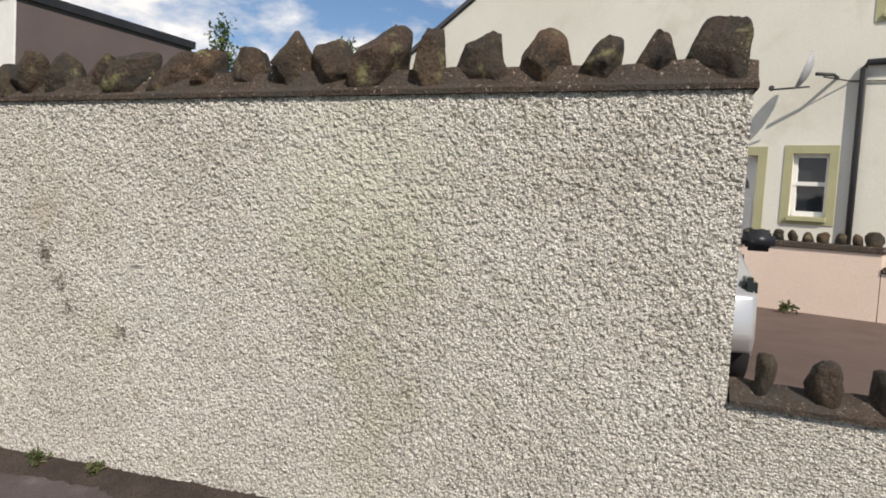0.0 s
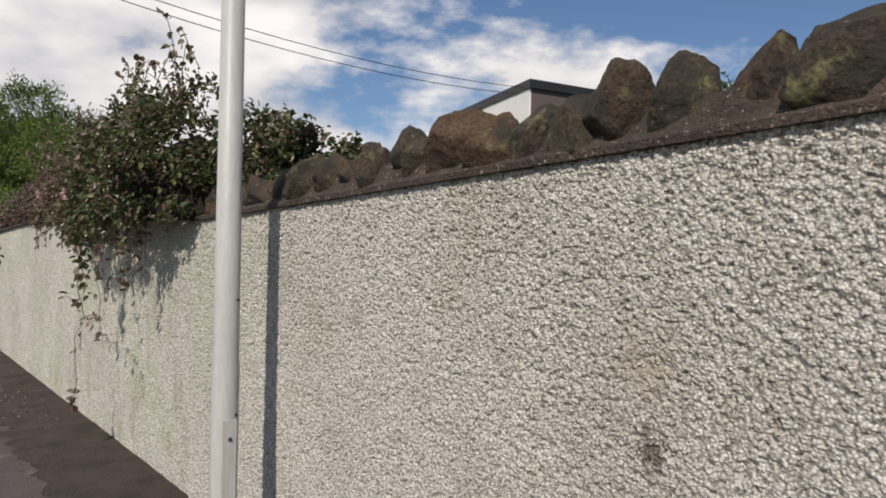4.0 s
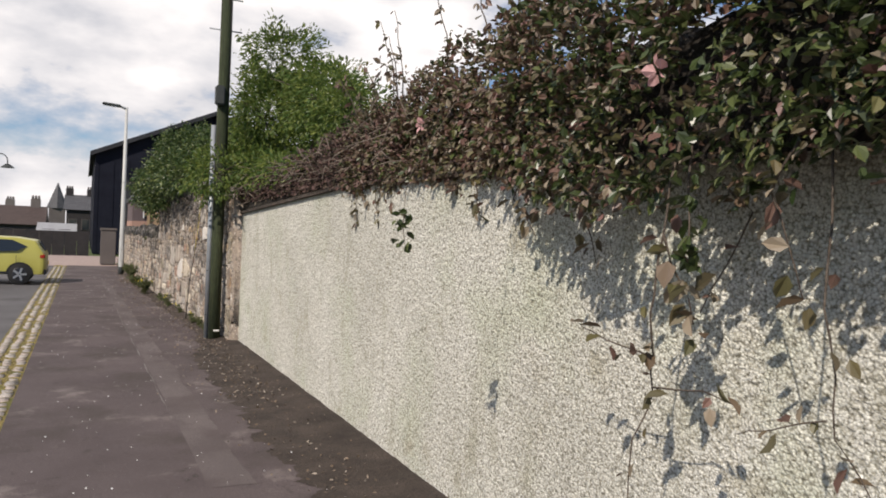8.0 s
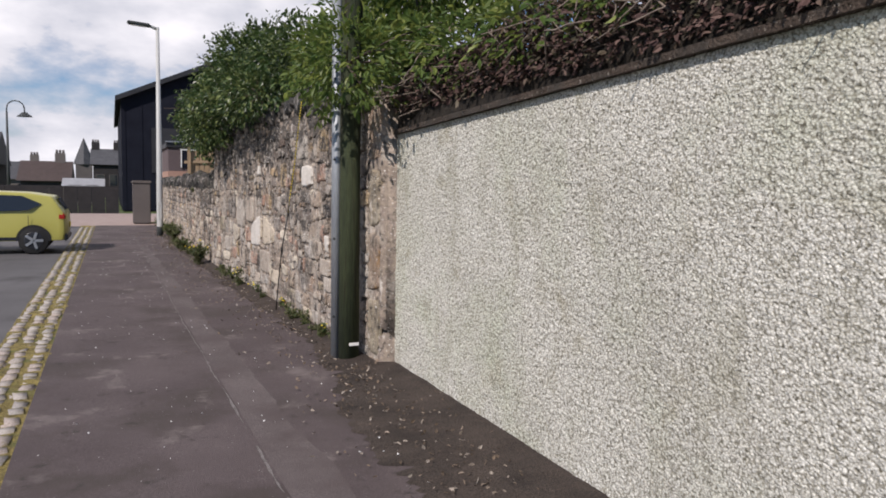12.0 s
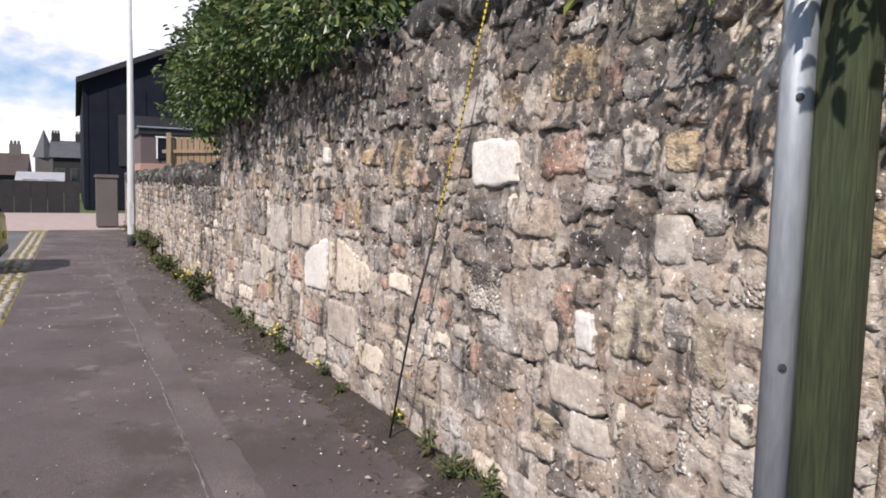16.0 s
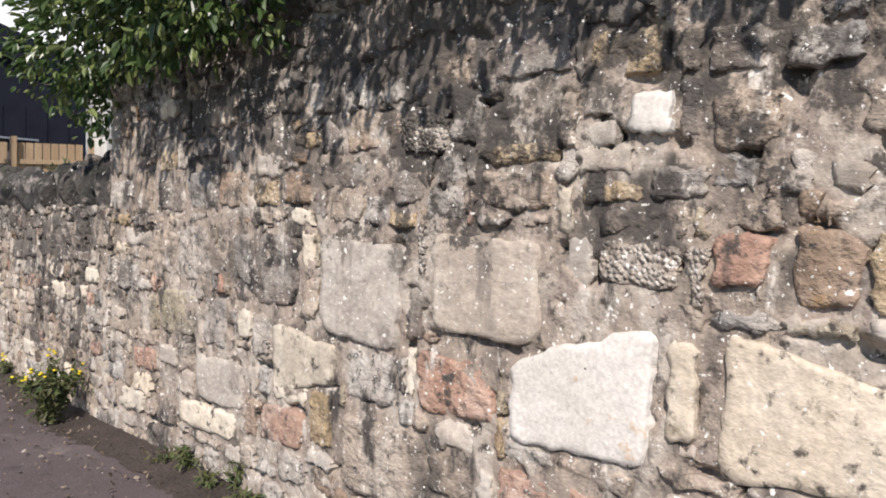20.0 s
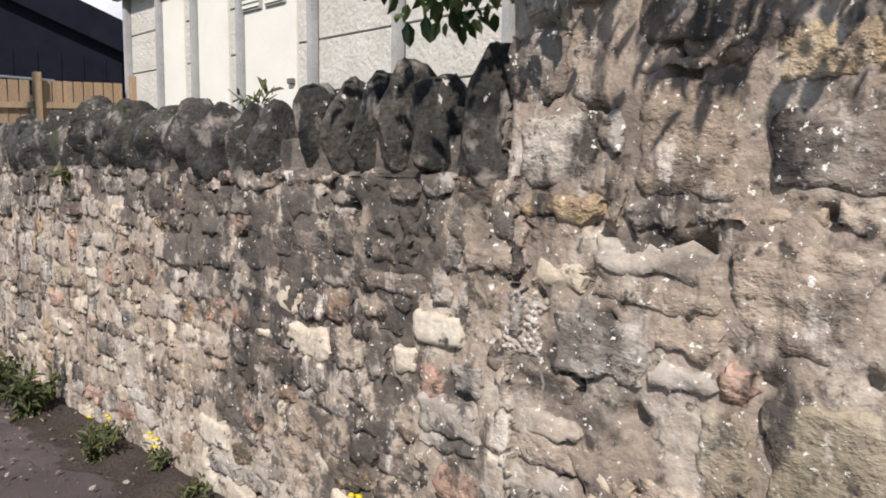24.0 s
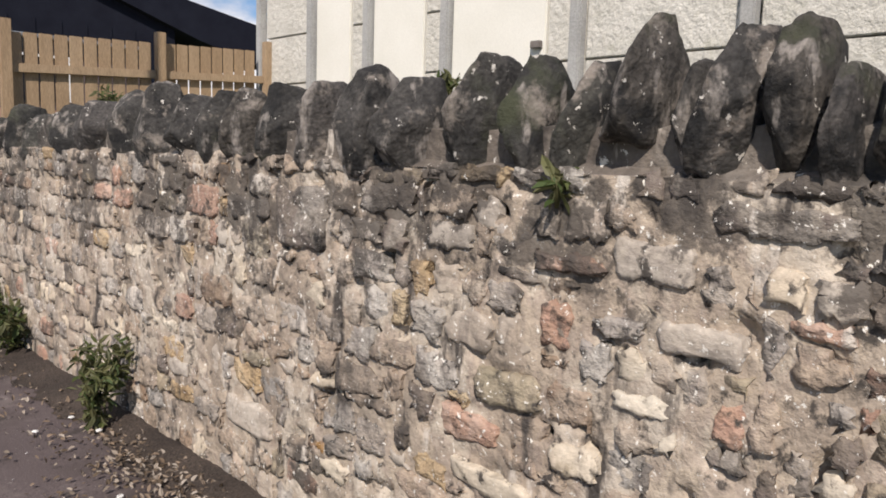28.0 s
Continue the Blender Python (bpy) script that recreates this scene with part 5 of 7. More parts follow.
# ---- kerb setts ----
kerb = tagged(empty("kerb", (0, 0, 0)), "rows of worn granite setts edging the pavement", "kerb", kind="structure")
sett_mesh = []
for k in range(6):
    bm = bm_box((0.115, 0.18, 0.09), (0, 0, 0), 0.018)
    for vert in bm.verts:
        vert.co += Vector(noise.noise_vector(vert.co * 9 + Vector((k * 7, 0, 0)))) * 0.012
    ob = part("sett", bm, SETT, kerb, smooth=True)
    ob.location = (-3.16 + 0.02 * k, -13.9 - 0.2 * k, -0.05)
    sett_mesh.append(ob.data)
rs = random.Random(4)
far = bmesh.new()
for row, x in enumerate((-3.18, -3.03, -2.88)):
    y = -6.0 + row * 0.07
    while y < 33.5:
        ln = rs.uniform(0.13, 0.24)
        me = rs.choice(sett_mesh)
        m = pose(x + rs.uniform(-0.012, 0.012), y + ln / 2, -0.044 + rs.uniform(-0.008, 0.006), rs.uniform(-4, 4), rs.uniform(-4, 4), rs.uniform(-8, 8)) @ Matrix.Diagonal((rs.uniform(1.05, 1.25), ln / 0.18, 1, 1))
        if 3.0 < y < 19.5 and rs.random() < 0.97:
            ob = new("sett", me)
            ob.parent = kerb
            ob.matrix_world = m
        elif y < 3 or y > 19.5:
            n0 = len(far.verts)
            far.from_mesh(me)
            far.verts.ensure_lookup_table()
            for vert in far.verts[n0:]:
                vert.co = m @ vert.co
        y += ln + 0.012
fo = part("setts", far, SETT, kerb, smooth=True)
fo["kind"] = "stuff"


# ---- creeper and shrubs ----
def heap(n, y0, y1, shape, rng):
    """Points over a heap of growth: shape(y) gives (top, front, foot)."""
    y = rng.uniform(y0, y1, n)
    t = rng.uniform(0, 1, n) ** 0.8
    pts, dirs = [], []
    for yy, tt, r in zip(y, t, rng.uniform(0.72, 1.05, n)):
        top, front, foot = shape(yy)
        a = tt * math.pi * 0.62          # 0 at the top, over the front, to the underside
        lump = 1 + 0.22 * noise.noise((yy * 1.6, a * 1.4, 3)) + 0.12 * noise.noise((yy * 4.1, a * 4, 8))
        r *= lump
        x = 0.12 - front * math.sin(a) * r
        z = foot + (top - foot) * max(0.0, math.cos(a * 0.8)) * r
        pts.append((x, yy, z))
        dirs.append((-math.sin(a), 0.1, math.cos(a)))
    return np.array(pts), np.array(dirs)


rng = np.random.default_rng(12)


def creeper_shape(y):
    s = min(1.0, max(0.0, (y + 1.9) / 2.2))
    e = min(1.0, max(0.0, (8.2 - y) / 4.4))
    near = min(1.0, max(0.0, (3.9 - y) / 1.6)) * min(1.0, max(0.0, (y + 0.4) / 0.7))
    rag = 0.16 * noise.noise((y * 1.9, 0, 7)) + 0.10 * noise.noise((y * 5.3, 0, 7))
    low = min(1.0, max(0.0, (y - 0.5) / 1.3))
    return 2.34 + 0.76 * s * (0.5 + 0.5 * e), 0.10 + s * (0.08 * e + 0.44 * near), 2.20 - 0.05 * s * e + s * near * (-0.07 - 0.16 * low) + rag * s * (0.3 + 1.1 * near * low)


creeper = tagged(empty("creeper", (0.1, 4, 2.0)), "purple and green creeper heaped over the harled wall", "creeper")
P, Dr = heap(50000, -1.6, 6.6, creeper_shape, rng)
keep = np.array([noise.noise((x * 5.0, y * 3.2, z * 5.0)) > -0.12 for x, y, z in P])      # gaps between the clumps
P, Dr = P[keep], Dr[keep]
P += rng.normal(0, 0.035, P.shape)
P[:, 0] += np.clip((0.2 - P[:, 1]) * 0.25, 0, 0.35)
green = rng.random(len(P)) < np.clip((4.0 - P[:, 1]) / 4.0, 0.10, 0.62)
for pick, mat_, sz in ((green, LEAF_IVY, 0.047), (~green, LEAF_RED, 0.042)):
    ob = leaves("foliage", P[pick], Dr[pick] * 0.5, sz, mat_, None, rng, width=0.60)
    ob["kind"] = "stuff"
    ob.parent, ob.matrix_parent_inverse = creeper, creeper.matrix_world.inverted()
# filler shell behind the leaves; its near-black colour stands for their inner shade
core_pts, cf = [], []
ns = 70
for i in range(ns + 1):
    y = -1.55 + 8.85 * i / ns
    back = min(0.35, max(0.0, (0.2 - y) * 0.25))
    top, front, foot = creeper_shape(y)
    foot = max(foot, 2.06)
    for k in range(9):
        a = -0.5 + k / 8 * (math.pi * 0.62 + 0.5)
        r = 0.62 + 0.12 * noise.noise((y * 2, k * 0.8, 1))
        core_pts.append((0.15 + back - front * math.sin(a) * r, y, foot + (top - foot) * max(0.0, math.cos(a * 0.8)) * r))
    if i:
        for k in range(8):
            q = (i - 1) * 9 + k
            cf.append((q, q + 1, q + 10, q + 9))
SHELL_SHADE = surf("shell_shade", [(0.012, 0.010, 0.007), (0.035, 0.026, 0.018)], 9, 0.95, bump=1.0, bscale=30, dist=0.05)
ob = mesh_ob("thatch", core_pts, cf, SHELL_SHADE, None, True, "dark shell for old stems and the shade among them")
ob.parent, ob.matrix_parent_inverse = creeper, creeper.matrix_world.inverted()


def strand(points, r, leafsize, n, name="trailing_stem", mat=LEAF_RED, parent=creeper, wood=BARK):
    pts = [Vector(p) for p in points]
    fine = []
    for i in range(len(pts) - 1):
        for k in range(4):
            q = pts[i].lerp(pts[i + 1], k / 4)
            fine.append(q + Vector(noise.noise_vector(q * 6)) * 0.02)
    fine.append(pts[-1])
    st = tube_ob(name, fine, [r * (1 - 0.6 * i / len(fine)) for i in range(len(fine))], wood, None, 5)
    st.parent, st.matrix_parent_inverse = parent, parent.matrix_world.inverted()
    if n:
        idx = rng.integers(0, len(fine), n)
        c = np.array([fine[i] for i in idx]) + rng.normal(0, 0.02, (n, 3))
        d = rng.normal(0, 0.6, (n, 3)) + np.array([-0.5, 0, -0.2])
        lf = leaves("sprig", c, d, leafsize, mat, None, rng, width=0.6)
        lf["kind"] = "stuff"
        lf.parent, lf.matrix_parent_inverse = st, st.matrix_world.inverted()
    return st


strand([(-0.40, 1.80, 2.15), (-0.43, 1.84, 1.80), (-0.44, 1.86, 1.52), (-0.36, 1.93, 1.22), (-0.44, 1.94, 1.06), (-0.41, 1.96, 0.78), (-0.42, 1.93, 0.48)], 0.005, 0.055, 12)
strand([(-0.37, 1.92, 1.24), (-0.33, 1.72, 1.27), (-0.34, 1.58, 1.26)], 0.004, 0.07, 7)
strand([(-0.40, 1.89, 1.36), (-0.43, 2.10, 1.40), (-0.45, 2.26, 1.44)], 0.004, 0.06, 8)
strand([(-0.43, 1.84, 1.80), (-0.40, 1.74, 1.62), (-0.38, 1.72, 1.50)], 0.005, 0.08, 16)
strand([(-0.42, 1.95, 0.62), (-0.43, 1.97, 0.55), (-0.42, 1.93, 0.44)], 0.003, 0.07, 14)
strand([(-0.30, 3.00, 2.55), (-0.66, 3.02, 2.40), (-0.88, 3.01, 2.05), (-0.91, 3.00, 1.86)], 0.003, 0.05, 4)
strand([(-0.91, 3.00, 1.86), (-0.92, 3.01, 1.80), (-0.91, 2.99, 1.72)], 0.003, 0.045, 26, mat=LEAF_IVY)
strand([(-0.36, 1.25, 2.05), (-0.43, 1.20, 1.60), (-0.41, 1.16, 1.25), (-0.42, 1.02, 1.08)], 0.004, 0.06, 10)
strand([(-0.42, 1.18, 1.30), (-0.44, 1.34, 1.24), (-0.44, 1.46, 1.20)], 0.003, 0.06, 5)
strand([(-0.44, 1.72, 2.10), (-0.44, 1.70, 1.90), (-0.42, 1.71, 1.72)], 0.005, 0.06, 40, mat=LEAF_IVY)
strand([(-0.34, 0.72, 2.05), (-0.36, 0.70, 1.82), (-0.35, 0.68, 1.60)], 0.005, 0.06, 30)
for k in range(44):
    y = rng.uniform(0.2, 6.5)
    top, front, foot = creeper_shape(y)
    x0 = 0.05 - front * rng.uniform(0.2, 0.8)
    if rng.random() < 0.25:
        z0 = foot + 0.02
        strand([(x0, y, z0), (x0 + 0.02, y + rng.normal(0, 0.06), z0 - rng.uniform(0.08, 0.2)), (x0 + 0.04, y + rng.normal(0, 0.1), z0 - rng.uniform(0.2, 0.5))], 0.005, 0.07, 12)
    else:
        strand([(0.05, y, top - 0.1), (0.0, y + rng.normal(0, 0.1), top + 0.15), (-0.05 + rng.normal(0, 0.1), y + rng.normal(0, 0.25), top + rng.uniform(0.2, 0.6))], 0.006, 0.06, 16)

# two late blooms among the leaves
PETAL_PINK = surf("pink_petal", [(0.62, 0.33, 0.33), (0.74, 0.46, 0.44)], 9, 0.6, bump=0.0, fine=0.0, transmit=0.25)
for at, size in (((-0.40, 4.0, 2.44), 0.045), ((-0.58, 1.72, 2.32), 0.048)):
    centres = [Vector(at) + 0.01 * Vector((0, math.cos(k * 1.257), math.sin(k * 1.257))) for k in range(5)]
    ways = [(-0.5, math.cos(k * 1.257), math.sin(k * 1.257)) for k in range(5)]
    ob = leaves("flower", centres, np.array(ways) * 3, size, PETAL_PINK, None, rng, width=0.9, fold=0.1, size_var=0.1, droop=0.0)
    ob["label"] = "pale pink open bloom"
    ob.parent, ob.matrix_parent_inverse = creeper, creeper.matrix_world.inverted()

# dead twigs along wall B's top, beyond the creeper
briar = tagged(empty("briar", (0.1, 9.5, 2.1)), "tangle of bare brown stems on the wall top", "shrub")
for k in range(190):
    y = rng.uniform(4.8, 12.2)
    z = b_top(y) + 0.03
    a, b = rng.normal(0, 0.35), rng.uniform(0.15, 0.6)
    strand([(0.15 + rng.normal(0, 0.06), y, z), (0.08 + rng.normal(0, 0.1), y + a * 0.5, z + b), (-0.05 + rng.normal(0, 0.14), y + a, z + b * rng.uniform(0.3, 1.1))], 0.007, 0.05, 3 if k % 3 == 0 else 0, "twig", LEAF_RED, briar, TWIG)
P, Dr = heap(7500, 5.2, 11.6, lambda y: (2.86 - 0.05 * (y - 5.2), 0.24, 2.20), rng)
ob = leaves("dry_leaves", P + np.array([0.06, 0, 0]), Dr, 0.040, DRY_LEAF, None, rng)
ob["kind"] = "stuff"
ob.parent, ob.matrix_parent_inverse = briar, briar.matrix_world.inverted()
# a like shell fills the briar, shade among the stems in its colour
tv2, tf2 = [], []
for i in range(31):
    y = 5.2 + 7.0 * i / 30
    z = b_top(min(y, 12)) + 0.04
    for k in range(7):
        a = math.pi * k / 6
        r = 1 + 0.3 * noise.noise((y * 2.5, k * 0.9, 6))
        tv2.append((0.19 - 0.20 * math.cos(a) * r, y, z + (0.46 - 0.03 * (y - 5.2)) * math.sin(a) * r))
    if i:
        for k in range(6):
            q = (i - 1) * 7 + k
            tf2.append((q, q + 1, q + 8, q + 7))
ob = mesh_ob("thatch", tv2, tf2, SHELL_SHADE, None, True, "dark shell for old stems and the shade among them")
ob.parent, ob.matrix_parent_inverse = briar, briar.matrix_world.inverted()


def shrub(name, label, blobs, n, size, material, at, seed, trunk=True, width=0.5):
    """A shrub: limbs into each clump, and leaves on twigs about the clumps, denser outside."""
    sh = tagged(empty(name, at), label, "shrub")
    g = np.random.default_rng(seed)
    tot = sum(b[3] * b[4] * b[5] for b in blobs)
    cs, ds = [], []
    for bx, by, bz, rx, ry, rz in blobs:
        k = int(n * rx * ry * rz / tot)
        d = g.normal(0, 1, (k, 3))
        d /= np.linalg.norm(d, axis=1)[:, None]
        r = g.uniform(0.45, 1.0, k) ** 0.6
        lump = np.array([1 + 0.55 * noise.noise(Vector(q) * 2.6 + Vector((bx, by, bz))) + 0.35 * noise.noise(Vector(q) * 6.0 + Vector((by, bz, bx))) for q in d])
        cs.append(np.array([bx, by, bz]) + d * (r * lump)[:, None] * np.array([rx, ry, rz]))
        ds.append(d)
        if trunk:
            a, b = Vector(at), Vector((bx, by, bz))
            mid = a.lerp(b, 0.5) + Vector((0, 0, 0.15))
            lb = tube_ob("limb", [a, mid, b], [0.035, 0.025, 0.012], BARK, None, 6)
            lb.parent, lb.matrix_parent_inverse = sh, sh.matrix_world.inverted()
            for q in range(5):
                e = b + Vector(tuple(g.normal(0, 0.6, 3) * np.array([rx, ry, rz])))
                tw = tube_ob("twig", [b, b.lerp(e, 0.5) + Vector((0, 0, 0.04)), e], [0.010, 0.007, 0.004], BARK, None, 4)
                tw.parent, tw.matrix_parent_inverse = lb, lb.matrix_world.inverted()
    lf = leaves("foliage", np.concatenate(cs), np.concatenate(ds), size, material, None, g, width=width)
    lf["kind"] = "stuff"
    lf.parent, lf.matrix_parent_inverse = sh, sh.matrix_world.inverted()
    return sh


shrub("shrub", "light green elder bush spreading round the telegraph pole", [(0.15, 12.5, 2.75, 0.55, 1.1, 0.5), (-0.42, 11.75, 2.60, 0.48, 0.75, 0.42), (0.5, 12.6, 3.7, 0.6, 0.9, 0.8), (0.20, 10.7, 2.58, 0.42, 0.7, 0.36), (0.12, 9.6, 2.55, 0.34, 0.8, 0.26), (0.15, 8.5, 2.52, 0.28, 0.6, 0.20), (0.9, 13.8, 3.9, 0.7, 1.0, 0.8), (1.3, 11.6, 3.6, 0.7, 0.8, 0.7), (1.8, 13.4, 4.3, 0.8, 0.9, 0.6), (0.0, 13.3, 2.9, 0.5, 0.8, 0.45), (0.9, 9.3, 3.35, 0.55, 0.8, 0.45), (0.9, 10.5, 3.7, 0.6, 0.9, 0.6), (0.9, 13.2, 4.85, 0.7, 1.0, 0.6)],
      36000, 0.072, LEAF_ELDER, (0.9, 12.6, 1.2), 31, width=0.40)
shrub("shrub", "dense dark green privet hanging over the rubble wall", [(-0.42, 15.8, 2.75, 0.52, 0.9, 0.32), (-0.50, 17.2, 2.90, 0.62, 1.1, 0.45), (-0.58, 18.8, 2.75, 0.65, 1.1, 0.6), (-0.55, 20.0, 2.65, 0.55, 0.75, 0.6), (-0.1, 18.0, 3.5, 0.7, 1.3, 0.6), (-0.2, 19.8, 3.3, 0.6, 0.9, 0.6), (0.2, 16.0, 3.3, 0.7, 1.1, 0.5), (-0.45, 20.42, 2.22, 0.24, 0.30, 0.34)],
      30000, 0.066, LEAF_GREEN, (0.6, 17.8, 1.2), 32)

# ---- shed, fence, garage, gate pier ----
shed = tagged(empty("shed", (6, 52, 0)), "big black-clad gabled shed", "building")
sv = [(-1.7, 52, -0.1), (11.85, 52, -0.1), (11.85, 52, 6.3), (11.85, 52, 7.4), (5.6, 52, 9.4), (5.2, 52, 9.4), (-1.7, 52, 6.2)]
v = sv + [(x, 75, z) for x, y, z in sv]
ob = mesh_ob("wall", v, [(0, 1, 2, 3, 4, 5, 6), (13, 12, 11, 10, 9, 8, 7)] + [(k, 7 + k, 7 + (k + 1) % 7, (k + 1) % 7) for k in range(7)], SHED_BLACK)
ob.parent, ob.matrix_parent_inverse = shed, shed.matrix_world.inverted()
for a, b in (((-2.0, 6.1), (5.6, 9.45)),):
    v = [(a[0], 51.6, a[1]), (b[0], 51.6, b[1]), (b[0], 51.6, b[1] + 0.28), (a[0], 51.6, a[1] + 0.28)]
    ob = mesh_ob("roof", v + [(x, 75.3, z) for x, y, z in v], [(0, 1, 2, 3), (7, 6, 5, 4), (3, 2, 6, 7), (0, 4, 5, 1), (0, 3, 7, 4), (1, 5, 6, 2)], FASCIA)
    ob.parent, ob.matrix_parent_inverse = shed, shed.matrix_world.inverted()
rv = [(5.6, 51.6, 9.7), (12.2, 51.6, 7.5), (15.9, 51.6, 6.85), (15.9, 51.6, 5.15), (12.77, 51.6, 5.94), (8.6, 51.6, 7.38), (5.6, 51.6, 8.45)]
ob = mesh_ob("roof", rv + [(x, 75.3, z) for x, y, z in rv], [(6, 5, 4, 3, 2, 1, 0), (7, 8, 9, 10, 11, 12, 13)] + [(k, (k + 1) % 7, 7 + (k + 1) % 7, 7 + k) for k in range(7)], SHED_BLACK)
ob.parent, ob.matrix_parent_inverse = shed, shed.matrix_world.inverted()
for k in range(15):
    x = -1.5 + k * 0.9
    ob = part("cladding_rib", bm_box((0.05, 0.03, 6.0), (x, 51.985, 3.0)), SHED_BLACK)
    ob.parent, ob.matrix_parent_inverse = shed, shed.matrix_world.inverted()
ob = part("door", bm_box((4.6, 0.08, 2.6), (2.2, 51.95, 3.4), 0.02), FASCIA, None)
ob.parent, ob.matrix_parent_inverse = shed, shed.matrix_world.inverted()
annex = tagged(empty("annex", (1.3, 36, 0)), "low mauve and salmon rendered outbuilding with a barred window", "building")


def annex_part(name, size, at, mat, bevel=0.01, parent=None):
    ob = part(name, bm_box(size, at, bevel), mat, parent)
    if parent is None:
        ob.parent, ob.matrix_parent_inverse = annex, annex.matrix_world.inverted()
    return ob


annex_part("plinth", (3.3, 4.0, 1.98), (1.25, 36.0, 0.99), surf("salmon_render", [(0.34, 0.20, 0.15), (0.40, 0.25, 0.19)], 1, 0.9, fine=0.06))
annex_part("wall", (3.26, 3.96, 0.86), (1.25, 36.0, 2.41), surf("mauve_wall", [(0.10, 0.075, 0.075), (0.13, 0.10, 0.10)], 1, 0.9, fine=0.06))
annex_part("fascia", (3.4, 4.1, 0.18), (1.25, 36.0, 2.91), FASCIA)
annex_part("gutter", (3.45, 0.09, 0.05), (1.25, 33.92, 3.02), GALV)
aw = annex_part("window", (1.75, 0.06, 0.62), (0.92, 34.0, 2.42), SHED_BLACK)
for x in (0.06, 0.62, 1.22, 1.78):
    annex_part("bar", (0.04, 0.03, 0.62), (x, 33.955, 2.42), WHITE_PAINT, 0.004, aw)
annex_part("head", (1.8, 0.03, 0.04), (0.92, 33.955, 2.75), WHITE_PAINT, 0.004, aw)

fence = tagged(empty("fence", (1.5, 30.4, 1.6)), "new pale softwood picket fence behind the wall", "fence")


def fence_part(name, size, at, mat=FENCE_WOOD, bevel=0.006):
    ob = part(name, bm_box(size, at, bevel), mat)
    ob.parent, ob.matrix_parent_inverse = fence, fence.matrix_world.inverted()
    return ob


for x in (0.0, 1.55, 2.92):
    fence_part("post", (0.10, 0.10, 1.85), (x, 30.36, 1.76 + 0.05 * x))
x = 0.10
while x < 2.9:
    if all(abs(x - p) > 0.09 for p in (0.0, 1.55, 2.92)):
        fence_part("picket", (0.130, 0.022, 1.55), (x, 30.43, 1.80 + 0.05 * x))
    x += 0.145
for z in (1.25, 2.22):
    bm = bm_box((3.2, 0.045, 0.09), (1.45, 30.385, z + 0.075), 0.006)
    for vert in bm.verts:
        vert.co.z += 0.05 * (vert.co.x - 1.45)
    ob = part("rail", bm, FENCE_WOOD)
    ob.parent, ob.matrix_parent_inverse = fence, fence.matrix_world.inverted()
tagged(part("planter", bm_box((3.3, 0.12, 1.05), (1.35, 30.62, 0.52), 0.01), surf("terracotta_boards", [(0.34, 0.19, 0.12), (0.42, 0.25, 0.16)], 2, 0.9, fine=0.1, stretch=(0.3, 1, 6))), "reddish board plinth under the picket fence", "plinth")
garage = tagged(empty("garage", (4.5, 25, 0)), "white precast concrete panel garage", "garage")


def gpart(name, bm, mat, label=""):
    ob = part(name, bm, mat, None, label)
    ob.parent, ob.matrix_parent_inverse = garage, garage.matrix_world.inverted()
    return ob


POSTS = [30.5, 29.4, 28.37, 27.2, 25.7, 24.3, 22.9, 21.6, 20.5]
gpart("core", bm_box((4.6, 9.6, 3.95), (5.34, 25.5, 1.975)), PRECAST)
for i, y in enumerate(POSTS):
    gpart("post", bm_box((0.10, 0.11, 4.02), (2.92, y, 2.01), 0.012), GARAGE_POST)
    if i == len(POSTS) - 1:
        break
    a, b = y - 0.07, POSTS[i + 1] + 0.07
    if 1 <= i <= 3:          # bays closed by plain painted sheets beside a strip of panels
        m = b + 0.26
        gpart("sheet", bm_box((0.05, a - m, 3.1), (2.955, (a + m) / 2, 2.4), 0.01), CREAM_SHEET)
        gpart("sill", bm_box((0.06, a - m, 0.05), (2.95, (a + m) / 2, 0.82), 0.01), FASCIA)
        a = m - 0.01
    for k in range(7):
        gpart("panel", bm_box((0.07, a - b, 0.555), (2.985, (a + b) / 2, 0.02 + 0.57 * k + 0.285), 0.008), PRECAST)
for y in (26.92, 26.42):
    vent = gpart("vent", bm_box((0.04, 0.42, 0.55), (2.92, y, 3.62), 0.01), GARAGE_POST)
    for k in range(8):
        part("slat", bm_box((0.02, 0.36, 0.035), (2.893, y, 3.40 + 0.062 * k)), CREAM_SHEET, vent)
gpart("gutter", bm_box((0.12, 10.3, 0.10), (2.80, 25.5, 4.02), 0.02), GARAGE_POST)
gpart("hinge", bm_box((0.05, 0.10, 0.06), (2.90, 26.1, 2.45), 0.005), TOWN_STONE)
v = [(2.7, 30.75, 4.05), (2.7, 20.3, 4.05), (5.3, 20.3, 4.75), (5.3, 30.75, 4.75), (7.9, 20.3, 4.05), (7.9, 30.75, 4.05)]
v += [(x, y, z + 0.07) for x, y, z in v]
ob = mesh_ob("roof", v, [(0, 1, 2, 3), (3, 2, 4, 5), (6, 9, 8, 7), (9, 11, 10, 8), (0, 6, 7, 1), (0, 3, 9, 6), (3, 5, 11, 9), (5, 4, 10, 11), (1, 7, 8, 2), (2, 8, 10, 4)], SLATE)
ob.parent, ob.matrix_parent_inverse = garage, garage.matrix_world.inverted()

pier = tagged(part("gate_pier", bm_box((0.62, 0.7, 1.5), (-1.22, 36.2, 0.75), 0.02), TOWN_STONE), "squat stone gate pier at the wall end", "gate pier")
part("cap", bm_box((0.70, 0.78, 0.12), (-1.22, 36.2, 1.56), 0.03), TOWN_STONE, pier)
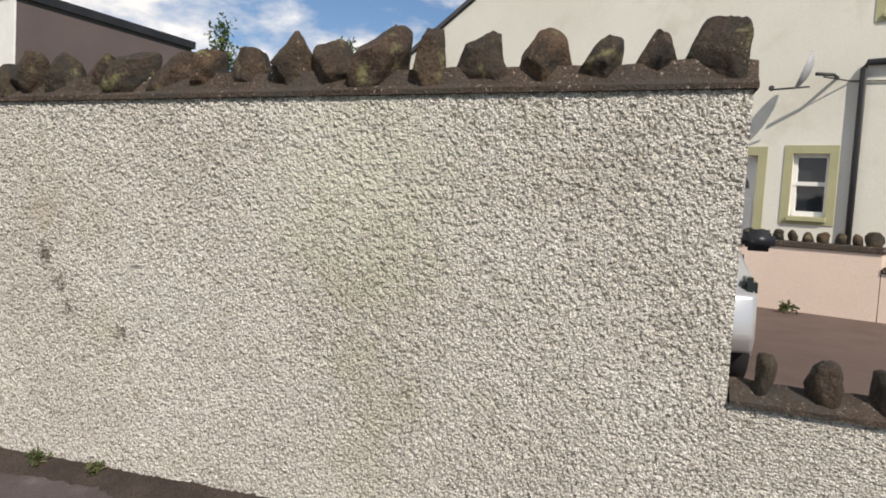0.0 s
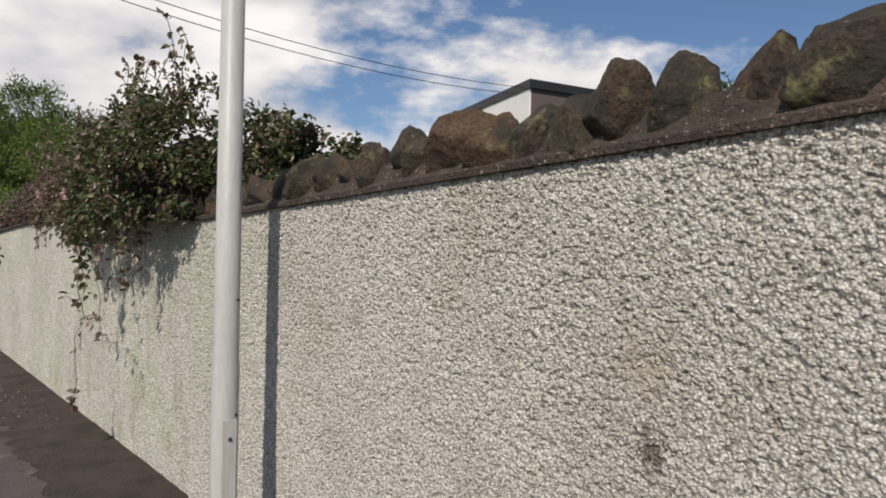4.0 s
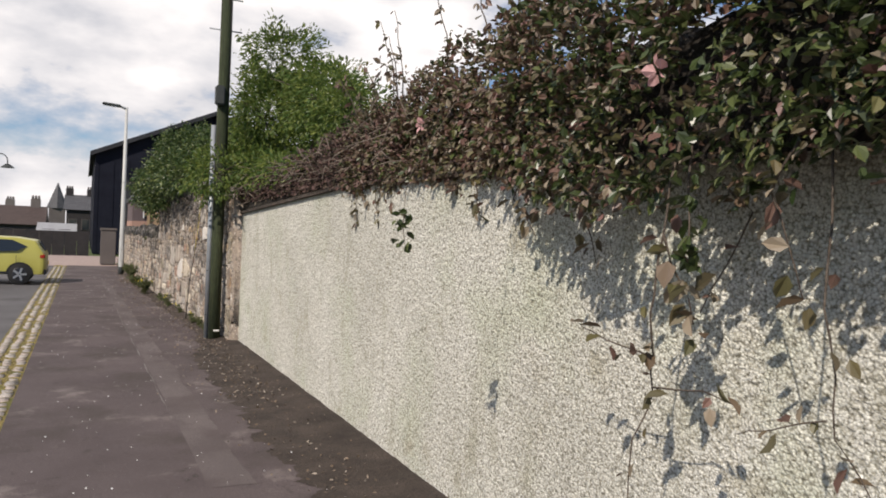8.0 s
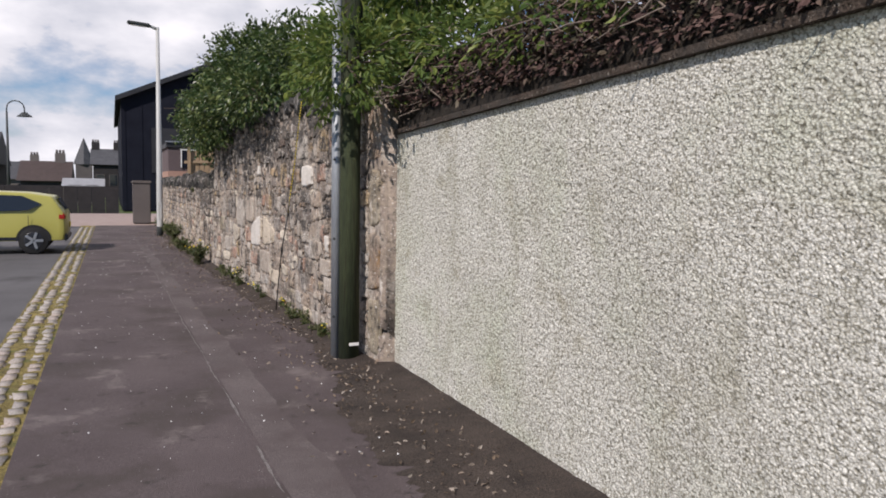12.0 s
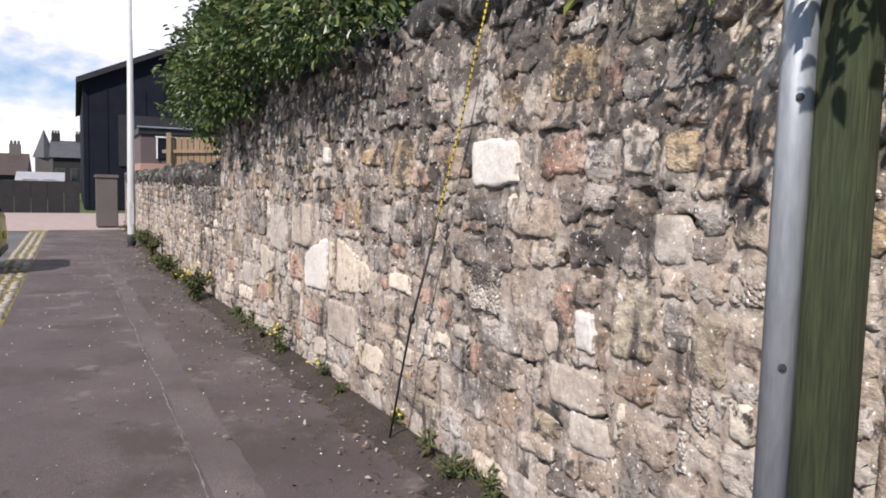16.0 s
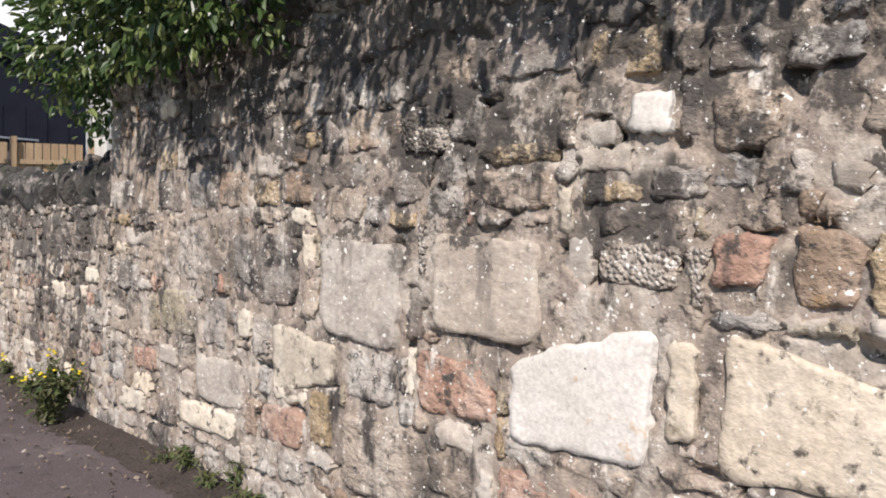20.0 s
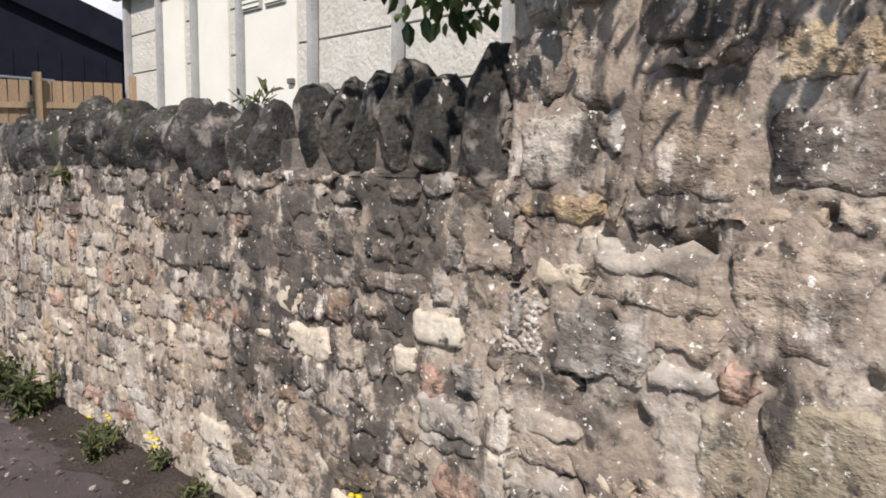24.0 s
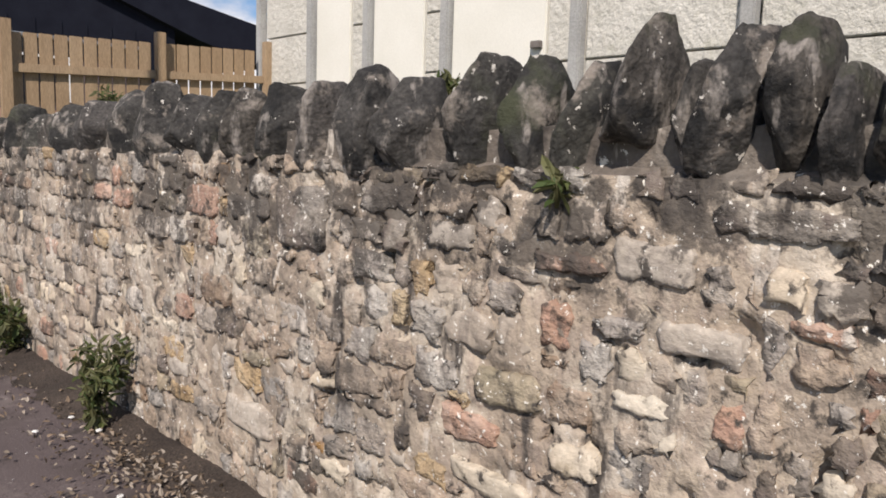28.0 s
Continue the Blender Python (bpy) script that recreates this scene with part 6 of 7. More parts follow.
tagged(part("gate_pier", bm_box((0.5, 0.6, 1.72), (-0.35, 37.6, 0.86), 0.02), TOWN_STONE), "plain rendered pier beside the gate", "gate pier")


# ---- houses behind wall A ----
HO, HU, HN = Vector((8.36, -9.39, 0)), Vector((0.407, 0.914, 0)), Vector((-0.914, 0.407, 0))
house = tagged(empty("house", HO), "cream rendered gabled house with olive window margins", "house")


def hp(name, a0, a1, z0, z1, d0, d1, mat, parent=None, label="", bevel=0.0):
    ob = frame_box(name, HO, HU, HN, a0, a1, z0, z1, d0, d1, mat, None, bevel, label)
    par = parent or house
    ob.parent, ob.matrix_parent_inverse = par, par.matrix_world.inverted()
    return ob


def pt(a, z, d=0.0):
    return tuple(HO + HU * a + HN * d + Vector((0, 0, z)))


# the gable is built round its window and door openings
edges_a = [-8.5, -2.1, -1.15, -0.62, -0.12, 0.38, 1.26, 9.2]
gv, gf = [], []


def gable_top(a):
    return 5.21 + (7.08 - a) * 0.585 if a > 0.6 else 5.21 + (7.08 - 0.6) * 0.585 - (0.6 - a) * 0.585


def gable_quad(a0, a1, z0a, z1a, z0b=None, z1b=None):
    k = len(gv)
    gv.extend([pt(a0, z0a), pt(a1, z0a if z0b is None else z0b), pt(a1, z1a if z1b is None else z1b), pt(a0, z1a)])
    gf.append((k, k + 1, k + 2, k + 3))


HOLES = {(-2.1, -1.15): [(4.75, 6.0)], (-0.62, -0.12): [(1.86, 2.79)], (0.38, 1.26): [(0.72, 2.76)]}
for a0, a1 in zip(edges_a, edges_a[1:]):
    z = 0.3
    for h0, h1 in HOLES.get((a0, a1), []):
        gable_quad(a0, a1, z, h0)
        z = h1
    if a0 < 0.6 < a1:
        gable_quad(a0, 0.6, z, gable_top(a0), z, gable_top(0.6))
        gable_quad(0.6, a1, z, gable_top(0.6), z, gable_top(a1))
    else:
        gable_quad(a0, a1, z, gable_top(a0), z, gable_top(a1))
for q in gf:
    ob = mesh_ob("wall", [gv[i] for i in q], [(0, 1, 2, 3)], RENDER_WHITE)
    ob.parent, ob.matrix_parent_inverse = house, house.matrix_world.inverted()
    sol = ob.modifiers.new("solid", "SOLIDIFY")
    sol.thickness, sol.offset = 0.3, 1.0
hp("body", -8.5, 9.2, 0.3, 3.9, -9.0, -0.9, RENDER_WHITE)
for sgn, a_low in ((1, 9.6), (-1, -8.4)):
    a, b = pt(0.6, gable_top(0.6) + 0.02, 0.06), pt(a_low, gable_top(a_low) + 0.02, 0.06)
    c, d = pt(a_low, gable_top(a_low) + 0.02, -9.2), pt(0.6, gable_top(0.6) + 0.02, -9.2)
    v = [a, b, c, d] + [(x, y, z + 0.09) for x, y, z in (a, b, c, d)]
    ob = mesh_ob("roof", v, [(0, 1, 2, 3), (7, 6, 5, 4), (0, 4, 5, 1), (1, 5, 6, 2), (2, 6, 7, 3), (3, 7, 4, 0)], SLATE)
    ob.parent, ob.matrix_parent_inverse = house, house.matrix_world.inverted()


def margin(a0, a1, z0, z1, w, parent):
    hp("margin", a0 - w, a0, z0 - w, z1 + w, 0.0, 0.015, OLIVE, parent)
    hp("margin", a1, a1 + w, z0 - w, z1 + w, 0.0, 0.015, OLIVE, parent)
    hp("margin", a0, a1, z1, z1 + w, 0.0, 0.015, OLIVE, parent)


def sash(a0, a1, z0, z1, olive=True):
    w = hp("window", a0, a1, z0, z0 + 0.03, -0.2, -0.12, WHITE_PAINT)
    if olive:
        margin(a0, a1, z0, z1, 0.12, w)
        hp("margin", a0, a1, z0 - 0.12, z0, 0.0, 0.013, OLIVE, w)
        hp("sill", a0 - 0.02, a1 + 0.02, z0 - 0.075, z0 - 0.005, 0.0, 0.06, OLIVE, w, bevel=0.006)
    t = 0.055
    for p in ((a0, a0 + t, z0, z1), (a1 - t, a1, z0, z1), (a0, a1, z1 - t, z1), (a0, a1, z0, z0 + t * 1.4)):
        hp("window_frame", *p, -0.16, -0.08, WHITE_PAINT, w, bevel=0.004)
    zm = (z0 + z1) / 2 + 0.02
    hp("meeting_rail", a0, a1, zm - 0.03, zm + 0.03, -0.15, -0.07, WHITE_PAINT, w, bevel=0.004)
    hp("pane", a0 + t, a1 - t, zm, z1 - t, -0.135, -0.128, GLASS, w)
    hp("pane", a0 + t, a1 - t, z0 + t, zm, -0.150, -0.143, GLASS, w)
    hp("blind", a0 + t, a1 - t, zm, z1 - t, -0.20, -0.19, WHITE_PAINT, w)
    return w


sash(-0.62, -0.12, 1.86, 2.79)
sash(-2.1, -1.15, 4.75, 6.0)
door = hp("door", 0.38, 1.26, 0.72, 2.76, -0.2, -0.14, WHITE_PAINT, label="white panelled front door with a fanlight")
margin(0.38, 1.26, 0.84, 2.76, 0.13, door)
for p in ((0.46, 0.80, 0.85, 1.35), (0.84, 1.18, 0.85, 1.35), (0.46, 0.80, 1.45, 2.1), (0.84, 1.18, 1.45, 2.1)):
    hp("panel", *p, -0.14, -0.125, WHITE_PAINT, door, bevel=0.006)
fan = [(0.82 + 0.3 * math.cos(t), 2.25 + 0.3 * math.sin(t)) for t in [math.pi * i / 10 for i in range(11)]]
ob = mesh_ob("fanlight", [pt(a, z, -0.135) for a, z in fan], [tuple(range(11))], GLASS)
ob.parent, ob.matrix_parent_inverse = door, door.matrix_world.inverted()
tp = tube_ob("downpipe", [pt(-0.96, 0.7, 0.07), pt(-0.96, 3.98, 0.07), pt(-1.0, 4.06, 0.07), pt(-2.6, 4.10, 0.07)], 0.045, FASCIA)
tp.parent, tp.matrix_parent_inverse = house, house.matrix_world.inverted()
# satellite dish
dish = tagged(empty("satellite_dish", pt(-0.42, 3.9, 0.0)), "grey satellite dish on a wall bracket", "satellite dish")
bm = bmesh.new()
bmesh.ops.create_uvsphere(bm, u_segments=24, v_segments=16, radius=0.62)
bmesh.ops.delete(bm, geom=[q for q in bm.verts if q.co.z > -0.46], context="VERTS")
for q in bm.verts:
    q.co.z += 0.62
face = (HU * 0.92 + HN * 0.30 + Vector((0, 0, 0.35))).normalized()
place = Matrix.Translation(Vector(pt(-0.36, 3.9, 0.42))) @ face.to_track_quat("Z", "Y").to_matrix().to_4x4() @ Matrix.Diagonal((0.72, 0.85, 1, 1))
bmesh.ops.transform(bm, matrix=place, verts=bm.verts)
ob = part("reflector", bm, surf("grey_dish", [(0.30, 0.31, 0.33), (0.36, 0.37, 0.39)], 3, 0.5, bump=0, fine=0.03), None, smooth=True)
ob.parent, ob.matrix_parent_inverse = dish, dish.matrix_world.inverted()
so = ob.modifiers.new("solid", "SOLIDIFY")
so.thickness = 0.012
for nm, pts, r in (("bracket", [pt(-0.62, 3.88, 0.0), pt(-0.62, 3.88, 0.25), pt(-0.42, 3.88, 0.40)], 0.025), ("feed_arm", [pt(-0.36, 3.70, 0.42), pt(0.10, 3.66, 0.55)], 0.014), ("lead", [pt(-0.5, 3.85, 0.3), pt(-0.8, 3.82, 0.02), pt(-1.8, 3.78, 0.02)], 0.010)):
    ob = tube_ob(nm, pts, r, BLACK_PAINT)
    ob.parent, ob.matrix_parent_inverse = dish, dish.matrix_world.inverted()
ob = part("receiver_head", bm_box((0.10, 0.07, 0.07), pt(0.12, 3.68, 0.55), 0.015), BLACK_PAINT)
ob.parent, ob.matrix_parent_inverse = dish, dish.matrix_world.inverted()

# driveway, retaining wall and its stones
tagged(prism("driveway", [(0.32, -30), (14, -30), (14, 3), (0.32, 3)], -0.1, 0.60, DRIVE), "dark red chip driveway behind the low wall", "driveway", kind="structure")
pink = tagged(frame_box("wall_6", HO, HU, HN, -1.62, 4.2, 0.5, 1.44, 1.2, 1.5, RENDER_PINK), "pale pink rendered garden wall", "wall", kind="structure")
cp = frame_box("coping", HO, HU, HN, -1.65, 4.2, 1.44, 1.52, 1.16, 1.53, CEMENT, None, 0.01)
cp.parent = pink
st = tagged(frame_box("wall_7", HO, HU, HN, -6.0, -1.63, 0.5, 1.20, 1.2, 1.5, RENDER_PINK), "lower stepped part of the pink garden wall", "wall", kind="structure")
cp = frame_box("coping", HO, HU, HN, -6.0, -1.64, 1.20, 1.28, 1.16, 1.53, CEMENT, None, 0.01)
cp.parent = st
rs = random.Random(9)
for k in range(13):
    a = -1.50 + 0.19 * k
    boulder("coping_stone", pt(a, 1.58, 1.35), (0.22, 0.13 if k else 0.24, 0.17 if k else 0.24), 800 + k, COPE_BROWN, pink, sub=2, turn=rs.uniform(-30, 30))
for k in range(9):
    boulder("coping_stone", pt(-1.8 - 0.2 * k, 1.34, 1.35), (0.22, 0.14, 0.17), 830 + k, COPE_BROWN, st, sub=2, turn=rs.uniform(-30, 30))

# flat-roofed building
flat = tagged(empty("building", (14.88, 11.6, 0)), "flat-roofed white and mauve block with a dark fascia", "building")
FP = [(14.88, 11.6), (22.3, 10.5), (24.7, 17.8), (17.2, 18.9)]


def flat_add(ob):
    ob.parent, ob.matrix_parent_inverse = flat, flat.matrix_world.inverted()
    return ob


flat_add(prism("wall", FP, 0.0, 7.2, SIDE_BROWN))
fo_, fu, fn = Vector((14.88, 11.6, 0)), Vector((2.32, 7.3, 0)).normalized(), Vector((-7.3, 2.32, 0)).normalized()
flat_add(frame_box("white_face", fo_, fu, fn, 0.0, 7.66, 0.0, 7.2, 0.0, 0.06, WHITE_PAINT, None, 0, "white rendered end wall"))
mid = Vector((sum(p[0] for p in FP) / 4, sum(p[1] for p in FP) / 4))
flat_add(prism("fascia", [tuple(mid + (Vector(p) - mid) * 1.03) for p in FP], 7.2, 7.48, FASCIA))
for a in (1.7, 5.2):
    wdw = flat_add(frame_box("window", fo_, fu, fn, a, a + 0.95, 3.9, 6.3, 0.02, 0.10, BLUE_FRAME, None, 0.01))
    for z0, z1 in ((4.0, 4.7), (4.8, 6.2)):
        p = frame_box("pane", fo_, fu, fn, a + 0.1, a + 0.85, z0, z1, 0.10, 0.106, GLASS)
        p.parent, p.matrix_parent_inverse = wdw, wdw.matrix_world.inverted()


# ---- trees behind ----
def tree(at, h, r, label, seed, n=2600, leaf=0.16):
    t = tagged(empty("tree", at), label, "tree", "trees behind the walls")
    g = random.Random(seed)
    tr = tube_ob("trunk", [(0, 0, -0.2), (0.05, 0, h * 0.35), (0, 0.1, h * 0.75)], [h * 0.025, h * 0.018, h * 0.007], BARK, t, 8)
    cs, ds = [], []
    gr = np.random.default_rng(seed)
    for k in range(13):
        a, z = g.uniform(0, 6.3), g.uniform(0.45, 0.98)
        rr = r * math.sin(min(1.0, (1.08 - z) * 1.9) * math.pi / 2) * g.uniform(0.5, 1.0)
        e = Vector((math.cos(a) * rr, math.sin(a) * rr, h * z))
        tube_ob("limb", [(0, 0.05, h * (z - 0.2)), e * 0.6 + Vector((0, 0, h * z * 0.38)), e], [h * 0.008, h * 0.005, h * 0.002], BARK, tr, 5)
        m = n // 13
        c = np.array(e) + gr.normal(0, 1, (m, 3)) * r * 0.26
        cs.append(c)
        ds.append(gr.normal(0, 1, (m, 3)))
    leaves("crown", np.concatenate(cs), np.concatenate(ds), leaf, LEAF_GREEN, t, gr, width=0.45)
    return t


tree((25.2, 10.9, 0), 9.3, 1.0, "slim young tree with airy grey-green leaves", 41, 1500, 0.2)
tree((27.6, 6.0, 0), 9.5, 0.6, "small young tree with airy leaves", 42, 900, 0.18)


# ---- cars ----
def car(at, turn, paint, label, size=(3.8, 1.62, 1.36)):
    """A small hatchback, nose to -x: body, glasshouse, wheels, lamps, mirrors."""
    L, Wd, H = size
    c = tagged(empty("car", at, turn), label, "car")
    prof = [(-0.5, 0.28), (-0.49, 0.47), (-0.40, 0.56), (-0.26, 0.62), (-0.06, 0.93), (0.10, 1.0), (0.30, 0.985), (0.43, 0.93), (0.495, 0.66), (0.5, 0.40), (0.49, 0.22), (-0.48, 0.20)]
    secs = [(-1.0, 0.90, 0.93), (-0.97, 0.97, 0.985), (-0.7, 1.0, 1.0), (0.0, 1.0, 1.0), (0.7, 1.0, 1.0), (0.97, 0.97, 0.985), (1.0, 0.90, 0.93)]
    v, f = [], []
    for s, kx, kz in secs:
        for x, z in prof:
            tuck = 1.0 - 0.17 * max(0.0, (z - 0.60) / 0.4)
            v.append((x * L * kx, s * Wd / 2 * tuck, 0.14 * H + (z - 0.14) * H * kz))
    k = len(prof)
    for i in range(len(secs) - 1):
        for j in range(k):
            f.append((i * k + j, i * k + (j + 1) % k, (i + 1) * k + (j + 1) % k, (i + 1) * k + j))
    f += [tuple(range(k))[::-1], tuple(range((len(secs) - 1) * k, len(secs) * k))]
    body = mesh_ob("body", v, f, paint, c, True)
    bv = body.modifiers.new("bevel", "BEVEL")
    bv.width, bv.segments = 0.03, 2

    def yat(z):
        return Wd / 2 * (1.0 - 0.17 * max(0.0, (z / H - 0.60) / 0.4))

    for s in (-1, 1):
        glass = [(-0.20, 0.655), (-0.045, 0.90), (0.10, 0.945), (0.27, 0.93), (0.37, 0.80), (0.30, 0.70), (0.0, 0.665)]
        vv = [(x * L, s * (yat(z * H) + 0.006), z * H) for x, z in glass]
        g = mesh_ob("side_window", vv, [tuple(range(len(vv)))], GLASS, c)
        tube_ob("pillar", [(0.085 * L, s * (yat(0.665 * H) + 0.01), 0.665 * H), (0.09 * L, s * (yat(0.945 * H) + 0.01), 0.945 * H)], 0.022, BLACK_TRIM, g, 6)
        part("sill_trim", bm_box((L * 0.52, 0.02, 0.07), (0, s * (Wd / 2 + 0.002), 0.25 * H), 0.008), BLACK_TRIM, c)
        for x in (-0.185, 0.085, 0.30):
            tube_ob("door_gap", [(x * L, s * (Wd / 2 + 0.002), 0.30 * H), (x * L, s * (Wd / 2 + 0.002), 0.62 * H)], 0.006, BLACK_TRIM, c, 4)
        part("door_handle", bm_box((0.16, 0.03, 0.03), (0.03 * L, s * (Wd / 2 + 0.012), 0.585 * H), 0.008), BLACK_TRIM, c)
        mr = part("wing_mirror", bm_box((0.13, 0.24, 0.17), (-0.17 * L, s * (Wd / 2 + 0.11), 0.70 * H), 0.045), BLACK_TRIM, c, smooth=True)
        part("mirror_glass", bm_box((0.01, 0.19, 0.12), (-0.17 * L + 0.064, s * (Wd / 2 + 0.115), 0.70 * H), 0.004), GLASS, mr)
        part("tail_lamp", bm_box((0.16, 0.08, 0.15), (0.468 * L, s * (Wd / 2 - 0.055), 0.60 * H), 0.03), RED_LENS, c)
        part("head_lamp", bm_box((0.24, 0.10, 0.13), (-0.43 * L, s * (Wd / 2 - 0.06), 0.50 * H), 0.03), GLASS, c)
        for x in (-0.315, 0.325):
            w = empty("wheel")
            w.parent = c
            w.location = (x * L, s * (Wd / 2 - 0.09), 0.30)
            tv_, tf_ = tube([(0, -0.1, 0), (0, -0.085, 0), (0, 0.085, 0), (0, 0.1, 0)], [0.27, 0.30, 0.30, 0.27], 26)
            mesh_ob("tyre", tv_, tf_, RUBBER, w, True)
            av, af = tube([(0, s * 0.06, 0), (0, s * 0.098, 0), (0, s * 0.104, 0)], [0.20, 0.20, 0.17], 20)
            rim = mesh_ob("rim", av, af, BLACK_TRIM, w, True)
            for q in range(5):
                an = radians(90 + 72 * q)
                part("spoke", bm_box((0.055, 0.02, 0.17), (0, 0, 0.10), 0.008, Matrix.Translation((0, s * 0.112, 0)) @ Matrix.Rotation(an, 4, "Y")), ALLOY, rim)
            arch = [(x * L + 0.345 * math.cos(t), s * (Wd / 2 + 0.004), 0.30 + 0.345 * math.sin(t)) for t in [math.pi * i / 12 for i in range(13)]]
            mesh_ob("wheel_arch", arch + [(x * L, s * (Wd / 2 + 0.004), 0.22)], [tuple(range(14))], RUBBER, c)
    part("rear_window", bm_box((0.02, Wd * 0.66, 0.30), (0, 0, 0), 0.005, pose(0.462 * L + 0.012, 0, 0.80 * H, 0, -27, 0)), GLASS, c)
    part("windscreen", bm_box((0.02, Wd * 0.74, 0.52), (0, 0, 0), 0.005, pose(-0.165 * L - 0.012, 0, 0.775 * H, 0, 58, 0)), GLASS, c)
    part("bumper", bm_box((0.10, Wd * 0.94, 0.16), (0.487 * L, 0, 0.27 * H), 0.03), BLACK_TRIM, c)
    part("number_plate", bm_box((0.012, 0.5, 0.11), (0.503 * L, 0, 0.45 * H), 0.003), PETAL, c)
    tube_ob("roof_aerial", [(0.36 * L, 0, 0.97 * H), (0.41 * L, 0, 1.08 * H)], 0.006, BLACK_TRIM, c, 5)
    return c


car((-5.05, 24.6, -0.04), 0, CAR_YELLOW, "bright yellow hatchback parked across the road edge")
car((3.05, -7.36, 0.60), 0, CAR_SILVER, "silver car parked on the driveway behind the wall", (3.6, 1.68, 1.44))

# ---- far town ----
dark = tagged(empty("boundary_fence", (0, 60, 0)), "dark boarded fence across the junction", "fence")
for k in range(60):
    ob = part("board", bm_box((0.62, 0.05, 1.45), (-40 + k * 0.64, 47.5, 0.58)), DARK_FENCE)
    ob.parent, ob.matrix_parent_inverse = dark, dark.matrix_world.inverted()


def town_house(x, y, w, d, eave, ridge, label, wall=TOWN_STONE, chimneys=1, z=-1.0, hip=False, slates=None):
    h = tagged(empty("town_house", (x, y, z)), label, "house", "houses of the town")
    part("wall", bm_box((w, d, eave), (0, 0, eave / 2)), wall, h)
    o = 0.3
    if hip:
        v = [(-w / 2 - o, -d / 2 - o, eave), (w / 2 + o, -d / 2 - o, eave), (w / 2 + o, d / 2 + o, eave), (-w / 2 - o, d / 2 + o, eave), (0, 0, ridge)]
        f = [(0, 1, 4), (1, 2, 4), (2, 3, 4), (3, 0, 4), (3, 2, 1, 0)]
    else:
        v = [(-w / 2 - o, -d / 2 - o, eave), (w / 2 + o, -d / 2 - o, eave), (w / 2 + o, d / 2 + o, eave), (-w / 2 - o, d / 2 + o, eave), (-w / 2 - o, 0, ridge), (w / 2 + o, 0, ridge)]
        f = [(0, 1, 5, 4), (2, 3, 4, 5), (0, 4, 3), (1, 2, 5), (3, 2, 1, 0)]
    roof = mesh_ob("roof", v, f, slates or SLATE, h)
    for k in range(chimneys):
        cx = (-0.42 + 0.84 * k / max(1, chimneys - 1)) * w if chimneys > 1 else 0.3 * w
        part("chimney", bm_box((0.8, 0.6, 1.0), (cx, 0, ridge + 0.2), 0.03), wall, roof)
        for q in (-0.25, 0.0, 0.25):
            tube_ob("chimney_pot", [(cx + q, 0, ridge + 0.68), (cx + q, 0, ridge + 1.0)], [0.11, 0.09], TOWN_STONE, roof, 8)
    for k in range(max(2, int(w / 3))):
        wx = -w / 2 + w * (k + 0.5) / max(2, int(w / 3))
        wd = part("window", bm_box((0.86, 0.06, 1.2), (wx, -d / 2 - 0.01, eave * 0.62)), TOWN_STONE, h)
        part("pane", bm_box((0.74, 0.02, 1.14), (wx, -d / 2 - 0.045, eave * 0.62)), GLASS, wd)
    return h


town_house(-17.5, 66, 16, 9, 2.9, 5.2, "long low slate-roofed building", DARK_FENCE, 0, z=-0.3)
town_house(-7.3, 78, 3.4, 7, 2.5, 4.2, "small stone house with a steep brown tiled roof", TOWN_STONE, 1, z=-1, slates=surf("brown_tile", [(0.06, 0.042, 0.038), (0.09, 0.064, 0.056)], 3, 0.8, fine=0.2))
town_house(-16, 120, 10, 9, 3.0, 5.4, "grey stone terrace with chimneys", TOWN_STONE, 3, z=-1.5)
town_house(-27, 130, 14, 9, 3.4, 7.0, "grey stone terrace with tall chimneys", TOWN_STONE, 3, z=-1.5)
town_house(-44, 120, 16, 9, 3.4, 6.5, "row of slate-roofed houses", TOWN_STONE, 3, z=-1.5)
town_house(-11.5, 92, 5, 6, 2.6, 4.4, "small stone cottage with a slate roof", TOWN_STONE, 2, z=-1)
town_house(-17.5, 100, 6, 7, 3.0, 5.2, "stone house with twin chimneys", TOWN_STONE, 2, z=-1)
town_house(-2.7, 96, 2.6, 8, 4.3, 6.1, "narrow grey house beside the spire", DARK_FENCE, 2, z=-1)
town_house(-4.1, 66, 2.2, 3, 1.25, 1.85, "small outhouse with a pale roof", TOWN_STONE, 0, z=-0.1, slates=surf("pale_sheet_roof", [(0.30, 0.31, 0.33), (0.38, 0.39, 0.41)], 2, 0.6))
spire = tagged(empty("church_tower", (-6.6, 150, 0)), "grey church tower with a pointed spire", "church")
part("tower", bm_box((2.6, 2.6, 4.6), (0, 0, 2.2)), TOWN_STONE, spire)
bm = bmesh.new()
bmesh.ops.create_cone(bm, segments=8, radius1=1.75, radius2=0.04, depth=4.6, cap_ends=True)
bmesh.ops.translate(bm, verts=bm.verts, vec=(0, 0, 6.7))
part("spire", bm, SLATE, spire)
swan = tagged(empty("street_lamp", (-7.35, 52.0, 0)), "dark swan-neck street lamp far across the junction", "street lamp", "street lamps")
tube_ob("shaft", [(0, 0, -0.2), (0, 0, 5.2)], [0.09, 0.05], BLACK_PAINT, swan, 8)
tube_ob("swan_neck", [(0, 0, 5.2)] + [(0.42 - 0.42 * math.cos(t), 0, 5.4 + 0.42 * math.sin(t)) for t in [math.pi * i / 8 for i in range(9)]] + [(0.84, 0, 5.2)], 0.035, BLACK_PAINT, swan, 6)
bm = bmesh.new()
bmesh.ops.create_cone(bm, segments=16, radius1=0.40, radius2=0.10, depth=0.24, cap_ends=True)
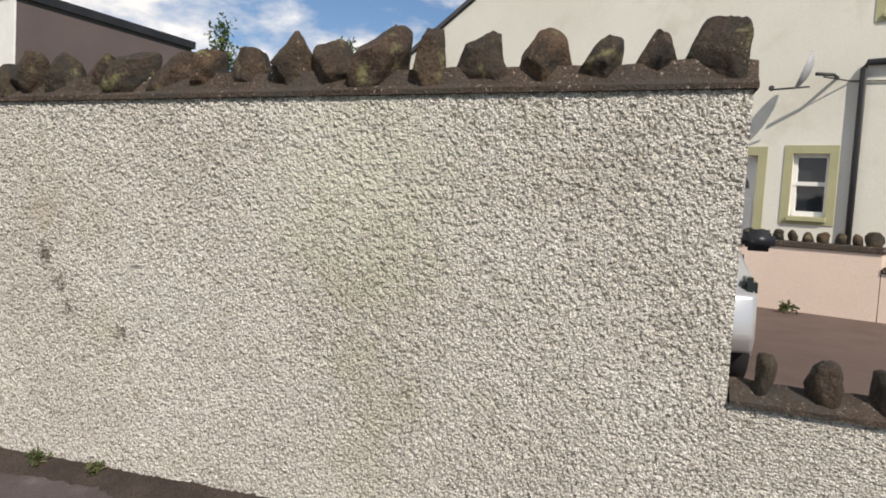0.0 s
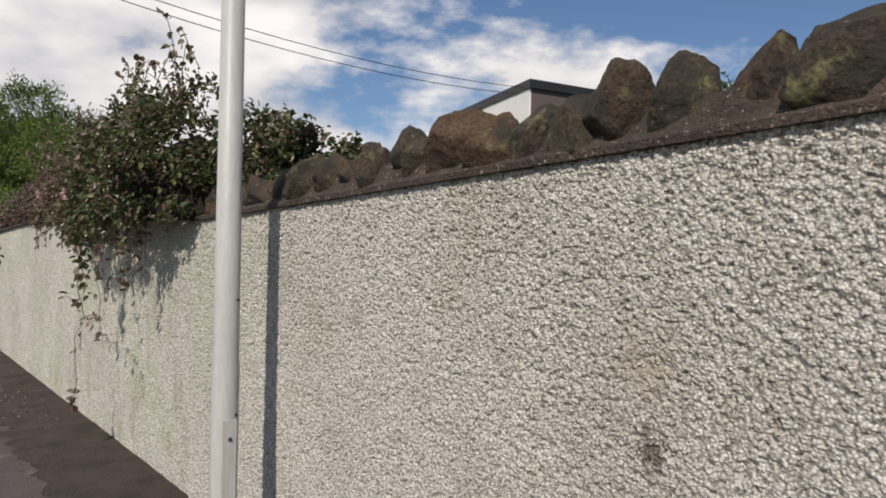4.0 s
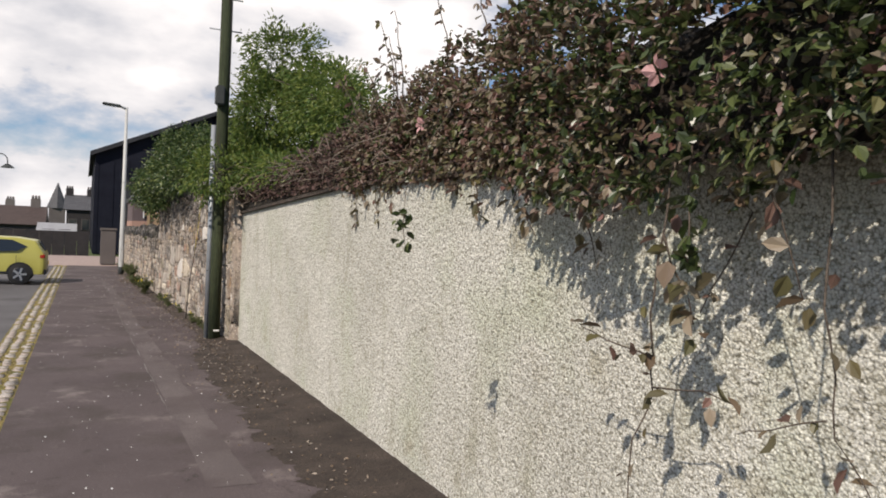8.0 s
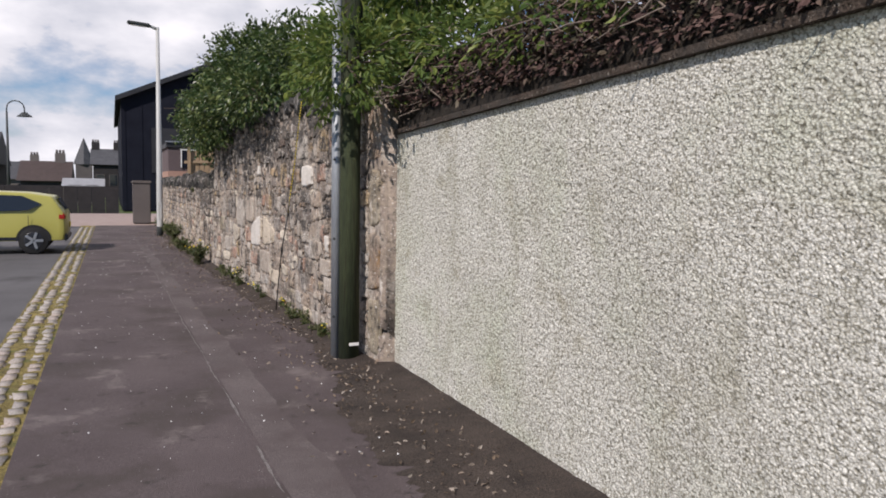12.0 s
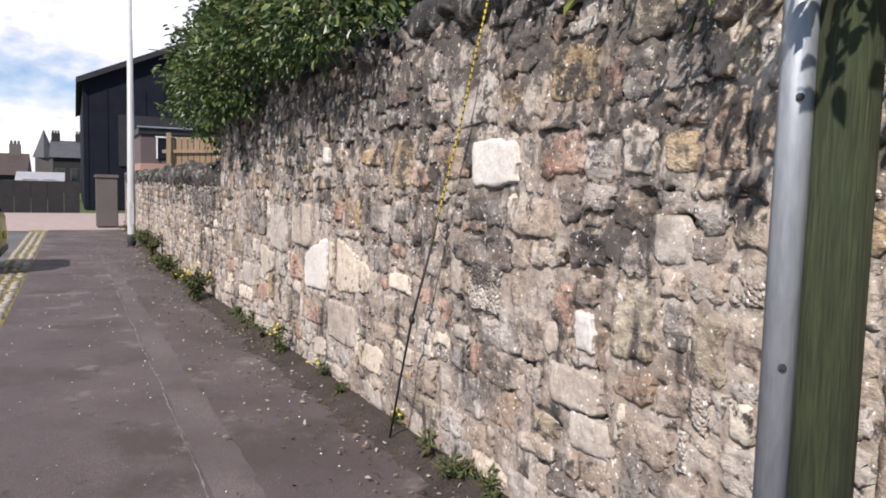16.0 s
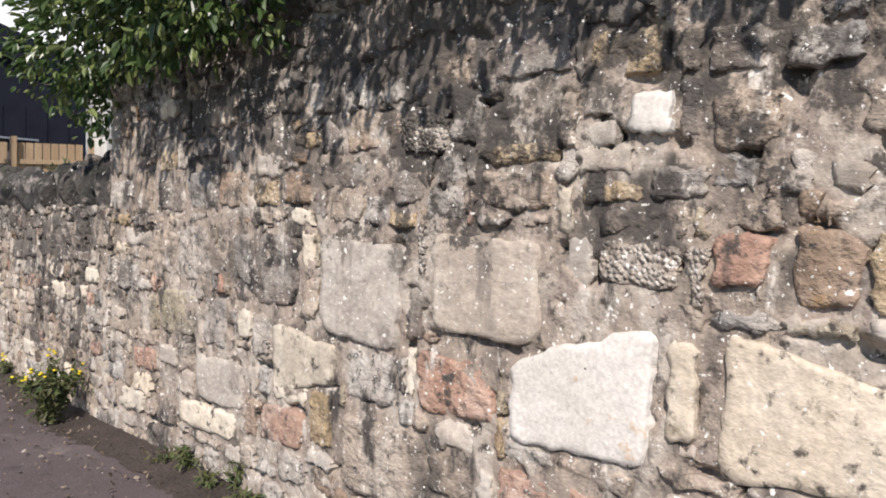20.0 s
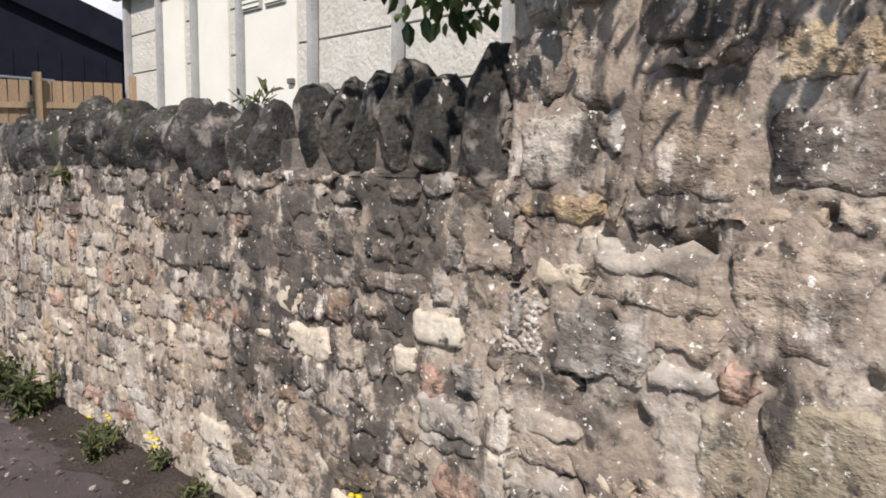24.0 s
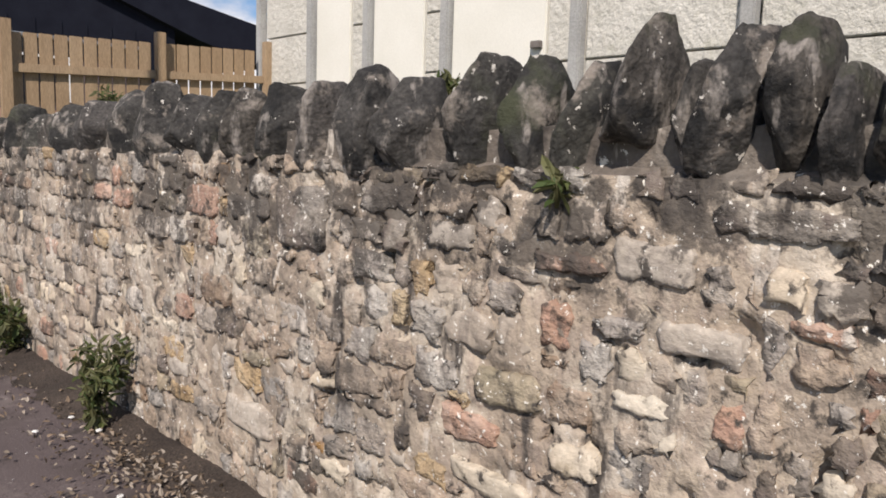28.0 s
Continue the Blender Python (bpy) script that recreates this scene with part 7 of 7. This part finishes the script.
bmesh.ops.translate(bm, verts=bm.verts, vec=(0.84, 0, 5.1))
part("lantern", bm, BLACK_PAINT, swan)


# ---- weeds and litter ----
def weed(at, r, h, n, seed, flowers=0, leaf=0.07, label="green weed growing at the wall foot"):
    w = tagged(empty("weed", at), label, "weed", "weeds along the wall foot")
    g = np.random.default_rng(seed)
    cs, ds = [], []
    stems = 7
    for k in range(stems):
        a = g.uniform(0, 6.28)
        tip = Vector((math.cos(a) * r * g.uniform(0.3, 1), math.sin(a) * r * g.uniform(0.3, 1), h * g.uniform(0.6, 1)))
        st_ = tube_ob("stem", [(0, 0, 0), tuple(tip * 0.5 + Vector((0, 0, h * 0.15))), tuple(tip)], [0.006, 0.004, 0.002], LEAF_WEED, w, 4)
        m = n // stems
        t = g.uniform(0.1, 1.0, m)
        c = np.array([tuple(tip * q * 0.85 + Vector((0, 0, h * 0.2 * math.sin(3.1 * q)))) for q in t]) + g.normal(0, r * 0.10, (m, 3))
        c[:, 2] = np.maximum(c[:, 2], 0.01)
        cs.append(c)
        ds.append(g.normal(0, 0.8, (m, 3)) + np.array([0, 0, 0.3]))
        if k < flowers:
            for q in range(4):
                e = tip + Vector((g.normal(0, 0.025), g.normal(0, 0.025), 0.012 * q))
                boulder("flower", e, (0.028, 0.028, 0.016), seed + k * 5 + q, PETAL, w, sub=1)
    leaves("leaves", np.concatenate(cs), np.concatenate(ds), leaf, LEAF_WEED, w, g, width=0.35)


weed((-0.76, 20.4, 0), 0.30, 0.48, 620, 51, 7, 0.06, "ragwort with yellow flowers at the wall foot")
weed((-0.50, 17.1, 0), 0.12, 0.36, 110, 52, 2, 0.05)
weed((-0.74, 22.5, 0), 0.14, 0.20, 160, 60, 0, 0.05)
weed((-0.76, 23.45, 0), 0.22, 0.24, 300, 53, 0, 0.07)
weed((-0.82, 24.0, 0), 0.24, 0.30, 320, 54, 0, 0.07)
weed((-0.80, 26.0, 0), 0.26, 0.50, 400, 55, 0, 0.07)
weed((-0.74, 28.3, 0), 0.25, 0.45, 300, 56, 0, 0.08)
weed((-0.70, 27.8, 0), 0.28, 0.45, 260, 57, 0, 0.08)
weed((-0.75, 29.0, 0), 0.30, 0.40, 260, 58, 1, 0.08)
weed((-0.8, 31.5, 0), 0.35, 0.4, 260, 59, 0, 0.08)
g = random.Random(77)
for k in range(26):
    y = g.uniform(12.6, 24.5)
    x = (c_x(y) if y < 20.1 else d_x(y)) - g.uniform(0.03, 0.12)
    weed((x, y, 0.01), g.uniform(0.06, 0.15), g.uniform(0.06, 0.18), 70, 600 + k, 1 if k % 6 == 0 else 0, 0.045, "small tuft of weeds at the wall foot")
for y, r, h in ((-3.1, 0.14, 0.16), (-3.5, 0.18, 0.2), (-4.0, 0.16, 0.12), (-4.4, 0.12, 0.10), (-1.35, 0.10, 0.08), (-2.3, 0.12, 0.10)):
    weed((-0.16, y, 0.02), r * 0.6, h * 0.5, 60, int(700 - y * 10), 0, 0.05, "small tuft of weeds in the dirt at the wall foot")
weed(pt(-0.62, 0.62, 1.75), 0.20, 0.10, 70, 70, 0, 0.08)
# small growth on top of wall D
for y, s in ((21.7, 0.12), (23.9, 0.07), (26.8, 0.12)):
    weed((d_x(y) + 0.22, y, 1.66), s, s * 1.6, 60, int(y * 10), 0, 0.05, "green sprig rooted in the coping")
weed((d_x(23.25) - 0.02, 23.25, 1.36), 0.06, 0.10, 40, 99, 0, 0.06, "tuft of grass in a mortar joint")
rg = np.random.default_rng(3)
n = 4200
ly = rg.uniform(3, 31, n)
wall_x = np.where(ly < 12, 0.0, np.where(ly < 20.1, 0.33 - 0.041 * ly, -0.269 - 0.012 * ly))
lx = wall_x - 0.04 - np.abs(rg.normal(0, 0.28, n)) * (1 + 0.9 * rg.random(n))
c = np.stack([lx, ly, np.full(n, 0.016) + rg.uniform(0, 0.012, n)], 1)
d = np.stack([rg.normal(0, 1, n), rg.normal(0, 1, n), np.full(n, 0.15)], 1)
pile = rg.random(n) < 0.24
ly = np.where(pile, rg.normal(25.0, 0.55, n), ly)
c[:, 1] = ly
c[:, 0] = np.where(pile, -0.62 - np.abs(rg.normal(0, 0.22, n)), c[:, 0])
near = rg.random(n) < 0.22
c[:, 1] = np.where(near & ~pile, rg.uniform(7.5, 12.4, n), c[:, 1])
c[:, 0] = np.where(near & ~pile, -0.05 - np.abs(rg.normal(0, 0.38, n)), c[:, 0])
lit = leaves("leaf_litter_scatter", c, d, 0.030, LITTER, None, rg, width=0.5, droop=-0.05)
tagged(lit, "dry leaves and grit strewn along the pavement edge", "leaf litter", kind="stuff")
n = 420
c = np.stack([rg.uniform(-2.7, -0.6, n), rg.uniform(4, 29, n), np.full(n, 0.016)], 1)
chips = leaves("grit_scatter", c, rg.normal(0, 1, (n, 3)) * np.array([1, 1, 0.1]), 0.011, PAPER, None, rg, width=0.8, droop=0)
tagged(chips, "pale specks of grit and blossom on the tarmac", "grit", kind="stuff")
for k in range(7):
    x, y = g.uniform(-1.1, -0.75), g.uniform(24.2, 26.2)
    tagged(part("litter_scrap", bm_box((g.uniform(0.02, 0.05), g.uniform(0.015, 0.03), 0.010), (0, 0, 0), 0.004, pose(x, y, 0.025, 0, g.uniform(-15, 15), g.uniform(0, 180))), PAPER), "crumpled white scrap on the pavement", "litter", "scraps of litter")
